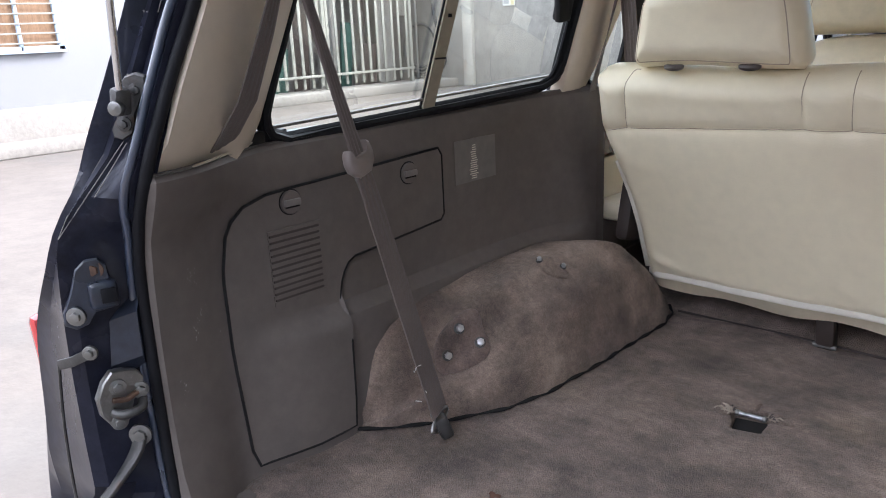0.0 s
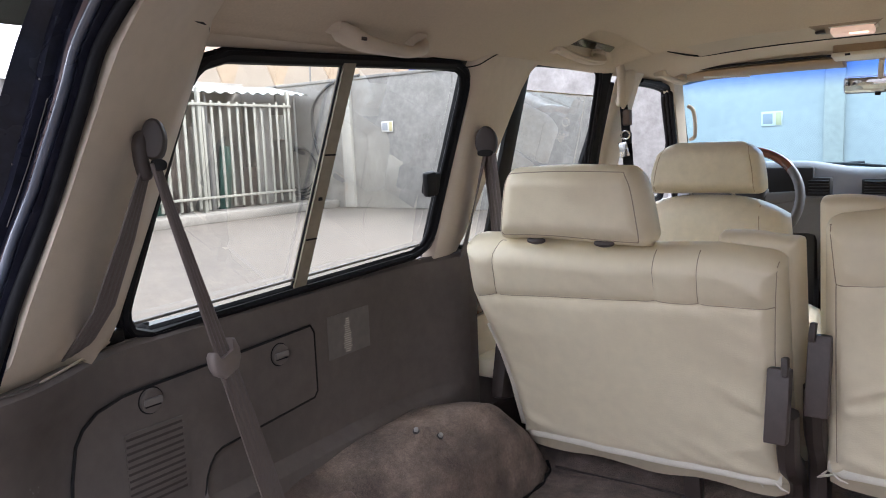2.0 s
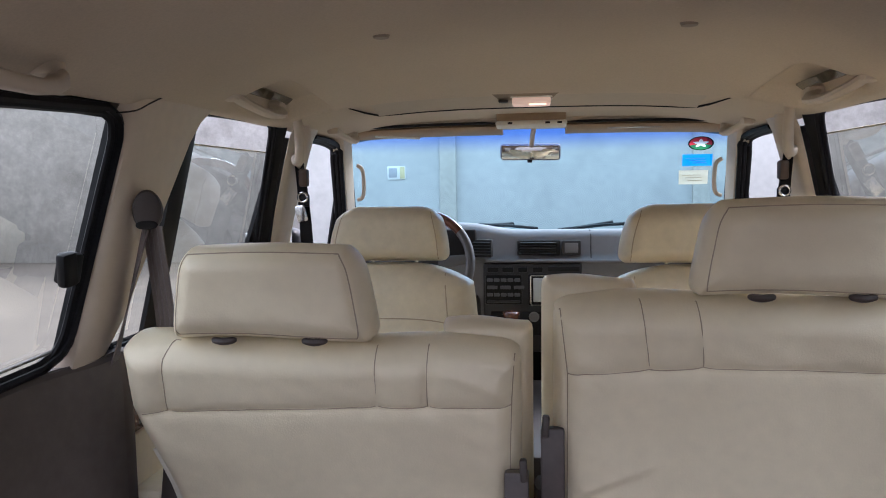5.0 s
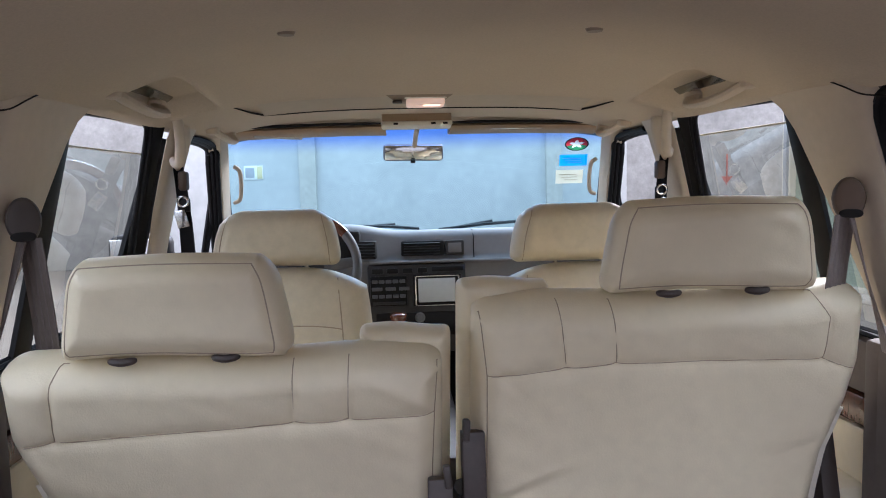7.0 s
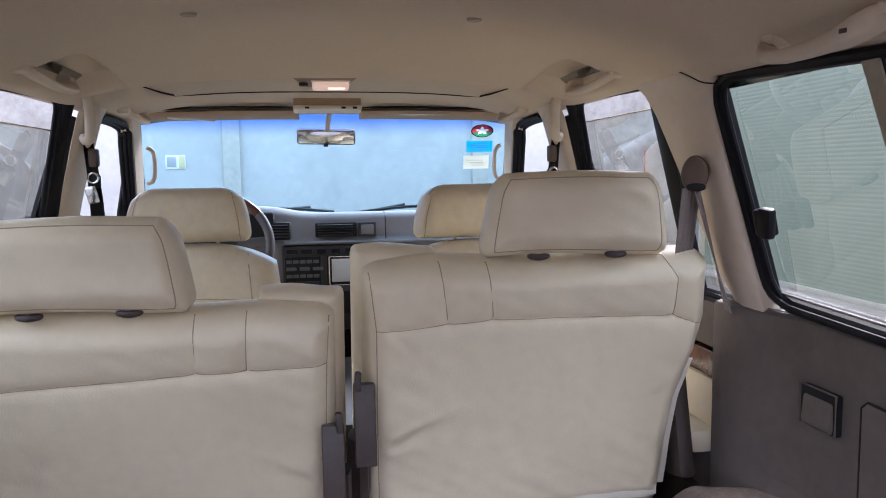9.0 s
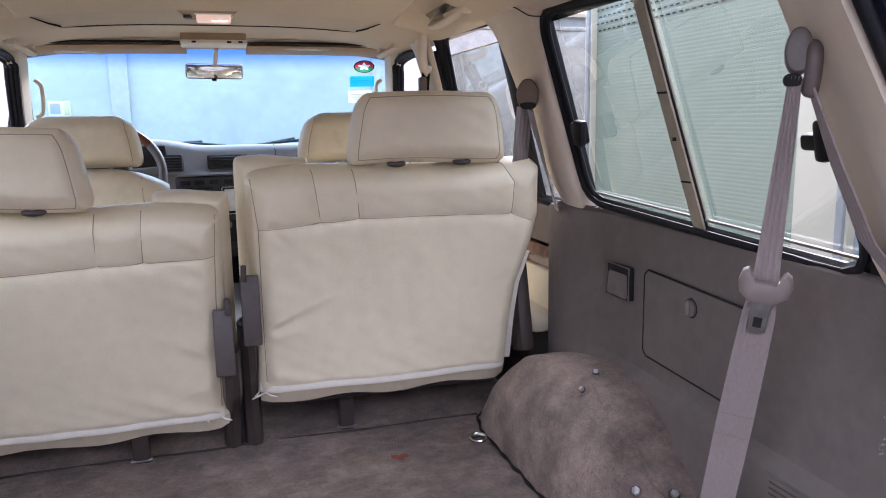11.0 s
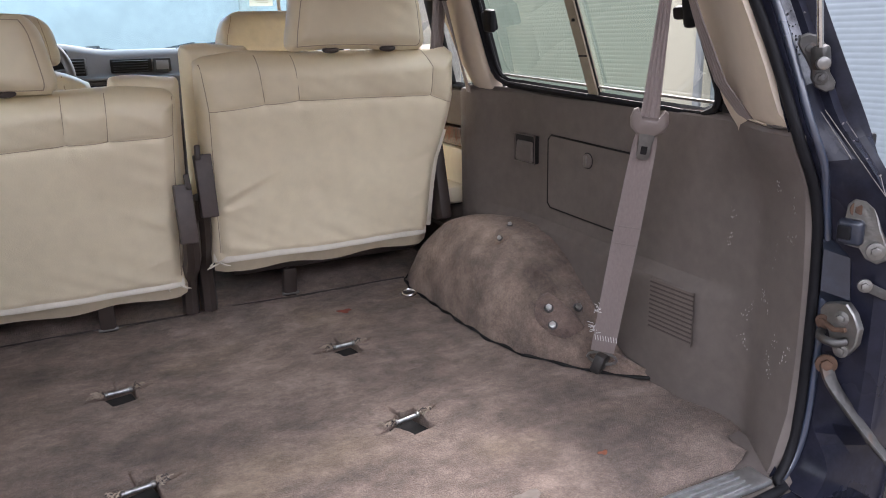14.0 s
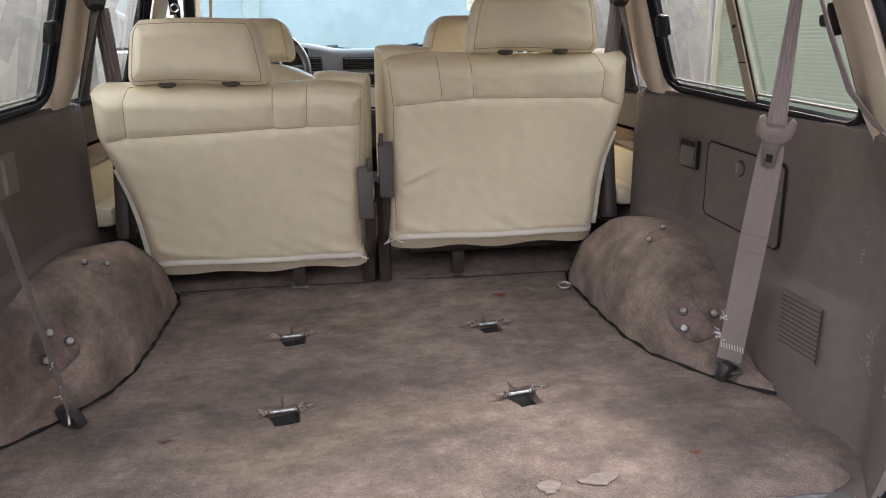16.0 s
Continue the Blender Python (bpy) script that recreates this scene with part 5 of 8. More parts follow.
        for z in (1.30, 1.40, 1.50, 1.60, 1.68, 1.73, 1.76):
            y = windscreen_y(0.64, z)
            u = at(z, (1.30, 1.76), (0.695, 0.585))
            rows.append([(u + 0.035, y - 0.085, z), (u, y - 0.080, z), (u - 0.006, y - 0.04, z), (u - 0.008, y - 0.005, z), (u + 0.02, y + 0.03, z)])
        trim = thing("windscreen_pillar_trim", (s * 0.66, 2.8, 1.30), "beige plastic windscreen pillar trim", "pillar trim", kind="structure")
        part("trim", flipped(sheet(rows, 0.004), s), BEIGE, trim, angle=50)
        p = [Vector((at(z, (1.30, 1.76), (0.667, 0.557)), windscreen_y(0.64, z) - 0.03, z)) for z in (1.528, 1.540, 1.585, 1.630, 1.645)]
        pts = [p[0], p[1] + Vector((-0.020, -0.012, 0)), p[2] + Vector((-0.025, -0.014, 0)), p[3] + Vector((-0.020, -0.012, 0)), p[4]]
        handle = thing("pillar_grab_handle", (s * 0.63, 2.72, 1.5), "cream grab handle on the windscreen pillar", "grab handle", "pillar handles")
        part("grip", flipped(tube(smooth_line(pts, 5), 0.0068, 10), s), BEIGE, handle)
        # doors, inside
        for y0, y1 in ((1.26, 1.81), (2.05, 2.96)):
            door = thing("door_trim_panel", (s * 0.74, (y0 + y1) / 2, 0.60), "brown and cream door trim with a wood strip and armrest", "door panel", "door panels")
            part("lower_panel", flipped(box((0.755, (y0 + y1) / 2, 0.80), (0.04, y1 - y0, 0.42), 0.01), s), PLASTIC, door)
            part("padded_insert", flipped(box((0.750, (y0 + y1) / 2, 1.075), (0.04, y1 - y0, 0.11), 0.014), s), LEATHER, door)
            part("wood_strip", flipped(box((0.748, (y0 + y1) / 2, 1.160), (0.04, y1 - y0, 0.055), 0.006), s), WOOD, door)
            part("upper_panel", flipped(box((0.752, (y0 + y1) / 2, 1.240), (0.05, y1 - y0, 0.10), 0.016), s), PLASTIC, door)
            part("armrest", flipped(box((0.712, (y0 + y1) / 2 - 0.05, 1.005), (0.07, (y1 - y0) * 0.75, 0.055), 0.02), s), LEATHER, door)
            part("door_pocket", flipped(box((0.728, (y0 + y1) / 2, 0.83), (0.03, (y1 - y0) * 0.85, 0.12), 0.01), s), PLASTIC_DARK, door)
        part("door_pillar_foot", flipped(box((0.742, 1.245, 1.0), (0.06, 0.05, 0.60), 0.012), s), PLASTIC, car)


lining()


# ---- handles, lamps and mirror on the roof ----
def grab_handle(s, y0, y1, u=0.566, z=1.722, drop=0.034, r=0.0125, flat=0.75):
    h = thing("roof_grab_handle", (s * u, (y0 + y1) / 2, z), "beige moulded grab handle under the roof rail", "grab handle", "roof handles")
    z0, z1 = z + 0.004, z + 0.004
    pts = [(u + 0.012, y0, z0 + 0.012), (u - 0.004, y0 + 0.018, z0 - 0.004), (u - 0.018, y0 + 0.05, z - drop + 0.014), (u - 0.022, (y0 + y1) / 2, z - drop + 0.008), (u - 0.018, y1 - 0.05, z - drop + 0.014), (u - 0.004, y1 - 0.018, z1 - 0.004), (u + 0.012, y1, z1 + 0.012)]
    part("grip", flipped(tube(smooth_line(pts, 5), r, 10, flat=flat), s), BEIGE, h)
    for y in (y0 + 0.004, y1 - 0.004):
        part("end_cap", flipped(box((u + 0.004, y, z + 0.006), (0.034, 0.036, 0.026), 0.009), s), BEIGE, h)
    return h


for side in (-1, 1):
    bar = thing("roof_grab_handle", (side * 0.57, 0.79, 1.716), "beige moulded grab handle under the roof rail", "grab handle", "roof handles")
    rows = []
    for y, u, z, w, h in ((0.676, 0.578, 1.721, 0.012, 0.010), (0.682, 0.572, 1.715, 0.017, 0.014), (0.70, 0.566, 1.708, 0.018, 0.0145), (0.725, 0.560, 1.700, 0.015, 0.012), (0.78, 0.556, 1.695, 0.0125, 0.0095), (0.83, 0.556, 1.695, 0.0125, 0.0095), (0.86, 0.560, 1.700, 0.0135, 0.0105), (0.885, 0.568, 1.709, 0.0145, 0.0125), (0.896, 0.577, 1.719, 0.010, 0.009)):
        rows.append([(u + w * abs(math.cos(a)) ** 0.6 * math.copysign(1, math.cos(a)), y, z + h * abs(math.sin(a)) ** 0.6 * math.copysign(1, math.sin(a))) for a in np.linspace(0, 2 * math.pi, 17)[:-1]])
    part("grip", flipped(loft(rows, wrap=True, caps=True), side), BEIGE, bar, angle=60)
    part("end_slot", flipped(box((0.5485, 0.706, 1.705), (0.004, 0.012, 0.006), 0.0015, turn=(0, 0, 8)), side), PLASTIC_DARK, bar, "dark slot in the rear end")
    for y in (0.684, 0.888):
        part("end_cap", flipped(box((0.585, y, 1.728), (0.036, 0.034, 0.026), 0.009), side), BEIGE, bar)
    # rear passengers' handle in a scooped recess
    grab_handle(side, 1.38, 1.64, 0.556, 1.745, 0.026, 0.017, 0.55)
    grab_handle(side, 2.10, 2.32, 0.555, 1.728, 0.026)
    loop = thing("pillar_assist_handle", (side * 0.62, 1.83, 1.58), "curved beige assist handle on the door pillar", "grab handle", "assist handles")
    pts = [(0.578, 1.80, 1.758), (0.566, 1.795, 1.738), (0.562, 1.795, 1.70), (0.564, 1.80, 1.665), (0.574, 1.825, 1.642), (0.592, 1.86, 1.640), (0.604, 1.89, 1.648)]
    part("grip", flipped(tube(smooth_line(pts, 5), 0.0115, 10), side), BEIGE, loop)
    pad = tube(smooth_line([(0.600, 1.930, 1.752), (0.592, 1.925, 1.735), (0.590, 1.925, 1.700), (0.596, 1.925, 1.665), (0.604, 1.93, 1.640), (0.612, 1.935, 1.632)], 4), [0.010, 0.020, 0.026, 0.029, 0.030, 0.030, 0.030, 0.030, 0.030, 0.029, 0.028, 0.027, 0.026, 0.025, 0.024, 0.022, 0.020, 0.018, 0.015, 0.010, 0.004], 14, flat=0.55, up=(1, 0, 0))
    part("pillar_cap", flipped(pad, side), BEIGE, loop, "rounded beige cap on the pillar")


def roof_fittings():
    lamp = thing("dome_lamp", (0.03, 1.93, 1.775), "small lit dome lamp with an amber-white lens", "lamp")
    rows = [[(-0.02 + k * w, y, z) for k in (-1, -0.9, 0.9, 1)] for w, y, z in ((0.078, 1.752, 1.796), (0.076, 1.756, 1.780), (0.058, 1.775, 1.768), (0.056, 1.83, 1.766), (0.062, 1.85, 1.80))]
    part("base", sheet(rows, 0.004), TAUPE, lamp, "taupe tapered lamp housing")
    part("lens", box((-0.006, 1.790, 1.765), (0.088, 0.050, 0.018), 0.006, 3, turn=(-4, 0, 0)), LAMP, lamp, "lit frosted lens")
    part("bulb", box((0.008, 1.776, 1.7585), (0.040, 0.016, 0.006), 0.0028, 3), BULB, lamp, "glowing bulb behind the lens")
    part("lens_rim", box((-0.006, 1.792, 1.7745), (0.098, 0.056, 0.010), 0.004, turn=(-4, 0, 0)), PIPING, lamp)
    part("switch", box((-0.070, 1.772, 1.765), (0.022, 0.016, 0.006), 0.002), PLASTIC_DARK, lamp)
    box_thing = thing("overhead_console", (0, 2.31, 1.75), "tan and cream overhead console box", "console")
    part("body", box((-0.008, 2.310, 1.774), (0.206, 0.070, 0.046), 0.010, turn=(-5, 0, 0)), TAN, box_thing)
    part("rim", box((-0.008, 2.306, 1.752), (0.210, 0.078, 0.014), 0.006, turn=(-5, 0, 0)), PIPING, box_thing)
    for x in (-0.07, 0.04, 0.075):
        part("button", box((x, 2.267, 1.754), (0.014, 0.006, 0.006), 0.001), BLACK, box_thing)
    mirror = thing("rear_view_mirror", (0, 2.55, 1.64), "interior rear-view mirror on a short stem", "mirror")
    part("stem", tube([(0.0, 2.475, 1.752), (-0.004, 2.50, 1.735), (-0.008, 2.545, 1.700)], 0.008, 10), BEIGE, mirror)
    part("housing", box((-0.012, 2.560, 1.681), (0.200, 0.024, 0.056), 0.012, 3, turn=(9, 1, 0)), DASH, mirror)
    part("mirror_glass", box((-0.012, 2.5475, 1.6797), (0.190, 0.004, 0.047), 0.0018, turn=(9, 1, 0)), MIRROR, mirror, "silvered mirror glass")
    part("dip_tab", box((-0.014, 2.548, 1.650), (0.016, 0.010, 0.010), 0.002), BLACK, mirror)
    for s in (-1, 1):
        visor = thing("sun_visor", (s * 0.33, 2.43, 1.735), "tan folded sun visor above the windscreen", "sun visor", "sun visors")
        rows = []
        for k in np.linspace(0, 1, 14):
            x = s * (0.10 + 0.46 * k)
            sag = 0.010 * k * k
            rows.append([(x, 2.455 - 0.05 * k + 0.010 * math.cos(a) * 8 * 0.8, 1.748 - sag + 0.013 * math.sin(a) - 0.006 * math.cos(a)) for a in np.linspace(0, 2 * math.pi, 13)[:-1]])
        part("pad", loft(rows, wrap=True, caps=True), TAN, visor)
        # black tube that stands in for the shade between header and visor
        gap = [(s * (0.10 + 0.46 * k), 2.372 - 0.05 * k, 1.764 - 0.012 * k * k) for k in np.linspace(0, 1, 10)]
        part("gap_shade", tube(gap, [0.002] + [0.007] * 8 + [0.003], 6, flat=0.6, up=(0, 0, 1)), GAP, visor, "dark tube for the shaded gap above the visor")
        part("pivot_rod", rod((s * 0.555, 2.41, 1.740), (s * 0.595, 2.39, 1.745), 0.006), PIPING, visor)
        if s < 0:
            part("paper_slip", box((s * 0.42, 2.335, 1.724), (0.14, 0.006, 0.006), 0.001, turn=(0, 3, 5)), PAPER, visor, "white paper slip")
        else:
            part("chrome_clip", box((s * 0.30, 2.352, 1.740), (0.16, 0.006, 0.004), 0.001), CHROME, visor)


roof_fittings()


# ---- safety belts ----
def shield(c, n, w, h, thick, square=0.62):
    """A domed round-cornered cap facing along n, wider below than above."""
    c, n = Vector(c), Vector(n).normalized()
    e = n.cross(Vector((0, 0, 1))).normalized()
    f = e.cross(n)
    rows = []
    for k, d in ((1.0, 0.0), (1.0, 0.55), (0.96, 0.78), (0.88, 0.93), (0.62, 1.0), (0.32, 1.0), (0.03, 1.0)):
        row = []
        for a in np.linspace(0, 2 * math.pi, 29)[:-1]:
            ca, sa = math.cos(a), math.sin(a)
            x, z = abs(ca) ** square * (1 if ca > 0 else -1), abs(sa) ** square * (1 if sa > 0 else -1)
            x *= 1 - 0.22 * max(0.0, z) ** 1.5 - 0.10 * max(0.0, -z)
            row.append(c + e * (x * k * w / 2) + f * (z * k * h / 2) + n * (d * thick))
        rows.append(row)
    return loft(rows, wrap=True, caps=True)


def rear_belt(s):
    left = s < 0
    # the right belt takes the copy coloured for stronger light
    web = WEBBING if left else WEBBING_LIT
    belt = thing("seat_belt", (s * 0.6, 0.42, FLOOR), ("taut brown" if left else "mauve-brown wide") + " safety belt hanging from the rear pillar to the floor", "seat belt", "rear safety belts")
    top = Vector((0.580, 0.348, 1.528))
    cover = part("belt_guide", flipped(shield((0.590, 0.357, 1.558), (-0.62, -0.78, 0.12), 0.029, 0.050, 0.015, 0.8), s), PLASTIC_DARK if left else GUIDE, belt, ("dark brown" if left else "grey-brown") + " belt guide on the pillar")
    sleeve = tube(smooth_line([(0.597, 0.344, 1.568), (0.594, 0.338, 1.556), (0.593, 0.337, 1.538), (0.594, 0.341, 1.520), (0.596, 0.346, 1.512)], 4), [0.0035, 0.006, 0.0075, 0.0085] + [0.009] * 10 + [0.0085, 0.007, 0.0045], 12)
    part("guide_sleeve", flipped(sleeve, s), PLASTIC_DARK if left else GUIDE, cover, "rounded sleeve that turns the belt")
    part("guide_slot", flipped(shield((0.580, 0.352, 1.528), (-0.62, -0.78, 0.05), 0.020, 0.014, 0.006), s), GAP, cover, "belt slot")
    across = (0.26, 0.965, 0) if left else (0.75, -0.67, 0)
    mid, low = (Vector((0.592, 0.437, 1.262)), Vector((0.578, 0.552, 0.830))) if left else (Vector((0.593, 0.392, 1.290)), Vector((0.640, 0.545, 0.830)))
    run = [top.lerp(mid, k) for k in np.linspace(0, 1, 6)] + [mid.lerp(low, k) for k in np.linspace(0.08, 1, 9)]
    run[0] += Vector((0, 0, 0.004))
    widths = [0.014, 0.017, 0.020, 0.023, 0.026, 0.030] + [0.038, 0.041, 0.043] + [0.045] * 6
    bm = strap(run, across, widths, 0.0022, pleat=[0.005, 0.005, 0.005, 0.0045, 0.004, 0.004, 0.003, 0.002, 0.001] + [0.0003] * 6)
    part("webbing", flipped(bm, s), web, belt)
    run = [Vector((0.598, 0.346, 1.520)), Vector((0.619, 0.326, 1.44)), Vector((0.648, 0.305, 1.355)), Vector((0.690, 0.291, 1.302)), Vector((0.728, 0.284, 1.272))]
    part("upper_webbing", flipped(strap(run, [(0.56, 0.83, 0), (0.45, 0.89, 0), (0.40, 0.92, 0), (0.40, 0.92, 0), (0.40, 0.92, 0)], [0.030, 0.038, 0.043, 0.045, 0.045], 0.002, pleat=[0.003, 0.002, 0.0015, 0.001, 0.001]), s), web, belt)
    d = (low - mid).normalized()
    w = (Vector(across) - d * Vector(across).dot(d)).normalized()
    n = d.cross(w)
    shape = ((-0.030, -0.006), (-0.027, -0.020), (-0.021, -0.024), (-0.015, -0.010), (0.015, -0.010), (0.021, -0.024), (0.027, -0.020), (0.030, -0.006), (0.027, 0.008), (0.014, 0.020), (-0.014, 0.020), (-0.027, 0.008))
    rows = []
    for f, h in ((0.90, -0.006), (1.0, -0.003), (1.0, 0.005), (0.92, 0.009), (0.70, 0.011)):
        rows.append([mid + w * x * f + d * (y * f) + n * h for x, y in shape])
    tongue = part("tongue", flipped(loft(rows, wrap=True, caps=True), s), BUCKLE, belt, "moulded belt tongue", angle=50)
    blade = strap([mid + d * 0.014 + n * 0.008, mid + d * 0.030 + n * 0.008, mid + d * 0.056 + n * 0.007, mid + d * 0.060 + n * 0.006], tuple(w), [0.026, 0.022, 0.021, 0.014], 0.0045)
    part("steel_blade", flipped(blade, s), STEEL, tongue, "steel tongue blade")
    hole = strap([mid + d * 0.036 + n * 0.0095, mid + d * 0.050 + n * 0.0090], tuple(w), 0.010, 0.003)
    part("blade_slot", flipped(hole, s), GAP, tongue)
    anchor = part("anchor", flipped(box(tuple(low + Vector((0, 0.004, -0.022))), (0.044, 0.022, 0.042), 0.006, turn=(20, 0, 30)), s), STEEL_DARK, belt, "dark steel anchor with a ring")
    part("anchor_ring", flipped(tube([low + w * 0.028 * math.cos(a) + Vector((0, 0, -0.014 + 0.012 * math.sin(a))) for a in np.linspace(0, 2 * math.pi, 15)[:-1]], 0.0032, 6, closed=True), s), STEEL, anchor)
    bm = None
    for k in range(9):
        p = low - d * 0.035 + w * (-0.020 + 0.005 * k) + n * 0.0022
        bm = tube([p - d * 0.006, p + d * 0.006 + w * 0.003], 0.0008, 4, bm=bm)
    part("stitching", flipped(bm, s), PAPER, belt, "white zigzag stitching")
    rnd = random.Random(3)
    bm = None
    for k in range(44 if not left else 5):
        q = rnd.choice((0.105, 0.055))
        p = low - d * q - w * 0.024 + Vector((rnd.gauss(0, 0.004), rnd.gauss(0, 0.004), rnd.gauss(0, 0.005)))
        bm = tube([p, p + Vector((rnd.gauss(0, 0.004), rnd.gauss(0, 0.004), rnd.gauss(0, 0.004)))], 0.0007, 4, bm=bm)
    part("frayed_edge", flipped(bm, s), PAPER, belt, "white frayed threads", kind="stuff")
    if not left:
        for q in (0.215, 0.245):
            p = mid.lerp(low, 1 - q / 0.41)
            part("crease_line", flipped(strap([p - d * 0.001 + n * 0.0016, p + d * 0.001 + n * 0.0016], tuple(w), 0.041, 0.0008), s), BUCKLE, belt)


rear_belt(-1)
rear_belt(1)


def seat_row_belts():
    for s in (-1, 1):
        # right side again in the webbing coloured as lit
        web = WEBBING if s < 0 else WEBBING_LIT
        belt = thing("seat_belt", (s * 0.66, 1.2, 1.20), "brown safety belt on the pillar behind the rear seat", "seat belt", "middle safety belts")
        guide = part("belt_guide", flipped(shield((0.632, 1.196, 1.543), (-0.45, -0.89, 0.05), 0.048, 0.066, 0.028, 0.85), s), PLASTIC_DARK if s < 0 else BELT_BROWN, belt, "dark brown belt guide")
        part("guide_slot", flipped(shield((0.622, 1.172, 1.520), (-0.45, -0.89, 0.05), 0.034, 0.014, 0.006), s), GAP, guide, "belt slot")
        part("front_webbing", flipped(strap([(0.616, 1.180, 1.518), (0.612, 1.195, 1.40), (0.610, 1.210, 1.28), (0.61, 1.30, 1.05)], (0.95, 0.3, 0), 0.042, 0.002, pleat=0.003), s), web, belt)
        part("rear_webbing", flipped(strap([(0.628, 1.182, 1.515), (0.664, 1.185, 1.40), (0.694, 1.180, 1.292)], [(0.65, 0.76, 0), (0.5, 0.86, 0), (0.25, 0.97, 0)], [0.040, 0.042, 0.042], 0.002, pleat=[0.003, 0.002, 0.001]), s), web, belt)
        front = thing("seat_belt", (s * 0.62, 1.90, 1.1), "front safety belt with a hanging steel buckle on the door pillar", "seat belt", "front safety belts")
        part("belt_guide", flipped(box((0.594, 1.925, 1.600), (0.022, 0.030, 0.046), 0.006), s), BELT_BROWN, front, "brown belt guide")
        part("webbing", flipped(strap([(0.606, 1.925, 1.640), (0.600, 1.925, 1.58), (0.596, 1.93, 1.50), (0.60, 1.96, 1.38), (0.61, 1.98, 1.2)], (0.9, 0.4, 0), [0.030, 0.034, 0.040, 0.044, 0.044], 0.002), s), BLACK, front)
        buckle = part("buckle", flipped(box((0.594, 1.918, 1.542), (0.030, 0.014, 0.034), 0.005), s), BLACK, front)
        part("buckle_loop", flipped(tube([(0.594 + 0.012 * math.cos(a), 1.908, 1.550 + 0.012 * math.sin(a)) for a in np.linspace(0, 2 * math.pi, 17)[:-1]], 0.0032, 8, closed=True), s), CHROME, buckle, "bright steel loop")
        part("steel_blade", flipped(box((0.600, 1.912, 1.508), (0.028, 0.007, 0.044), 0.003, turn=(0, 12, 0)), s), CHROME, buckle, "bright steel buckle tongue")


seat_row_belts()


# ---- seats ----
# creases of the covers: from and to (across, up), width, height
FOLDS_RIGHT = ((0.06, 0.36, 0.32, 0.5, 0.01, 0.0033), (0.06, 0.33, 0.26, 0.42, 0.011, -0.0028), (0.06, 0.3, 0.2, 0.33, 0.009, 0.0022), (0.05, 0.12, 0.28, 0.07, 0.012, 0.0028), (0.96, 0.5, 0.8, 0.44, 0.012, -0.0022), (0.96, 0.3, 0.82, 0.22, 0.012, 0.0022), (0.06, 0.8, 0.16, 0.66, 0.01, -0.0022))
FOLDS_LEFT = ((0.94, 0.38, 0.74, 0.5, 0.012, 0.0033), (0.94, 0.34, 0.8, 0.4, 0.01, -0.0028), (0.94, 0.22, 0.78, 0.14, 0.011, 0.0028), (0.99, 0.93, 0.72, 0.98, 0.012, -0.0055), (0.97, 0.86, 0.8, 0.93, 0.014, 0.0033), (0.06, 0.14, 0.28, 0.07, 0.012, 0.0028), (0.05, 0.45, 0.22, 0.38, 0.012, -0.0022))


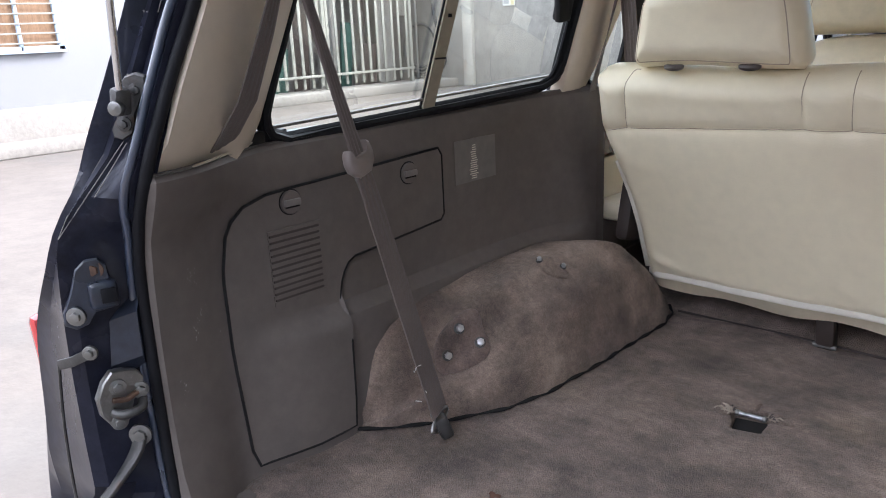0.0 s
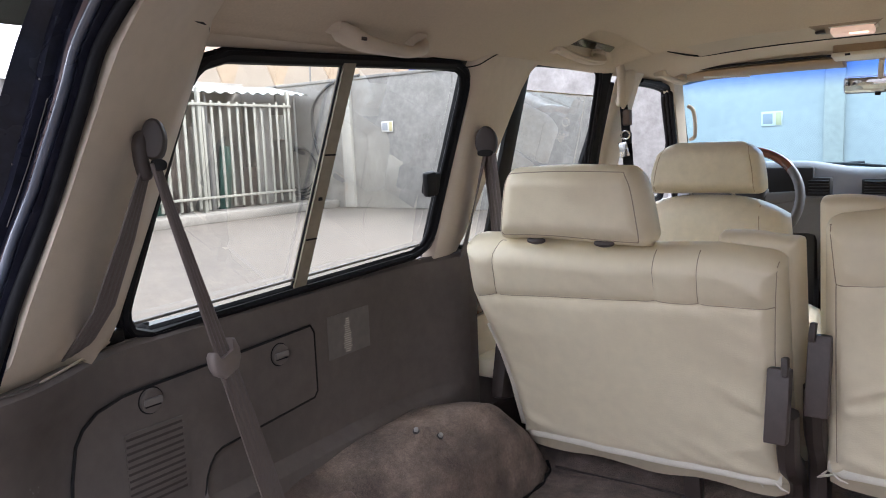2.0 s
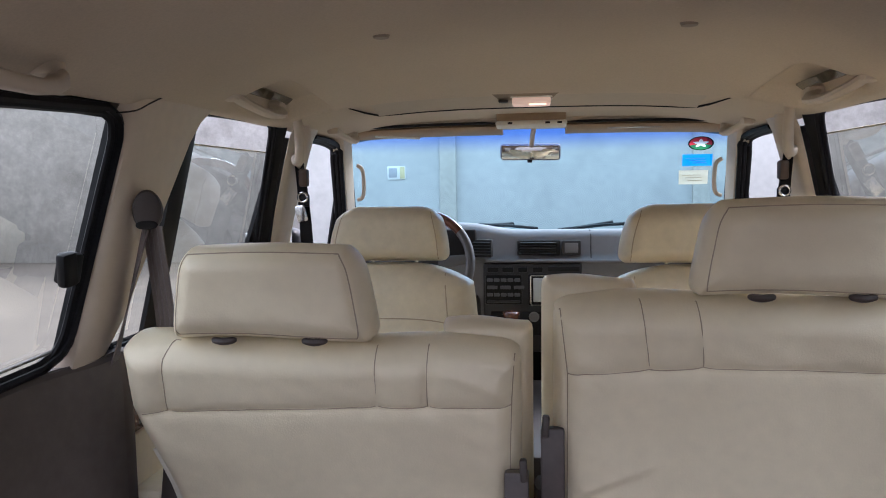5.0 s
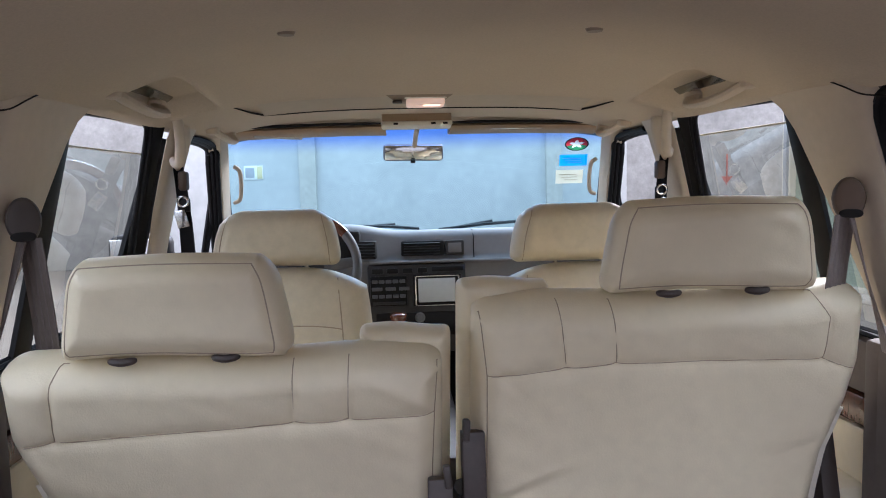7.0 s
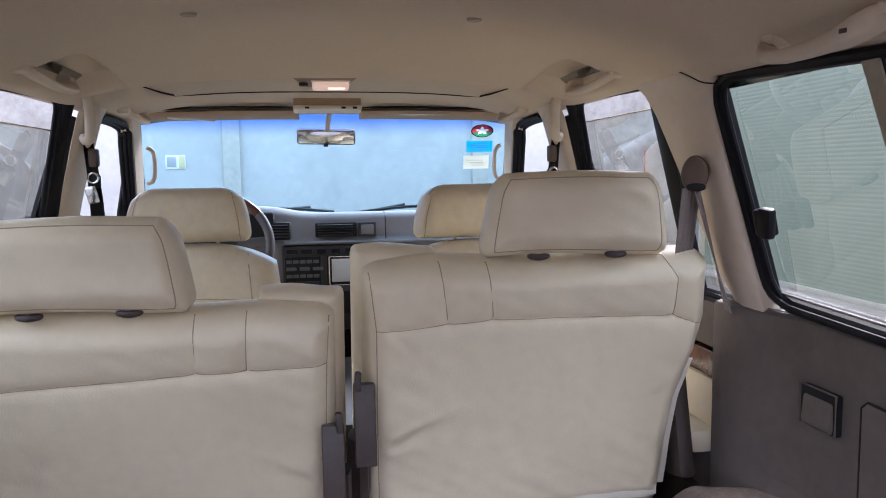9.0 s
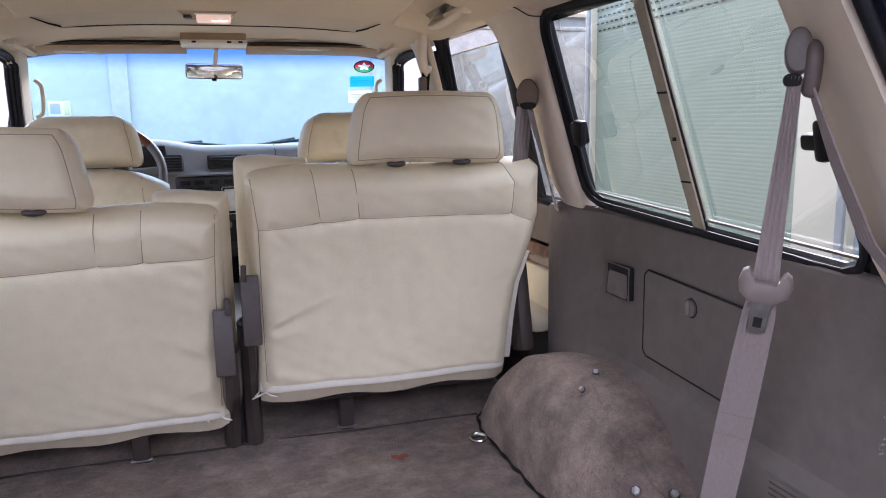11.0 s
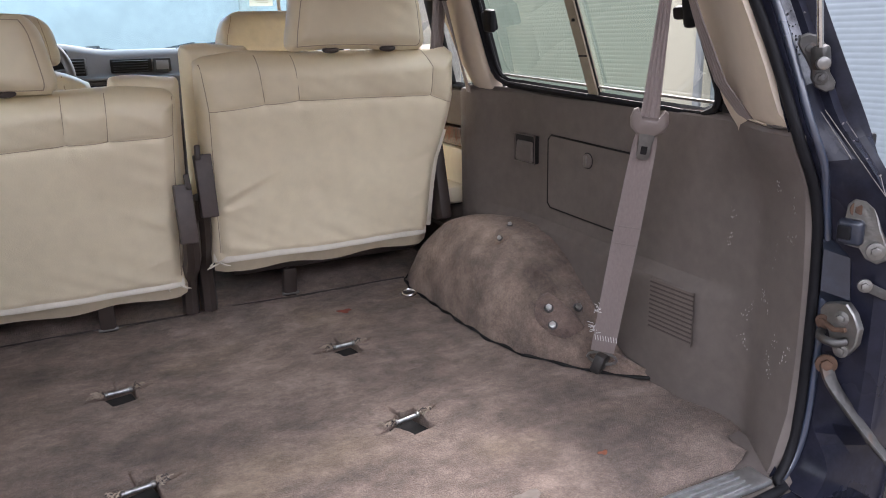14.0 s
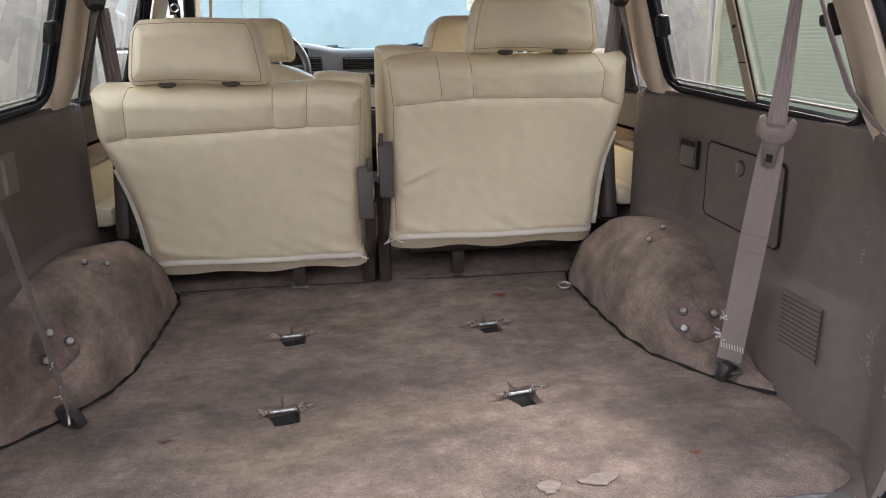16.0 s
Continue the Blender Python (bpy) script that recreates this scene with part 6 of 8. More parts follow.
def rear_seat(label, x0, x1, top, low_z, y_top, y_low, outer, head, stalks, seams, lever, foot):
    """Rear seat back seen from behind. outer: the side (-1, 1) with the slanted cut."""
    seat = thing("rear_car_seat", ((x0 + x1) / 2, 1.35, FLOOR), label, "seat", "rear seats")
    depth = 0.115
    seams = [[(x, z + 0.14 * depth) for x, z in line] for line in seams]

    def place(x, z, h):
        k = (top - z) / (top - low_z)
        y = y_top + (y_low - y_top) * k
        return (x, y + depth / 2 - h, z - 0.28 * h)

    cut = (lambda v: at(v, (0, 0.3, 0.45, 0.55, 0.65, 0.78, 1.0), (0.062, 0.053, 0.042, 0.030, 0.016, 0.0, 0.008) if outer < 0 else (0.050, 0.045, 0.038, 0.024, 0.010, 0.0, 0.008)))
    left = (lambda v: x0 + cut(v)) if outer < 0 else (lambda v: x0)
    right = (lambda v: x1 - cut(v)) if outer > 0 else (lambda v: x1)
    low = lambda u: low_z + 0.002 * math.sin(9 * u)
    high = lambda u: top - 0.020 * (1 - math.sqrt(max(0.0, 1 - max(0.0, (abs(2 * u - 1) - 0.90) / 0.10) ** 2))) + 0.004 * math.sin(7 * u + 1) - (0.012 * ease(u, 0.8, 1.0) if outer < 0 else 0.012 * ease(u, 0.2, 0.0))
    bm, spot = pillow(place, left, right, low, high, depth, 0.042, 140, 116, crumple=0.0032, seed=outer * 4.0, folds=FOLDS_LEFT if outer < 0 else FOLDS_RIGHT, seams=seams)
    back = part("backrest", bm, LEATHER, seat, "cream leather seat back", angle=70)

    def across(x, z):
        """Where (x, z) lies between the cover's edges."""
        u = (x - x0) / (x1 - x0)
        for _ in range(3):
            v = min(0.995, max(0.01, (z - low(u)) / (high(u) - low(u))))
            u = min(0.99, max(0.01, (x - left(v)) / (right(v) - left(v))))
        return u, v

    for seam in seams:
        run = []
        for (xa, za), (xb, zb) in zip(seam, seam[1:]):
            steps = max(2, int(math.hypot(xb - xa, zb - za) / 0.008))
            run += [spot(*across(xa + (xb - xa) * i / steps, za + (zb - za) * i / steps), 1) + Vector((0, -0.0007, 0)) for i in range(steps + (seam[-1] == (xb, zb)))]
        part("seam", tube(run, 0.00085, 6), STITCH, back)
    # pale bound edges of the cover
    e = 0.012 if outer < 0 else 0.988
    run = [spot(e, v, 1) + Vector((0, -0.002, 0)) for v in np.linspace(0.055, 0.60, 16)]
    part("edge_binding", strap(run, (1, 0, 0), [0.014 + 0.009 * (1 - k / 15) for k in range(16)], 0.003), HEM, back, "pale bound edge")
    run = [spot(u, 0.050 + 0.002 * math.sin(6 * u), 1) + Vector((0, -0.002, 0)) for u in np.linspace(0.015, 0.97, 22)]
    part("hem", strap(run, (0, 0, 1), [0.021] * 22, 0.003), HEM, back, "pale lower hem")
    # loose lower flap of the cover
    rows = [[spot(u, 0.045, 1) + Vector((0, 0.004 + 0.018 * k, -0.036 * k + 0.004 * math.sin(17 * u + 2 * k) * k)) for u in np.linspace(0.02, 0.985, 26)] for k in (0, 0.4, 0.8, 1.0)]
    part("cover_flap", sheet(rows, 0.003), LEATHER_DARKER, back, "loose lower flap of the cover")
    # torn corner of the cover beside the gap
    uc = 0.95 if outer < 0 else 0.03
    for k, (du, dv) in enumerate(((0.0, 0.0), (-0.03, -0.012), (0.012, -0.02))):
        p = spot(min(0.985, max(0.012, uc + du)), 0.036 + dv, 1) + Vector((0, -0.006, 0))
        part("torn_edge", tube([p, p + Vector((0.012 - 0.02 * k, -0.004, -0.008)), p + Vector((0.026 - 0.03 * k, -0.003, -0.012))], [0.0015, 0.003, 0.001], 5), PIPING, back, "frayed torn cover edge")
    # front bolster beside the gap
    bx0, bx1 = (x1 - 0.125, x1 + 0.018) if outer < 0 else (x0 - 0.018, x0 + 0.135)
    pb, _ = pillow(lambda x, z, h: (x, y_top + 0.125 - h + (y_low - y_top) * (top - z) / (top - low_z), z), lambda v: bx0, lambda v: bx1, lambda u: low_z + 0.02, lambda u: top + 0.020 + 0.004 * math.sin(5 * u) - 0.014 * (1 - math.sqrt(max(0.0, 1 - max(0.0, (abs(2 * u - 1) - 0.86) / 0.14) ** 2))), 0.10, 0.026, 36, 40, crumple=0.003, seed=2.0)
    part("centre_bolster", pb, LEATHER, seat, "raised cream side bolster", angle=70)
    # cushion
    pc, _ = pillow(lambda x, y, h: (x, y, 0.985 + h), lambda v: x0 + 0.02, lambda v: x1 - 0.01, lambda u: 1.36, lambda u: 1.78, 0.16, 0.05, 14, 14)
    part("seat_cushion", pc, LEATHER, seat, "cream leather cushion", angle=70)
    # headrest
    h0, h1, hz0, hz1 = head
    hy = y_top + 0.045
    tall = hz1 - hz0

    def corner(v):
        d = max(0.0, v * tall - (tall - 0.045), 0.022 - v * tall) / (0.045 if v > 0.5 else 0.022)
        return (0.036 if v > 0.5 else 0.014) * (1 - math.sqrt(max(0.0, 1 - d * d)))

    hl = lambda v: h0 + 0.026 * v ** 1.3 + corner(v)
    hr = lambda v: h1 - 0.026 * v ** 1.3 - corner(v)
    hb, hs = pillow(lambda x, z, h: (x, hy - h - 0.012 * ((z - hz0) / (hz1 - hz0)) + 0.02 * (abs(x - (h0 + h1) / 2) / (h1 - h0)) ** 2, z), hl, hr, lambda u: hz0 + 0.004 * math.sin(5 * u), lambda u: hz1 + 0.004 * math.sin(math.pi * u), 0.110, 0.040, 80, 52, crumple=0.0028, seed=7.0 + outer, seams=[[(hl(v) * (1 - u) + hr(v) * u, hz0 + tall * v) for v in np.linspace(0.07, 0.92, 7)] for u in (0.05, 0.93)] + [[(hl(v) * (1 - u) + hr(v) * u, hz0 + tall * v) for u in np.linspace(0.05, 0.93, 7)] for v in (0.07, 0.92)])
    headrest = part("headrest", hb, LEATHER, seat, "cream leather headrest", angle=70)
    for u in (0.05, 0.93):
        part("seam", tube([hs(u, v, 1) for v in np.linspace(0.07, 0.92, 24)], 0.0011, 6), PIPING_TAN, headrest)
    for v in (0.92, 0.07):
        part("seam", tube([hs(u, v, 1) for u in np.linspace(0.05, 0.93, 40)], 0.0011, 6), PIPING_TAN, headrest)
    for x in stalks:
        sk = part("headrest_guide", tube(smooth_line([(x - 0.019, y_top + 0.016, top + 0.002), (x - 0.012, y_top + 0.012, top + 0.001), (x, y_top + 0.010, top), (x + 0.012, y_top + 0.012, top + 0.001), (x + 0.019, y_top + 0.016, top + 0.002)], 3), [0.0025, 0.004, 0.005, 0.0055, 0.0058, 0.006, 0.006, 0.006, 0.0058, 0.0055, 0.005, 0.004, 0.0025], 8), LEVER, seat, "dark headrest guide")
        part("stalk", rod((x, y_top + 0.035, top + 0.004), (x, y_top + 0.042, hz0 + 0.03), 0.006), CHROME, sk)
    # release lever and hinge arm at the gap
    lx, lz0, lz1, ly = lever
    lev = part("release_lever", box((lx, ly, (lz0 + lz1) / 2), (0.037, 0.034, lz1 - lz0), 0.003, turn=(-10, 0, 0)), LEVER, seat, "dark brown plastic release lever")
    part("lever_tip", box((lx - 0.011 * outer, ly - 0.004, lz1 + 0.006), (0.011, 0.022, 0.034), 0.003, turn=(-10, 4 * outer, 0)), PLASTIC_DARK, lev)
    rows = [(lx - outer * 0.010, ly + 0.035, lz0 + 0.04), (lx - outer * 0.010, ly + 0.055, lz0 - 0.05), (lx - outer * 0.008, y_low + 0.045, low_z + 0.01), (lx - outer * 0.006, y_low + 0.06, 0.79)]
    part("hinge_arm", tube(smooth_line(rows, 5), 0.020, 8, flat=1.4, up=(0, 1, 0)), PLASTIC_DARK, seat, "dark hinge arm cover")
    fx, fy = foot
    bracket = part("floor_bracket", box((fx, fy, 0.818), (0.036, 0.030, 0.085), 0.006, turn=(12, 0, 0)), PLASTIC_DARK, seat, "dark floor latch bracket")
    part("bracket_bar", rod((fx - 0.022, fy - 0.004, 0.785), (fx + 0.022, fy - 0.004, 0.785), 0.005), STEEL, bracket)
    # dark seat frame beneath and the outer side bracket
    part("seat_frame", box(((x0 + x1) / 2, 1.50, 0.880), (x1 - x0 - 0.12, 0.34, 0.05), 0.01), PLASTIC_DARK, seat)
    for lxf in (x0 + 0.14, x1 - 0.10):
        part("frame_leg", box((lxf, 1.56, 0.82), (0.03, 0.05, 0.08), 0.005), PLASTIC_DARK, seat)
    sx = (x0 + 0.014) if outer < 0 else (x1 - 0.014)
    part("side_bracket", box((sx, 1.285, 1.06), (0.036, 0.07, 0.23), 0.012, turn=(-14, 0, 0)), PLASTIC_DARK, seat, "dark outer hinge cover")


SEAMS_LEFT = [
    [(-0.628, 1.214), (-0.59, 1.221), (-0.42, 1.229), (-0.243, 1.236), (-0.163, 1.238), (-0.036, 1.239)],
    [(-0.553, 1.352), (-0.574, 1.312), (-0.585, 1.222)], [(-0.238, 1.352), (-0.243, 1.236)], [(-0.159, 1.342), (-0.164, 1.238)],
    [(-0.030, 1.335), (-0.036, 1.25), (-0.040, 1.15), (-0.042, 1.0), (-0.044, 0.90)]]
SEAMS_RIGHT = [
    [(0.049, 1.279), (0.171, 1.288), (0.251, 1.294), (0.41, 1.292), (0.586, 1.288), (0.640, 1.268)],
    [(0.036, 1.392), (0.049, 1.279), (0.050, 1.08), (0.052, 0.94)], [(0.156, 1.402), (0.173, 1.288)], [(0.239, 1.404), (0.252, 1.294)],
    [(0.556, 1.404), (0.587, 1.358), (0.587, 1.287)]]
rear_seat("cream leather rear seat back, reclined, with a padded headrest", -0.660, -0.022, 1.345, 0.875, 1.095, 1.255, -1, (-0.563, -0.236, 1.344, 1.490), (-0.472, -0.330), SEAMS_LEFT, (-0.030, 1.005, 1.135, 1.150), (-0.216, 1.300))
rear_seat("cream leather rear seat back, set upright, with a padded headrest", 0.028, 0.662, 1.405, 0.915, 1.150, 1.255, 1, (0.231, 0.575, 1.404, 1.549), (0.329, 0.469), SEAMS_RIGHT, (0.026, 1.048, 1.190, 1.196), (0.232, 1.340))


def front_seat(xc, y, label):
    seat = thing("front_car_seat", (xc, y + 0.2, 0.56), label, "seat", "front seats")
    bm, sp = pillow(lambda x, z, h: (x, y + 0.03 - h + 0.25 * (1.36 - z) * -0.9 + 0.0, z), lambda v: xc - 0.235 + 0.03 * v ** 4, lambda v: xc + 0.235 - 0.03 * v ** 4, lambda u: 0.85, lambda u: 1.372 - 0.05 * abs(2 * u - 1) ** 3, 0.14, 0.06, 26, 26, crumple=0.002, seed=xc)
    back = part("backrest", bm, LEATHER_DARKER, seat, "darker cream leather backrest", angle=70)
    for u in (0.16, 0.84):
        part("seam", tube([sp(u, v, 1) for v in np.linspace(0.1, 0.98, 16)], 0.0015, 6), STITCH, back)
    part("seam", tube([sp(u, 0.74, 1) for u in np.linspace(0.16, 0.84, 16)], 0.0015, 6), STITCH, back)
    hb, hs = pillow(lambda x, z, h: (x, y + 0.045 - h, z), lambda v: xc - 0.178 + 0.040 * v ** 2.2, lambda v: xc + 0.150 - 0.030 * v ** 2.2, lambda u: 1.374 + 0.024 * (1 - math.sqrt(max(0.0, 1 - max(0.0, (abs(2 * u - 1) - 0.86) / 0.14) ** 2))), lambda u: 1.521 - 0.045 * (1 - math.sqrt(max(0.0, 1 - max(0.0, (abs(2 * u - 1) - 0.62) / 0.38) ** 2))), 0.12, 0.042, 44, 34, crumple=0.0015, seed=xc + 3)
    head = part("headrest", hb, LEATHER_DARKER, seat, "cream leather headrest", angle=70)
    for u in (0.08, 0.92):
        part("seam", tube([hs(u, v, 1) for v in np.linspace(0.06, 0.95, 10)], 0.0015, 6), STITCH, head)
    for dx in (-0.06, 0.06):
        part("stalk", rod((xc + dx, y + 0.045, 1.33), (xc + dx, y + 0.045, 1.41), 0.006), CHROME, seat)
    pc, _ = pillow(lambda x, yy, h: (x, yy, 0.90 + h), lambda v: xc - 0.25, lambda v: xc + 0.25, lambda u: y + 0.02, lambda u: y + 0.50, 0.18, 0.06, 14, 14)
    part("seat_cushion", pc, LEATHER_DARKER, seat, angle=70)
    part("seat_frame", box((xc, y + 0.25, 0.69), (0.40, 0.42, 0.26), 0.02), PLASTIC_DARK, seat)


front_seat(-0.375, 1.965, "darker cream leather driver's seat with a rounded headrest")
front_seat(0.385, 1.895, "darker cream leather front passenger seat with a rounded headrest")


# ---- dashboard ----
def dashboard():
    dash = thing("dashboard", (0, 2.75, 0.95), "grey moulded dashboard with vents, radio and controls", "dashboard")
    prof = ((2.700, 1.02), (2.690, 1.16), (2.670, 1.292), (2.655, 1.304), (2.668, 1.312), (2.682, 1.33), (2.678, 1.385), (2.690, 1.405), (2.73, 1.412), (2.83, 1.405), (2.97, 1.378))
    rows = []
    for x in np.linspace(-0.68, 0.68, 41):
        hood = 0.028 * ease(x, -0.05, -0.25) * ease(x, -0.62, -0.54)
        rows.append([(x, y - (0.05 * hood / 0.028 if z > 1.31 and y < 2.8 else 0) * 0.6, z + (hood if z > 1.38 and y < 2.8 else 0)) for y, z in prof])
    part("moulding", loft(rows), DASH, dash, "pale grey upper moulding", angle=50)
    part("lower_panel", box((0.42, 2.72, 0.99), (0.50, 0.10, 0.30), 0.03), DASH, dash)
    part("column_panel", box((-0.42, 2.72, 1.02), (0.46, 0.10, 0.34), 0.03), DASH_DARK, dash)
    part("instrument_binnacle", box((-0.37, 2.642, 1.372), (0.34, 0.03, 0.10), 0.02), GAP, dash, "dark instrument binnacle")
    vent = part("air_vent", box((0.015, 2.676, 1.350), (0.150, 0.022, 0.052), 0.004), GAP, dash, "black centre air vent")
    for k in range(5):
        part("vane", box((0.012, 2.664, 1.331 + 0.0095 * k), (0.126, 0.008, 0.0025), 0.0008, turn=(20, 0, 0)), DASH_DARK, vent)
    vent = part("air_vent", box((-0.185, 2.640, 1.352), (0.080, 0.030, 0.062), 0.004, turn=(0, 0, -12)), GAP, dash, "black side air vent")
    for k in range(5):
        part("vane", box((-0.185, 2.623, 1.332 + 0.0105 * k), (0.066, 0.008, 0.0025), 0.0008, turn=(20, 0, -12)), DASH_DARK, vent)
    part("panel_joint", tube([(0.196, 2.668, 1.315), (0.196, 2.679, 1.345), (0.196, 2.676, 1.388), (0.194, 2.70, 1.408), (0.192, 2.76, 1.412)], 0.0016, 6), GAP, dash, "joint beside the glove box")
    part("shelf_lip", tube([(-0.17, 2.652, 1.306), (0.18, 2.652, 1.306), (0.20, 2.655, 1.304), (0.62, 2.655, 1.304)], 0.006, 8), DASH, dash, "rolled lip of the shelf")
    clock = part("clock", box((0.128, 2.674, 1.350), (0.066, 0.024, 0.052), 0.005), DASH_DARK, dash, "black clock surround")
    part("clock_face", box((0.128, 2.661, 1.350), (0.046, 0.004, 0.034), 0.002), DASH, clock)
    stack = part("control_panel", box((-0.008, 2.672, 1.14), (0.345, 0.050, 0.315), 0.010), DASH_DARK, dash, "charcoal centre stack")
    front = 2.644
    radio = part("radio", box((-0.108, front, 1.205), (0.128, 0.010, 0.105), 0.004), BLACK, stack, "black radio with button rows")
    for r in range(3):
        for c in range(5 if r != 1 else 3):
            wide = 0.020 if r != 1 else 0.036
            part("button", box((-0.156 + (0.024 if r != 1 else 0.047) * c + (0.008 if r == 1 else 0), front - 0.007, 1.240 - 0.026 * r), (wide, 0.006, 0.012), 0.002), BUTTON, radio)
    part("radio_slot", box((-0.108, front - 0.006, 1.163), (0.115, 0.006, 0.010), 0.002), DASH_DARK, radio)
    unit = part("display_unit", box((0.062, front, 1.205), (0.170, 0.010, 0.112), 0.005), BLACK, stack, "black display surround")
    part("screen", box((0.060, front - 0.0065, 1.205), (0.130, 0.004, 0.084), 0.002), SCREEN, unit, "pale blank display screen")
    part("bezel", tube([(-0.012, front - 0.006, 1.255), (0.136, front - 0.006, 1.255), (0.136, front - 0.006, 1.152), (-0.012, front - 0.006, 1.152)], 0.003, 6, closed=True), CHROME, unit)
    for k, w in enumerate((0.040, 0.040, 0.034, 0.034)):
        part("switch", box((-0.145 + 0.052 * k, front - 0.004, 1.276), (w, 0.008, 0.018), 0.003), BLACK, stack)
    part("card_slot", box((0.100, front - 0.004, 1.279), (0.110, 0.008, 0.016), 0.002), GAP, stack)
    part("lower_tray", box((0.0, front + 0.002, 1.085), (0.31, 0.010, 0.085), 0.006), GAP, stack)
    for x in (-0.014, 0.137):
        part("display_trim", box((x, front - 0.008, 1.205), (0.005, 0.006, 0.100), 0.002), CHROME, unit, "bright trim bar")
    part("socket_ring", tube([(-0.002 + 0.016 * math.cos(a), front - 0.017, 1.112 + 0.016 * math.sin(a)) for a in np.linspace(0, 2 * math.pi, 17)[:-1]], 0.0025, 6, closed=True), STEEL, stack)
    part("lighter", rod((-0.002, front - 0.004, 1.112), (-0.002, front - 0.016, 1.112), 0.014, 18, bevel=0.002), DASH, stack, "round socket cap")
    lever = thing("gear_lever", (-0.062, 2.50, 0.86), "gear lever with a red wood knob on the centre tunnel", "gear lever")
    part("knob", tube(smooth_line([(-0.075, 2.50, 1.082), (-0.075, 2.50, 1.100), (-0.077, 2.50, 1.130), (-0.078, 2.50, 1.148), (-0.078, 2.50, 1.155)], 4), [0.014, 0.015, 0.016, 0.017, 0.019, 0.021, 0.023, 0.025, 0.027, 0.028, 0.029, 0.029, 0.028, 0.026, 0.022, 0.015, 0.004], 14), WOOD, lever, "polished red wood knob")
    part("shaft", rod((-0.062, 2.50, 0.85), (-0.075, 2.50, 1.085), 0.009), BLACK, lever)
    tunnel = thing("centre_tunnel", (0, 2.3, 0.56), "dark plastic centre tunnel between the front seats", "console")
    part("body", box((-0.01, 2.33, 0.715), (0.22, 0.78, 0.31), 0.03), PLASTIC_DARK, tunnel)
    wheel = thing("steering_wheel", (-0.365, 2.38, 1.30), "grey steering wheel with a polished wood upper rim", "steering wheel")
    c, n = Vector((-0.374, 2.372, 1.328)), Vector((0, -0.90, 0.43)).normalized()
    e = Vector((1, 0, 0))
    f = n.cross(e)
    f = f if f.z > 0 else -f

    def rim(a0, a1, r, m):
        return tube([c + (e * math.cos(a) + f * math.sin(a)) * 0.173 for a in np.linspace(a0, a1, m)], r, 12)

    part("wood_rim", rim(radians(38), radians(142), 0.0155, 18), WOOD, wheel, "polished red wood rim")
    part("grey_rim", rim(radians(142), radians(398), 0.0150, 40), WHEEL_GREY, wheel)
    hub = box((0, 0, 0), (0.15, 0.11, 0.05), 0.02, 3)
    hub.transform(Matrix.Translation(c - n * 0.02) @ n.to_track_quat("Z", "Y").to_matrix().to_4x4())
    part("hub", hub, DASH_DARK, wheel)
    for a in (5, 175, 245, 295):
        d = e * math.cos(radians(a)) + f * math.sin(radians(a))
        part("spoke", tube([c + d * 0.05 - n * 0.015, c + d * 0.12 - n * 0.008, c + d * 0.18], [0.024, 0.019, 0.015], 10, flat=0.5, up=tuple(n)), WHEEL_GREY, wheel)
    part("column", rod(c - n * 0.04, (-0.362, 2.70, 1.17), 0.045), DASH_DARK, wheel)


dashboard()


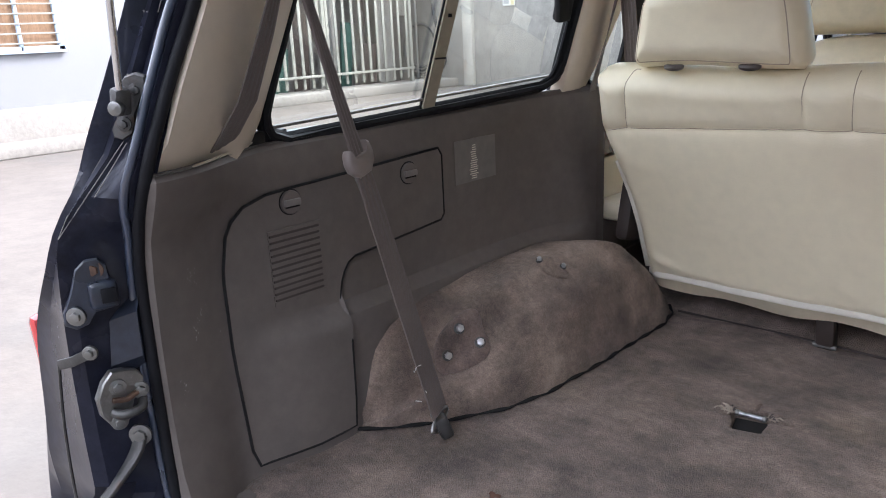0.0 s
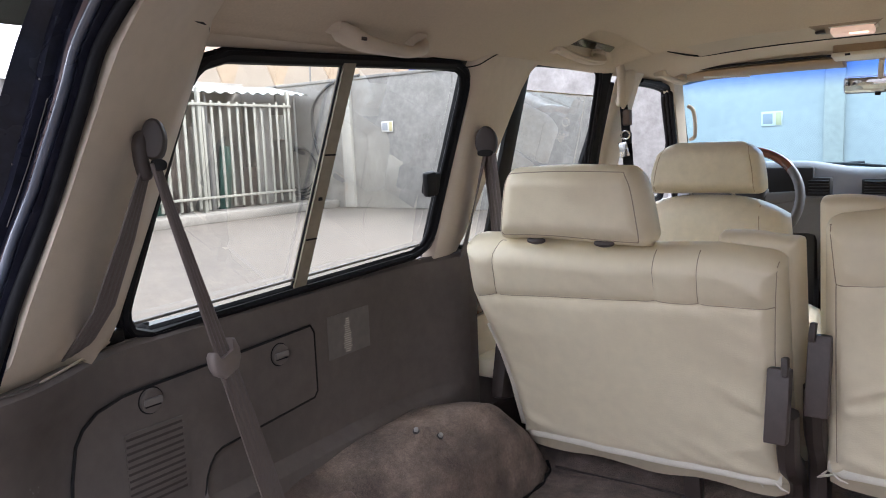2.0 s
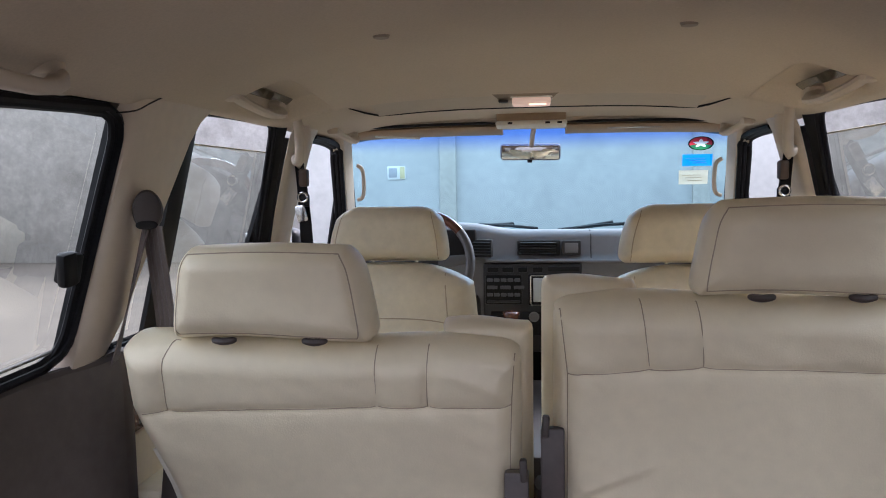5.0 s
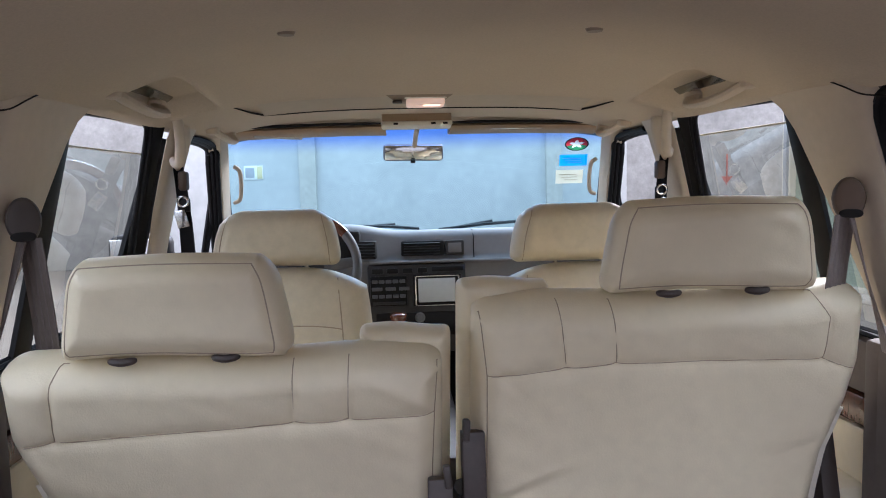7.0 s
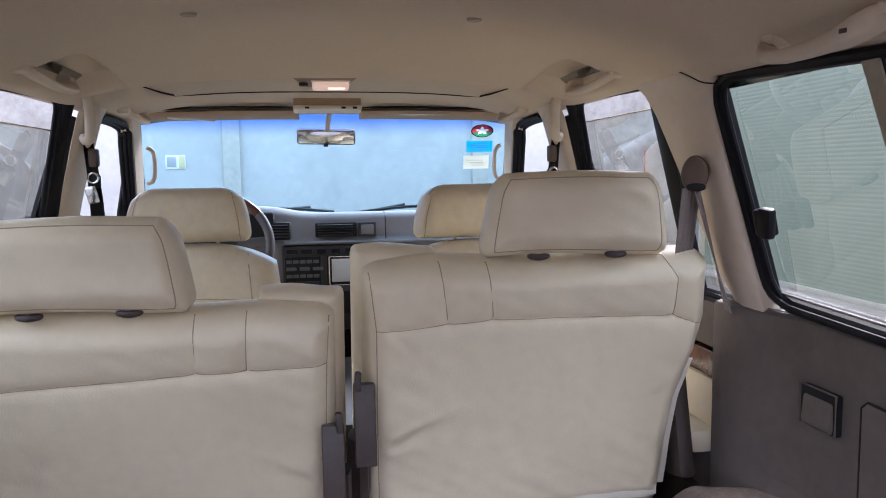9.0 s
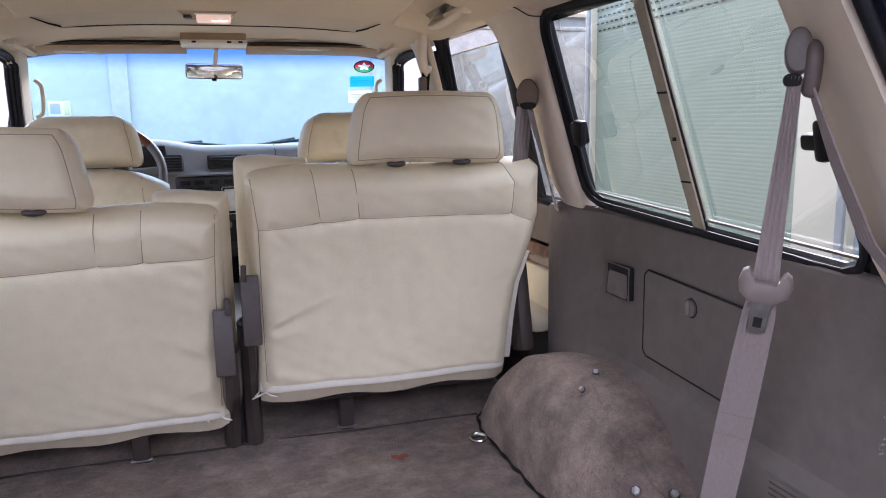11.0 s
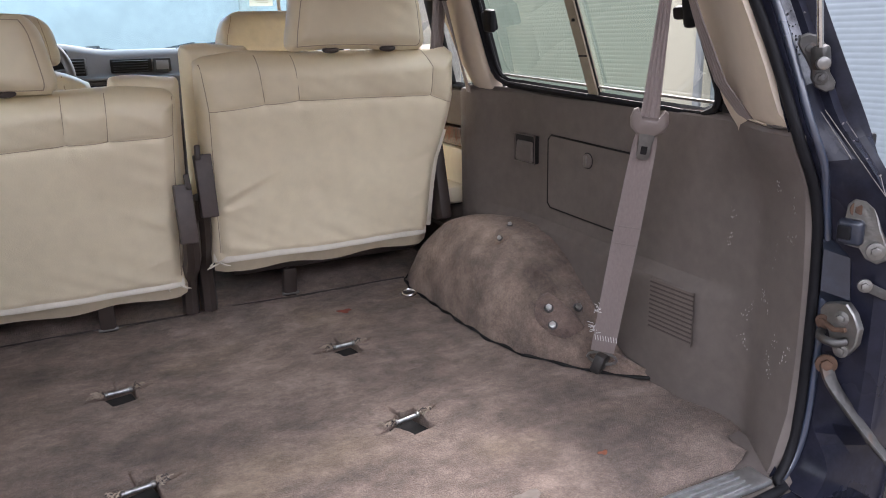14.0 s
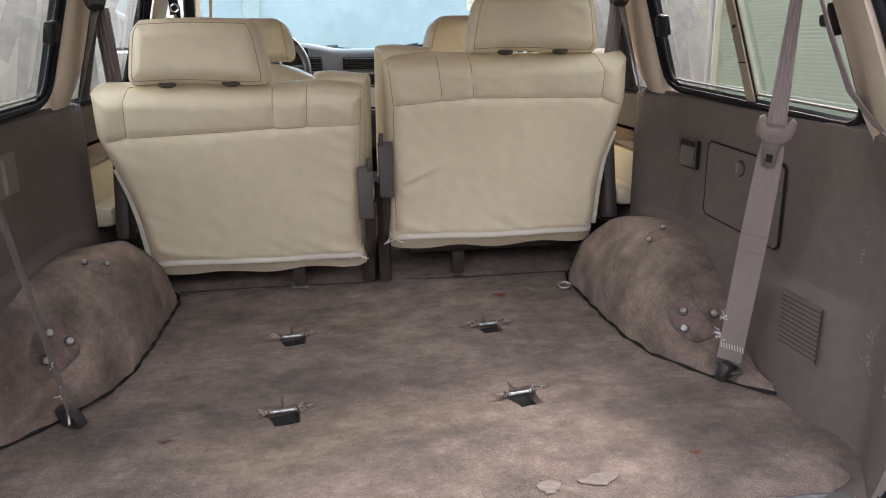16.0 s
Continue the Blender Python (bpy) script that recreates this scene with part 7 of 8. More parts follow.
def screen_items():
    def on(x, z, lift=0.006):
        return Vector((x, windscreen_y(x, z) - lift, z))

    slope = math.degrees(math.atan2(0.52, 0.48))

    badge = thing("round_sticker", tuple(on(0.524, 1.694)), "round red and green sticker with a white star on the windscreen", "sticker")
    p = on(0.524, 1.694)
    tilt = Matrix.Translation(p) @ pose(0, 0, 0, slope, 0, -10)
    turns = np.linspace(0, 2 * math.pi, 41)
    star = [at(a % (0.4 * math.pi), (0, 0.2 * math.pi, 0.4 * math.pi), (0.020, 0.0085, 0.020)) for a in turns]

    def ring(inner, outer, keep):
        """Flat faces between two outlines, where keep holds."""
        bm = bmesh.new()
        for a, b, ia, ib, oa, ob in zip(turns, turns[1:], inner, inner[1:], outer, outer[1:]):
            if keep(math.cos((a + b) / 2)):
                bm.faces.new([bm.verts.new((1.25 * r * math.sin(q), 0, r * math.cos(q))) for q, r in ((a, ia), (a, oa), (b, ob), (b, ib))])
        bm.transform(tilt)
        return bm

    field, edge = [0.0275] * 41, [0.031] * 41
    part("disc", ring(field, edge, lambda c: True), GAP, badge, "dark rim")
    part("red_field", ring(star, field, lambda c: c > -0.35), RED_FILM, badge)
    part("green_field", ring(star, field, lambda c: c <= -0.35), GREEN_FILM, badge)
    part("star", ring([0.0004] * 41, star, lambda c: True), WHITE_FILM, badge, "white star shape")
    for name, z, h, w, mat, label in (("blue_permit", 1.643, 0.040, 0.092, CYAN, "cyan printed permit sticker on the windscreen"), ("paper_permit", 1.588, 0.050, 0.092, PAPER_FILM, "white printed paper permit on the windscreen")):
        permit = thing(name, tuple(on(0.525, z)), label, "sticker")
        t = Matrix.Translation(on(0.525, z)) @ pose(0, 0, 0, slope, 0, -10)
        bm = box((0, 0, 0), (w, 0.001, h * 1.35), 0.0003)
        bm.transform(t)
        part("sheet", bm, mat, permit)
        for n in range(3):
            bm = box((0.006 * (n - 1), -0.0012, (0.24 - 0.26 * n) * h), (w * (0.66 - 0.08 * n), 0.0006, h * 0.07))
            bm.transform(t)
            part("print_line", bm, film("pale_print", (0.45, 0.58, 0.85) if mat is CYAN else (0.62, 0.57, 0.49)), permit)
    for x0, z0, x1, z1 in ((-0.215, 1.421, 0.014, 1.403), (0.09, 1.397, 0.43, 1.428)):
        wiper = thing("wiper", (x0, 3.0, 1.36), "black windscreen wiper resting on the glass", "wiper", "windscreen wipers")
        a, b = Vector((x0, windscreen_y(x0, z0) + 0.02, z0)), Vector((x1, windscreen_y(x1, z1) + 0.02, z1))
        part("blade", tube([a, a.lerp(b, 0.5) + Vector((0, 0.004, 0.004)), b], 0.006, 6), BLACK, wiper)
        part("arm", tube([a.lerp(b, 0.08) + Vector((0, 0.012, -0.004)), a.lerp(b, 0.6) + Vector((0, 0.012, 0.011))], 0.007, 6), BLACK, wiper)


screen_items()


# ---- hardware on the rear opening ----
def opening_hardware(s):
    """Fittings on the jamb; the car leans a little, so they sit higher on one side."""
    lean = 0.011 * s

    def put(bm):
        bm = flipped(bm, s)
        bm.transform(Matrix.Translation((0, 0, lean)))
        return bm

    def bolt(owner, p, r=0.008, mat=STEEL, n=(-0.72, -0.69, 0.0)):
        p, n = Vector(p), Vector(n).normalized()
        b = part("bolt", put(rod(p, p + n * 0.008, r * 0.72, 6, bevel=0.001)), mat, owner, "hexagon bolt")
        part("washer", put(rod(p - n * 0.002, p + n * 0.003, r * 1.25, 18, bevel=0.0008)), mat, b)

    def plate(name, outline, centre, across, owner, material, thick=0.006, label="", puff=0.0):
        """A flat pressed plate from an outline of (along, height) about its centre."""
        c, e = Vector(centre), Vector(across).normalized()
        n = Vector((0, 0, 1)).cross(e)
        n = n if n.y < 0 else -n
        rows = [[c + e * x * f + Vector((0, 0, z * f)) + n * d for x, z in outline] for f, d in ((1.0, -thick), (1.0, 0.6 * thick), (0.95, thick), (0.72, thick + puff), (0.35, thick + puff), (0.03, thick + puff))]
        return part(name, put(loft(rows, wrap=True, caps=True)), material, owner, label, angle=30)

    strut = thing("gas_strut", (s * 0.665, 0.16, 1.34), "tailgate gas strut on a bolted bracket, extended", "gas strut", "gas struts")
    outline = [(0.016, 0.046), (0.004, 0.050), (-0.008, 0.046), (-0.013, 0.036), (-0.010, 0.020), (-0.007, 0.002), (-0.011, -0.008), (-0.010, -0.020), (0.0, -0.027), (0.012, -0.024), (0.017, -0.014), (0.014, -0.002), (0.017, 0.016), (0.020, 0.036)]
    outline = [(x - 0.42 * z, z) for x, z in outline]
    plate("bracket", outline, (0.672, 0.160, 1.362), (0.80, -0.60, 0), strut, STEEL_DARK, 0.004, "grey zinc strut bracket")
    bolt(strut, (0.660, 0.168, 1.392), 0.0070, STEEL_DARK)
    bolt(strut, (0.668, 0.151, 1.354), 0.0070, STEEL_DARK)
    a, b = Vector((0.655, 0.145, 1.377)), Vector((0.531, 0.117, 1.872))
    joint = part("ball_joint", put(box((0.657, 0.146, 1.381), (0.019, 0.021, 0.032), 0.006, turn=(0, -14, 0))), STEEL_DARK, strut, "grey ball socket")
    part("socket_cap", put(rod((0.655, 0.142, 1.374), (0.647, 0.133, 1.374), 0.0085, 18, bevel=0.002)), STEEL, joint, "round worn steel cap")
    part("piston_rod", put(rod(a, a.lerp(b, 0.45), 0.0042, 12)), CHROME, strut, "bright piston rod")
    part("cylinder", put(rod(a.lerp(b, 0.366), b, 0.0090, 16, bevel=0.002)), BLACK, strut, "black strut cylinder")
    part("collar", put(rod(a.lerp(b, 0.355), a.lerp(b, 0.385), 0.0105, 16)), BLACK, strut)

    stop = thing("door_stop", (s * 0.715, 0.14, 1.15), "pressed tailgate stop held by two bolts, one rusty", "door stop", "door stops")
    outline = [(0.004, 0.046), (-0.010, 0.046), (-0.019, 0.036), (-0.020, 0.020), (-0.026, 0.008), (-0.026, -0.012), (-0.018, -0.020), (0.002, -0.022), (0.012, -0.036), (0.026, -0.040), (0.038, -0.032), (0.038, -0.018), (0.026, 0.006), (0.016, 0.036)]
    plate("plate", outline, (0.712, 0.098, 1.150), (0.28, -0.96, 0), stop, STEEL if s > 0 else PAINT_LIT, 0.005, "pressed stop plate")
    bolt(stop, (0.712, 0.103, 1.181), 0.010, RUST)
    bolt(stop, (0.711, 0.073, 1.129), 0.0095)
    block = part("block", put(box((0.703, 0.106, 1.150), (0.018, 0.034, 0.036), 0.007, 3, turn=(0, 0, 14))), PAINT_LIT, stop, "moulded square stop block")
    part("block_inset", put(box((0.692, 0.108, 1.150), (0.005, 0.018, 0.019), 0.002, turn=(0, 0, 14))), RUBBER, block, "square rubber inset")
    wedge = [[(0.706, 0.150, 1.134), (0.722, 0.136, 1.130)], [(0.700, 0.141, 1.117), (0.720, 0.113, 1.108)], [(0.702, 0.140, 1.056), (0.719, 0.105, 1.048)], [(0.715, 0.148, 1.036), (0.728, 0.112, 1.032)]]
    part("stamped_wedge", put(sheet(wedge, 0.004)), PAINT_LIT, stop, "stamped body step", angle=25)

    striker = thing("latch_striker", (s * 0.718, 0.13, 0.96), "worn steel tailgate latch striker plate with bolts", "striker", "strikers")
    outline = [(-0.026, 0.022), (-0.020, 0.032), (-0.004, 0.038), (0.012, 0.040), (0.024, 0.028), (0.034, 0.008), (0.032, -0.016), (0.020, -0.036), (0.008, -0.040), (-0.002, -0.030), (-0.010, -0.006), (-0.024, 0.006)]
    plate("plate", outline, (0.707, 0.110, 1.008), (0.05, -1.0, 0), striker, STEEL, 0.006, "worn grey striker plate")
    part("hook", put(tube(smooth_line([(0.702, 0.130, 0.998), (0.690, 0.124, 0.994), (0.687, 0.110, 0.992), (0.691, 0.098, 0.992), (0.702, 0.092, 0.994)], 4), 0.0062, 10)), STEEL_DARK, striker, "round latch bar")
    part("rib", put(strap([(0.698, 0.124, 1.012), (0.696, 0.108, 1.008), (0.698, 0.092, 1.012)], (0, 0, 1), 0.006, 0.006)), RUST, striker, "rusty pressed rib")
    bolt(striker, (0.702, 0.102, 1.026), 0.0085, STEEL, (-1, -0.25, 0))
    bolt(striker, (0.702, 0.097, 0.979), 0.0085, STEEL, (-1, -0.25, 0))
    bolt(striker, (0.702, 0.129, 1.012), 0.009, RUST if s > 0 else STEEL, (-1, -0.25, 0))
    stay = thing("tailgate_stay", (s * 0.72, 0.12, 0.80), "flat steel stay arm of the lowered tailgate", "stay arm", "stay arms")
    pts = [(0.712, 0.124, 0.945), (0.712, 0.112, 0.920), (0.722, 0.086, 0.885), (0.745, 0.030, 0.82), (0.770, -0.05, 0.75), (0.775, -0.16, 0.68), (0.770, -0.22, 0.65)]
    part("arm", put(strap(smooth_line(pts, 4), (0.55, -0.5, -0.65), 0.020, 0.006)), STEEL_DARK, stay)
    bolt(stay, (0.712, 0.124, 0.945), 0.012, RUST if s > 0 else STEEL)
    lamp = thing("lamp_clip", (s * 0.77, 0.07, 1.04), "small bolt and steel clip above the tail lamp", "clip", "lamp clips")
    part("clip", put(strap([(0.709, 0.081, 1.079), (0.732, 0.066, 1.066), (0.760, 0.058, 1.056)], (0, 0, 1), 0.013, 0.004)), STEEL_DARK, lamp)
    bolt(lamp, (0.709, 0.080, 1.079), 0.0075)
    trim = smooth_line([(0.760, 0.057, 1.056), (0.775, 0.054, 0.98), (0.782, 0.052, 0.90), (0.780, 0.050, 0.80), (0.770, 0.048, 0.72)], 4)
    part("lamp_edge", put(tube(trim, 0.0022, 6)), STEEL_DARK, lamp, "pale lamp edge strip")


opening_hardware(-1)
opening_hardware(1)


def tailgate():
    # out of view; carries the struts and is lengthened to shade the rear floor
    gate = thing("upper_tailgate", (0, 0.1, 1.85), "unseen raised upper tailgate with darkened glass, dark paint", "tailgate")
    rows = []
    frame_u = ((0.64, 0.245, 1.845), (0.69, -0.04, 1.94), (0.68, -0.36, 2.04), (0.62, -0.52, 2.09))
    for u, y, z in frame_u:
        rows.append([(k * u, y, z + 0.02 * (1 - k * k)) for k in np.linspace(-1, 1, 13)])
    outer = sheet([[r[0], r[1], r[2]] for r in rows], 0.03)
    sheet([[r[-3], r[-2], r[-1]] for r in rows], 0.03, bm=outer)
    sheet([r[2:-2] for r in rows[:1]] + [[Vector(a).lerp(Vector(b), 0.35) for a, b in zip(rows[0][2:-2], rows[1][2:-2])]], 0.03, bm=outer)
    sheet([[Vector(a).lerp(Vector(b), 0.7) for a, b in zip(rows[1][2:-2], rows[2][2:-2])], rows[2][2:-2], rows[3][2:-2]], 0.03, bm=outer)
    part("frame", outer, PAINT_OUT, gate)
    part("glass", loft([[Vector(a).lerp(Vector(b), 0.30) for a, b in zip(rows[0][2:-2], rows[1][2:-2])], rows[1][2:-2], [Vector(a).lerp(Vector(b), 0.72) for a, b in zip(rows[1][2:-2], rows[2][2:-2])]]), GLASS_DARK, gate, "tailgate glass, darkened to cut the light below")
    low = thing("lower_tailgate", (0, 0.0, 0.62), "lowered lower tailgate, dark paint", "tailgate")
    part("skin", box((0, -0.26, 0.665), (1.46, 0.52, 0.06), 0.02), PAINT_OUT, low)
    part("lining", box((0, -0.26, 0.70), (1.30, 0.42, 0.012), 0.004), PLASTIC, low)


tailgate()


def side_mirrors():
    for s in (-1, 1):
        m = thing("door_mirror", (s * 0.93, 2.62, 1.30), "dark exterior door mirror", "mirror", "door mirrors")
        part("housing", flipped(box((0.93, 2.62, 1.36), (0.20, 0.10, 0.14), 0.03, 3), s), BLACK, m)
        part("mirror_glass", flipped(box((0.93, 2.567, 1.36), (0.17, 0.004, 0.115), 0.0018), s), MIRROR, m)
        part("arm", flipped(box((0.815, 2.64, 1.31), (0.08, 0.05, 0.05), 0.015), s), BLACK, m)


side_mirrors()


# ---- the yard ----
def slab(name, c, size, material, label, category, bevel=0.02, kind="structure"):
    ob = part(name, box(c, size, bevel), material)
    return tagged(ob, label, category, kind=kind)


def yard():
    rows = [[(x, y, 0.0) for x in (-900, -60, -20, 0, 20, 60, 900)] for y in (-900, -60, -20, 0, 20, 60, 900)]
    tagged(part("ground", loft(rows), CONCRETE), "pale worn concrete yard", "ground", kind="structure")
    # wall ahead, in cement render with piers
    slab("wall_front", (-4.0, 15.1, 1.68), (31.0, 0.22, 3.36), RENDER, "grey cement-rendered boundary wall", "wall")
    slab("wall_facing", (0.0, 14.985, 1.67), (9.4, 0.03, 3.30), RENDER_WHITE, "pale whitewashed stretch of the boundary wall", "wall", 0.004)
    slab("wall_coping", (-4.0, 15.1, 3.40), (31.1, 0.30, 0.08), RENDER, "dark wall coping", "wall")
    for x in (-13.3, -8.6, -1.70, 3.2):
        slab("wall_pier", (x, 14.96, 1.66), (0.33, 0.16, 3.30), RENDER_PALE, "pale cement pier with rusty stains", "pier")
    # notices
    for x in (-11.95, -2.75):
        up = 0.28 if x < -8 else 0.0
        sign = thing("wall_notice", (x, 14.98, 1.64), "small white printed notice with a yellow side on the wall", "notice", "wall notices")
        part("board", box((x, 14.96, 1.82 + up), (0.37, 0.02, 0.27), 0.003), PAPER, sign)
        part("picture", box((x - 0.07, 14.947, 1.82 + up), (0.17, 0.008, 0.19), 0.002), PRINT, sign, "grey printed square")
        part("yellow_side", box((x + 0.12, 14.947, 1.82 + up), (0.10, 0.008, 0.24), 0.002), YELLOW, sign)
    # building beyond the wall, cream with painted shapes
    tall = thing("cream_building", (-14.0, 20.0, 0), "cream painted building with grey tower shapes behind the wall", "building")
    part("wall", box((-19.0, 20.0, 3.3), (18.0, 0.4, 6.6), 0.02), CREAM_WALL, tall)
    for x, w, h in ((-22.3, 2.5, 1.35), (-19.5, 2.5, 1.1), (-25.0, 2.2, 1.4), (-16.2, 1.8, 0.8)):
        shape = loft([[(x - w * k, 19.79, 3.9 + h * z), (x + w * k, 19.79, 3.9 + h * z), (x + w * k, 19.75, 3.9 + h * z), (x - w * k, 19.75, 3.9 + h * z)] for k, z in ((0.5, -0.4), (0.5, 0.0), (0.34, 0.6), (0.2, 1.0))], wrap=True, caps=True)
        p = part("painted_tower", shape, MURAL, tall)
        part("orange_cap", box((x, 19.77, 3.9 + h + 0.12), (w * 0.16, 0.03, 0.26), 0.01), ORANGE, p)
    hoard = thing("blue_hoarding", (-9.0, 16.6, 0), "deep blue sheet hoarding behind the wall", "hoarding")
    part("sheet", box((-9.2, 16.6, 3.9), (6.4, 0.08, 2.2), 0.01), BLUE, hoard)
    for x in (-12.0, -9.0, -6.4):
        part("post", box((x, 16.7, 1.9), (0.08, 0.08, 3.8), 0.01), RENDER, hoard)
    white = thing("white_building", (-17.0, 1.0, 0), "white plastered building with a barred window and a grey plinth step", "building")
    part("wall", box((-13.6, -0.6, 2.1), (3.6, 12.0, 4.2), 0.02), WHITE_WALL, white)
    part("plinth", box((-11.70, -0.6, 0.32), (0.36, 12.1, 0.64), 0.03), KERB, white)
    part("step", box((-11.45, -0.6, 0.10), (0.5, 12.2, 0.20), 0.03), KERB, white)
    win = part("window", box((-11.80, 3.35, 2.07), (0.06, 1.60, 1.26), 0.01), CURTAIN, white, "brown-curtained window")
    for y, z, sy, sz in ((3.35, 1.44, 1.76, 0.10), (3.35, 2.70, 1.76, 0.10), (2.53, 2.07, 0.10, 1.3), (4.17, 2.07, 0.10, 1.3), (3.62, 2.07, 0.05, 1.3), (3.0, 2.07, 0.05, 1.3)):
        part("frame_bar", box((-11.755, y, z), (0.08, sy, sz), 0.01), FRAME_BLUE, win)
    for k in range(9):
        part("grille_bar", box((-11.70, 3.35, 1.53 + 0.135 * k), (0.018, 1.62, 0.022), 0.004), WHITE_PAINT, win)
    # kerb and white fence, with what stands behind it
    slab("kerb_step", (-14.3, 11.6, 0.10), (1.1, 6.8, 0.22), KERB, "rough concrete kerb below the fence", "kerb", 0.04)
    fence = thing("slat_fence", (-14.3, 11.6, 0.2), "white painted upright slat fence on a kerb", "fence")
    rnd = random.Random(8)
    y, k = 8.3, 0
    post = box((0, 0, 1.25), (0.03, 0.075, 2.5), 0.006)
    slat = part("slat", post, WHITE_PAINT, fence)
    slat.location = Vector((-14.3, y, 0.28)) - Vector((-14.3, 11.6, 0.2))
    slat.data.transform(Matrix.Translation(ORIGIN[fence.name]))
    while y < 13.6:
        y += 0.255
        o = slat.copy()
        scene.collection.objects.link(o)
        o.parent = fence
        o.location = Vector((rnd.uniform(-0.02, 0.02), y - 11.6, 0.08 + rnd.uniform(-0.02, 0.04)))
    for z in (0.55, 2.72):
        part("rail", box((-14.26, 11.05, z), (0.04, 5.6, 0.06), 0.006), WHITE_PAINT, fence)
    for yy in (8.3, 11.0, 13.8):
        part("post", box((-14.32, yy, 1.65), (0.09, 0.09, 2.9), 0.008), WHITE_PAINT, fence)
    slab("wall_left", (-17.6, 11.0, 1.8), (0.25, 8.2, 3.6), RENDER, "grey wall behind the fence", "wall")
    shed = thing("lean_to_roof", (-15.6, 11.5, 3.0), "pale corrugated zinc lean-to roof behind the fence", "roof")
    rows = []
    for i in range(90):
        yy = 8.2 + 6.6 * i / 89
        w = 0.03 * math.sin(i * 1.4)
        rows.append([(-14.45, yy, 2.98 + w + 0.012 * (yy - 8.2)), (-15.8, yy, 3.20 + w + 0.02 * (yy - 8.2)), (-17.5, yy, 3.42 + w)])
    part("sheet", sheet(rows, 0.006), ZINC, shed)
    for yy in (8.6, 11.5, 14.4):
        part("pole", rod((-14.7, yy, 0.0), (-14.7, yy, 3.0), 0.04), STEEL, shed)
    tarp = thing("covered_heap", (-15.4, 9.6, 0), "heap under a dark green tarpaulin behind the fence", "tarpaulin")
    bm = bmesh.new()
    bmesh.ops.create_icosphere(bm, subdivisions=4, radius=1.0)
    for v in bm.verts:
        v.co *= 1 + 0.22 * noise.noise(v.co * 2.2)
        v.co = Vector((v.co.x * 0.7, v.co.y * 0.9, max(0, v.co.z) * 1.7))
    bm.transform(Matrix.Translation((-15.4, 9.4, 0.0)))
    part("cover", bm, TARP, tarp)
    for k in range(6):
        y = 10.4 + 0.7 * k
        junk = thing("stored_board", (-15.3, y, 0), "dark upright board stored behind the fence", "board", "stored boards")
        part("plank", box((-15.3 - 0.1 * (k % 2), y, 0.6 + 0.28 * ((k * 7) % 4)), (0.08, 0.34 + 0.1 * (k % 3), 1.2 + 0.56 * ((k * 7) % 4)), 0.01, turn=(3 * (k % 3 - 1), 4, 0)), (TARP, PLASTIC_DARK, RENDER)[k % 3], junk)
    meter = thing("meter_box", (-14.9, 14.8, 1.3), "pale grey meter box with a cable on the wall", "meter box")
    part("case", box((-15.95, 14.86, 2.25), (0.55, 0.22, 0.70), 0.03), RENDER_PALE, meter)
    part("conduit", rod((-15.95, 14.92, 0.1), (-15.95, 14.92, 3.4), 0.03), CABLE, meter)
    # coiled cable hanging on the wall
    coil = thing("cable_coil", (-12.9, 14.85, 0.5), "dark cable coiled and hung on the wall", "cable")
    for k in range(4):
        r = 0.56 + 0.035 * k
        part("turn", tube([(-15.02 + 0.03 * k + r * math.cos(a), 14.86 - 0.03 * k, 1.08 - 0.05 * k + r * 1.05 * math.sin(a)) for a in np.linspace(0, 2 * math.pi, 37)[:-1]], 0.024, 6, closed=True), CABLE, coil)
    part("lead", tube(smooth_line([(-15.3, 14.85, 0.35), (-14.7, 14.85, 0.25), (-14.09, 14.85, 0.60), (-14.3, 14.88, 1.3), (-14.53, 14.9, 2.07), (-14.5, 14.92, 2.7), (-14.16, 14.92, 3.1), (-13.6, 14.95, 3.38), (-12.8, 14.96, 3.46)], 6), 0.040, 6), CABLE, coil)
    lampost = thing("wall_lamp", (-15.0, 15.1, 3.4), "small floodlight on a thin pole above the wall", "lamp")
    part("pole", rod((-14.7, 15.1, 3.36), (-14.7, 15.1, 4.2), 0.03), STEEL, lampost)
    part("head", box((-14.75, 15.0, 4.22), (0.34, 0.14, 0.18), 0.02), PAPER, lampost)

    # row of shops beside the car, with roller shutters
    shop = thing("shop_building", (5.9, 2.0, 0), "cream shop front with roller shutters", "building")
    for y, w in ((10.52, 0.22), (5.62, 0.72), (-1.4, 0.7), (-7.4, 0.7)):
        part("post", box((5.76, y, 2.2), (0.30, w, 4.4), 0.02), POST, shop)
        part("post_edge", box((5.60, y - w / 2 + 0.07, 2.2), (0.06, 0.09, 4.4), 0.01), WHITE_WALL, shop)
    part("upper_wall", box((6.0, 1.5, 4.65), (0.6, 18.3, 0.7), 0.02), POST, shop)
    part("back_wall", box((8.0, 1.5, 2.4), (3.4, 18.2, 4.8), 0.02), WHITE_WALL, shop)
    part("ledge", box((5.62, 1.5, 0.03), (0.3, 18.2, 0.07), 0.02), KERB, shop)
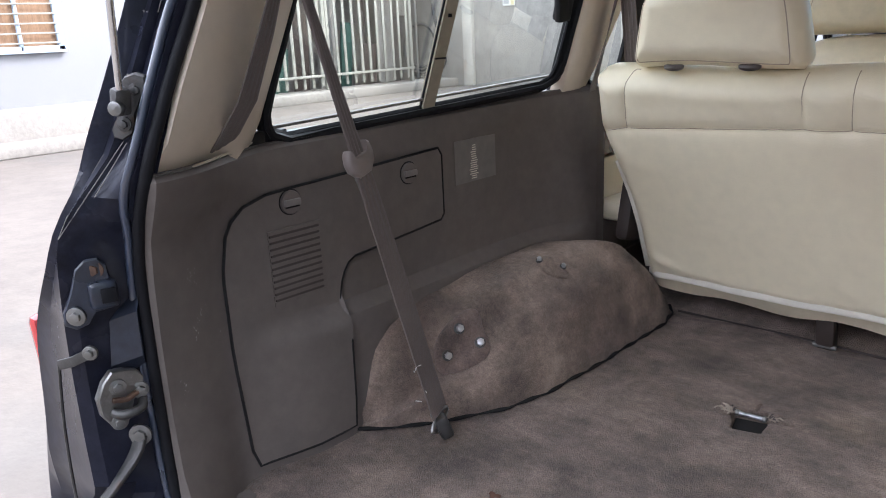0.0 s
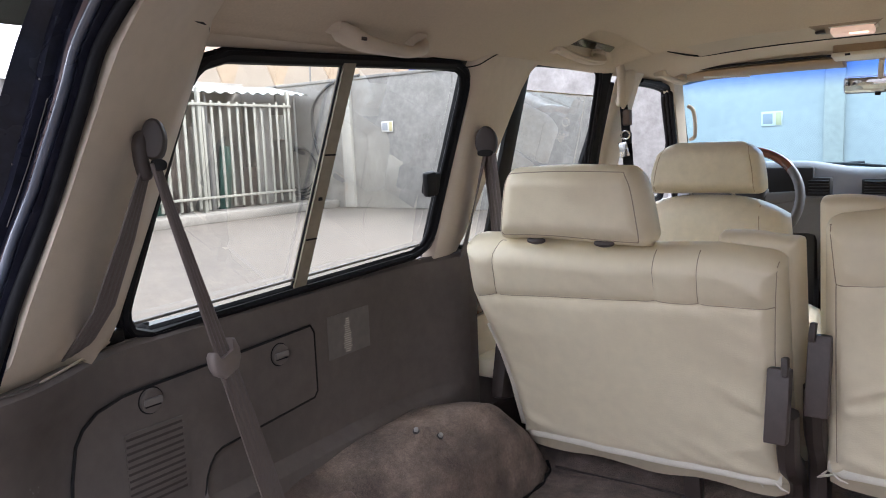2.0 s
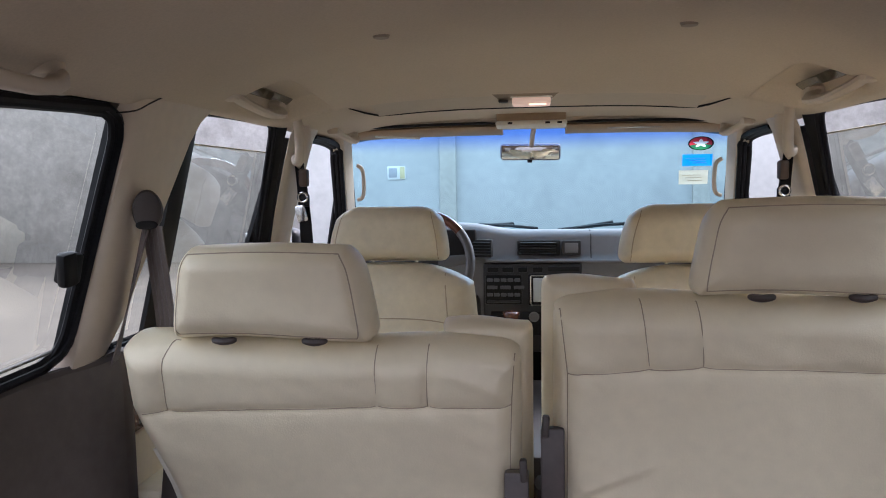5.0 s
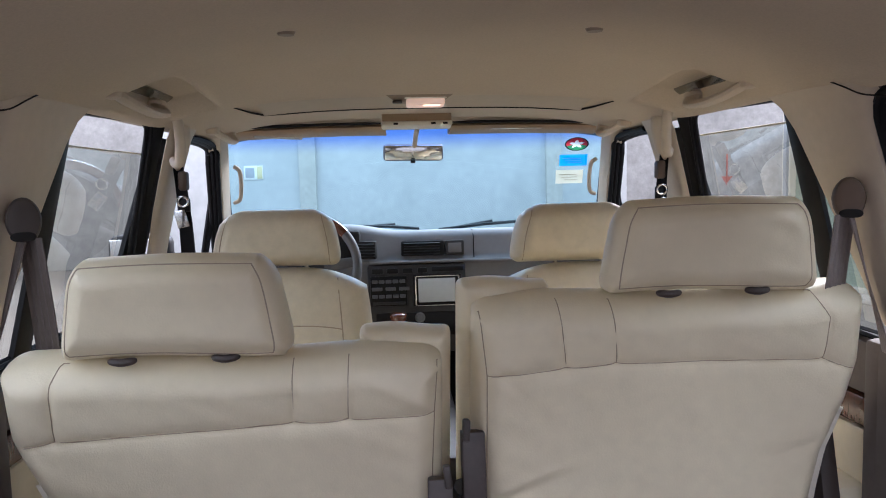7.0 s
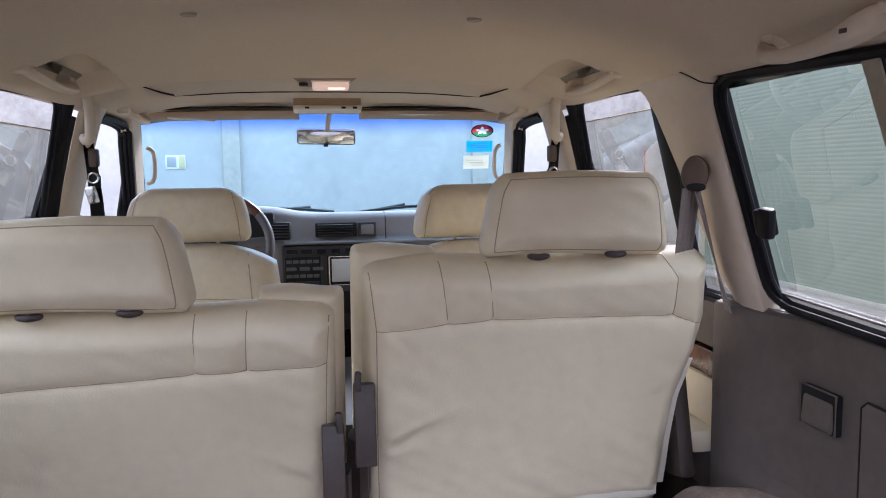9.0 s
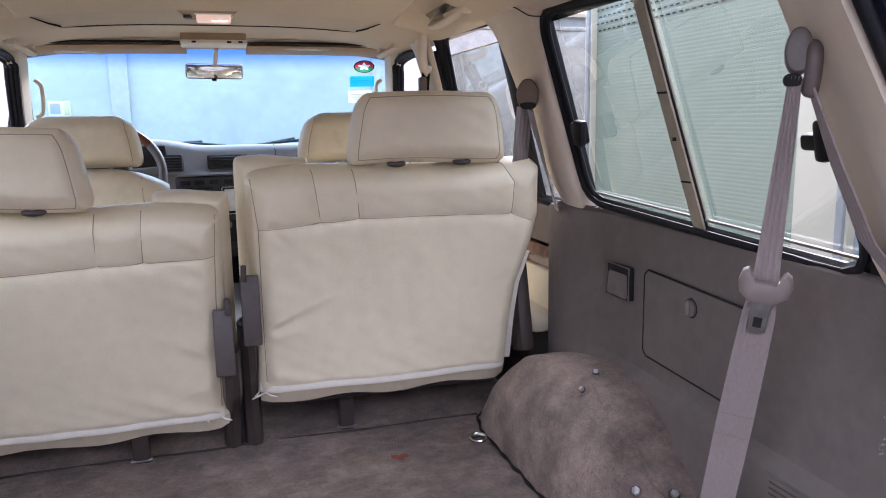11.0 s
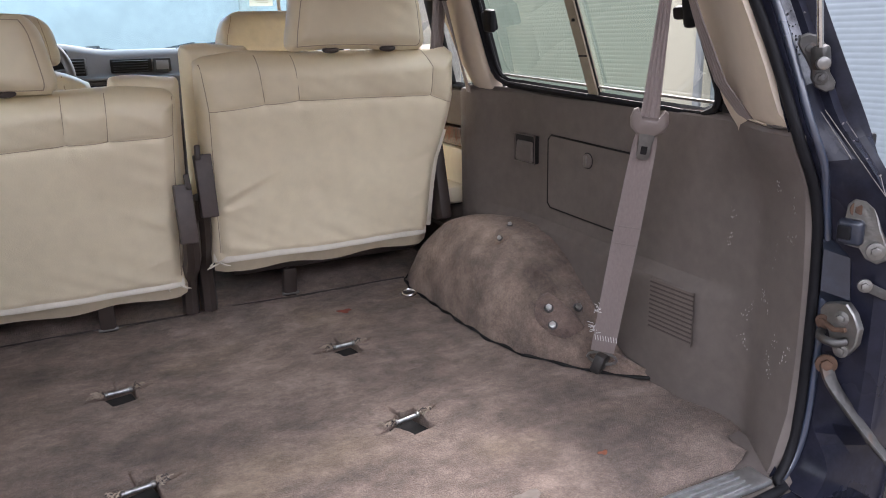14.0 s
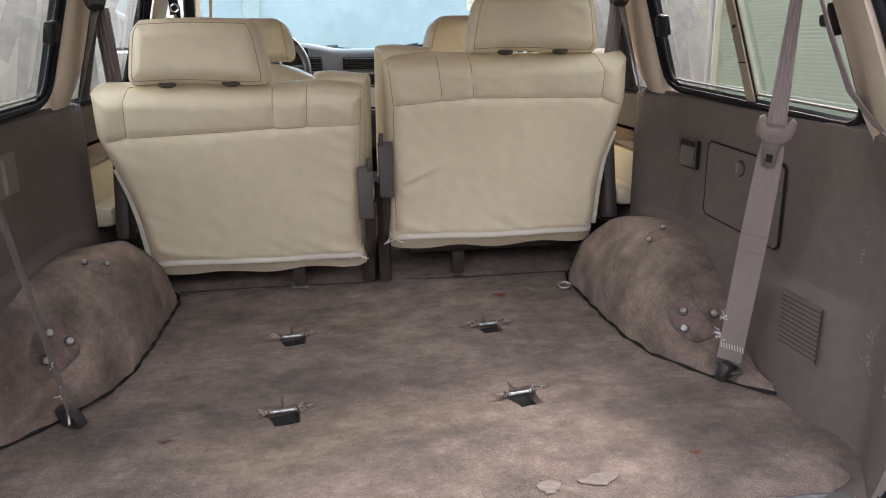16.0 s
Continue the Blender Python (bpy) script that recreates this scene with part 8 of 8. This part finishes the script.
    for y0, y1, mat, label in ((5.98, 10.41, SHUTTER_GREEN, "pale green"), (-1.05, 5.26, SHUTTER_BLUE, "grey-blue"), (-7.05, -1.75, SHUTTER_BLUE, "grey-blue")):
        sh = thing("roller_shutter", (5.72, (y0 + y1) / 2, 0.06), "closed " + label + " ribbed steel roller shutter", "shutter", "roller shutters")
        prof = []
        for k in range(86):
            z = 0.06 + 0.050 * k
            prof += [(5.7066, z), (5.7054, z + 0.008), (5.7046, z + 0.022), (5.7048, z + 0.036), (5.7055, z + 0.046)]
        bm = loft([[(x, y0, z) for x, z in prof], [(x, (y0 + y1) / 2, z) for x, z in prof], [(x, y1, z) for x, z in prof]])
        part("ribbed_curtain", bm, mat, sh, angle=70)
        part("bottom_bar", box((5.70, (y0 + y1) / 2, 0.09), (0.06, y1 - y0, 0.08), 0.01), WHITE_PAINT, sh)
        if mat is SHUTTER_GREEN:
            holes = None
            for r in range(4):
                for c in range(31):
                    holes = box((5.694, y0 + 0.12 + 0.14 * c + 0.07 * (r % 2), 2.80 + 0.100 * r), (0.006, 0.07, 0.020), bm=holes)
            part("vent_slots", holes, GAP, sh, "rows of dark vent slots", kind="stuff")
    far = thing("distant_house", (14.0, 34.0, 0), "pale house with a tiled roof beyond the wall", "house")
    part("wall", box((15.0, 34.0, 3.0), (9.0, 6.0, 6.0), 0.05), WHITE_WALL, far)
    part("roof", sheet([[(10.2, 30.6, 6.0), (19.8, 30.6, 6.0)], [(10.2, 34.0, 7.6), (19.8, 34.0, 7.6)], [(10.2, 37.4, 6.0), (19.8, 37.4, 6.0)]], 0.15), MURAL, far)
    # added out of view: throws light in through the open rear
    slab("bounce_wall_rear", (-2.0, -8.5, 2.5), (26.0, 0.25, 5.0), WHITE_WALL, "unseen pale wall added behind the car to bounce light", "wall")
    arrow = thing("red_arrow_mark", (6.1, 14.9, 1.2), "red painted arrow mark on the wall", "painted mark")
    part("shaft", box((6.8, 14.985, 1.70), (0.028, 0.01, 0.55), 0.003), FADED_RED, arrow)
    part("head", loft([[(6.68, 14.982, 1.52), (6.8, 14.982, 1.34)], [(6.92, 14.982, 1.52), (6.8, 14.982, 1.38)]]), FADED_RED, arrow)


yard()
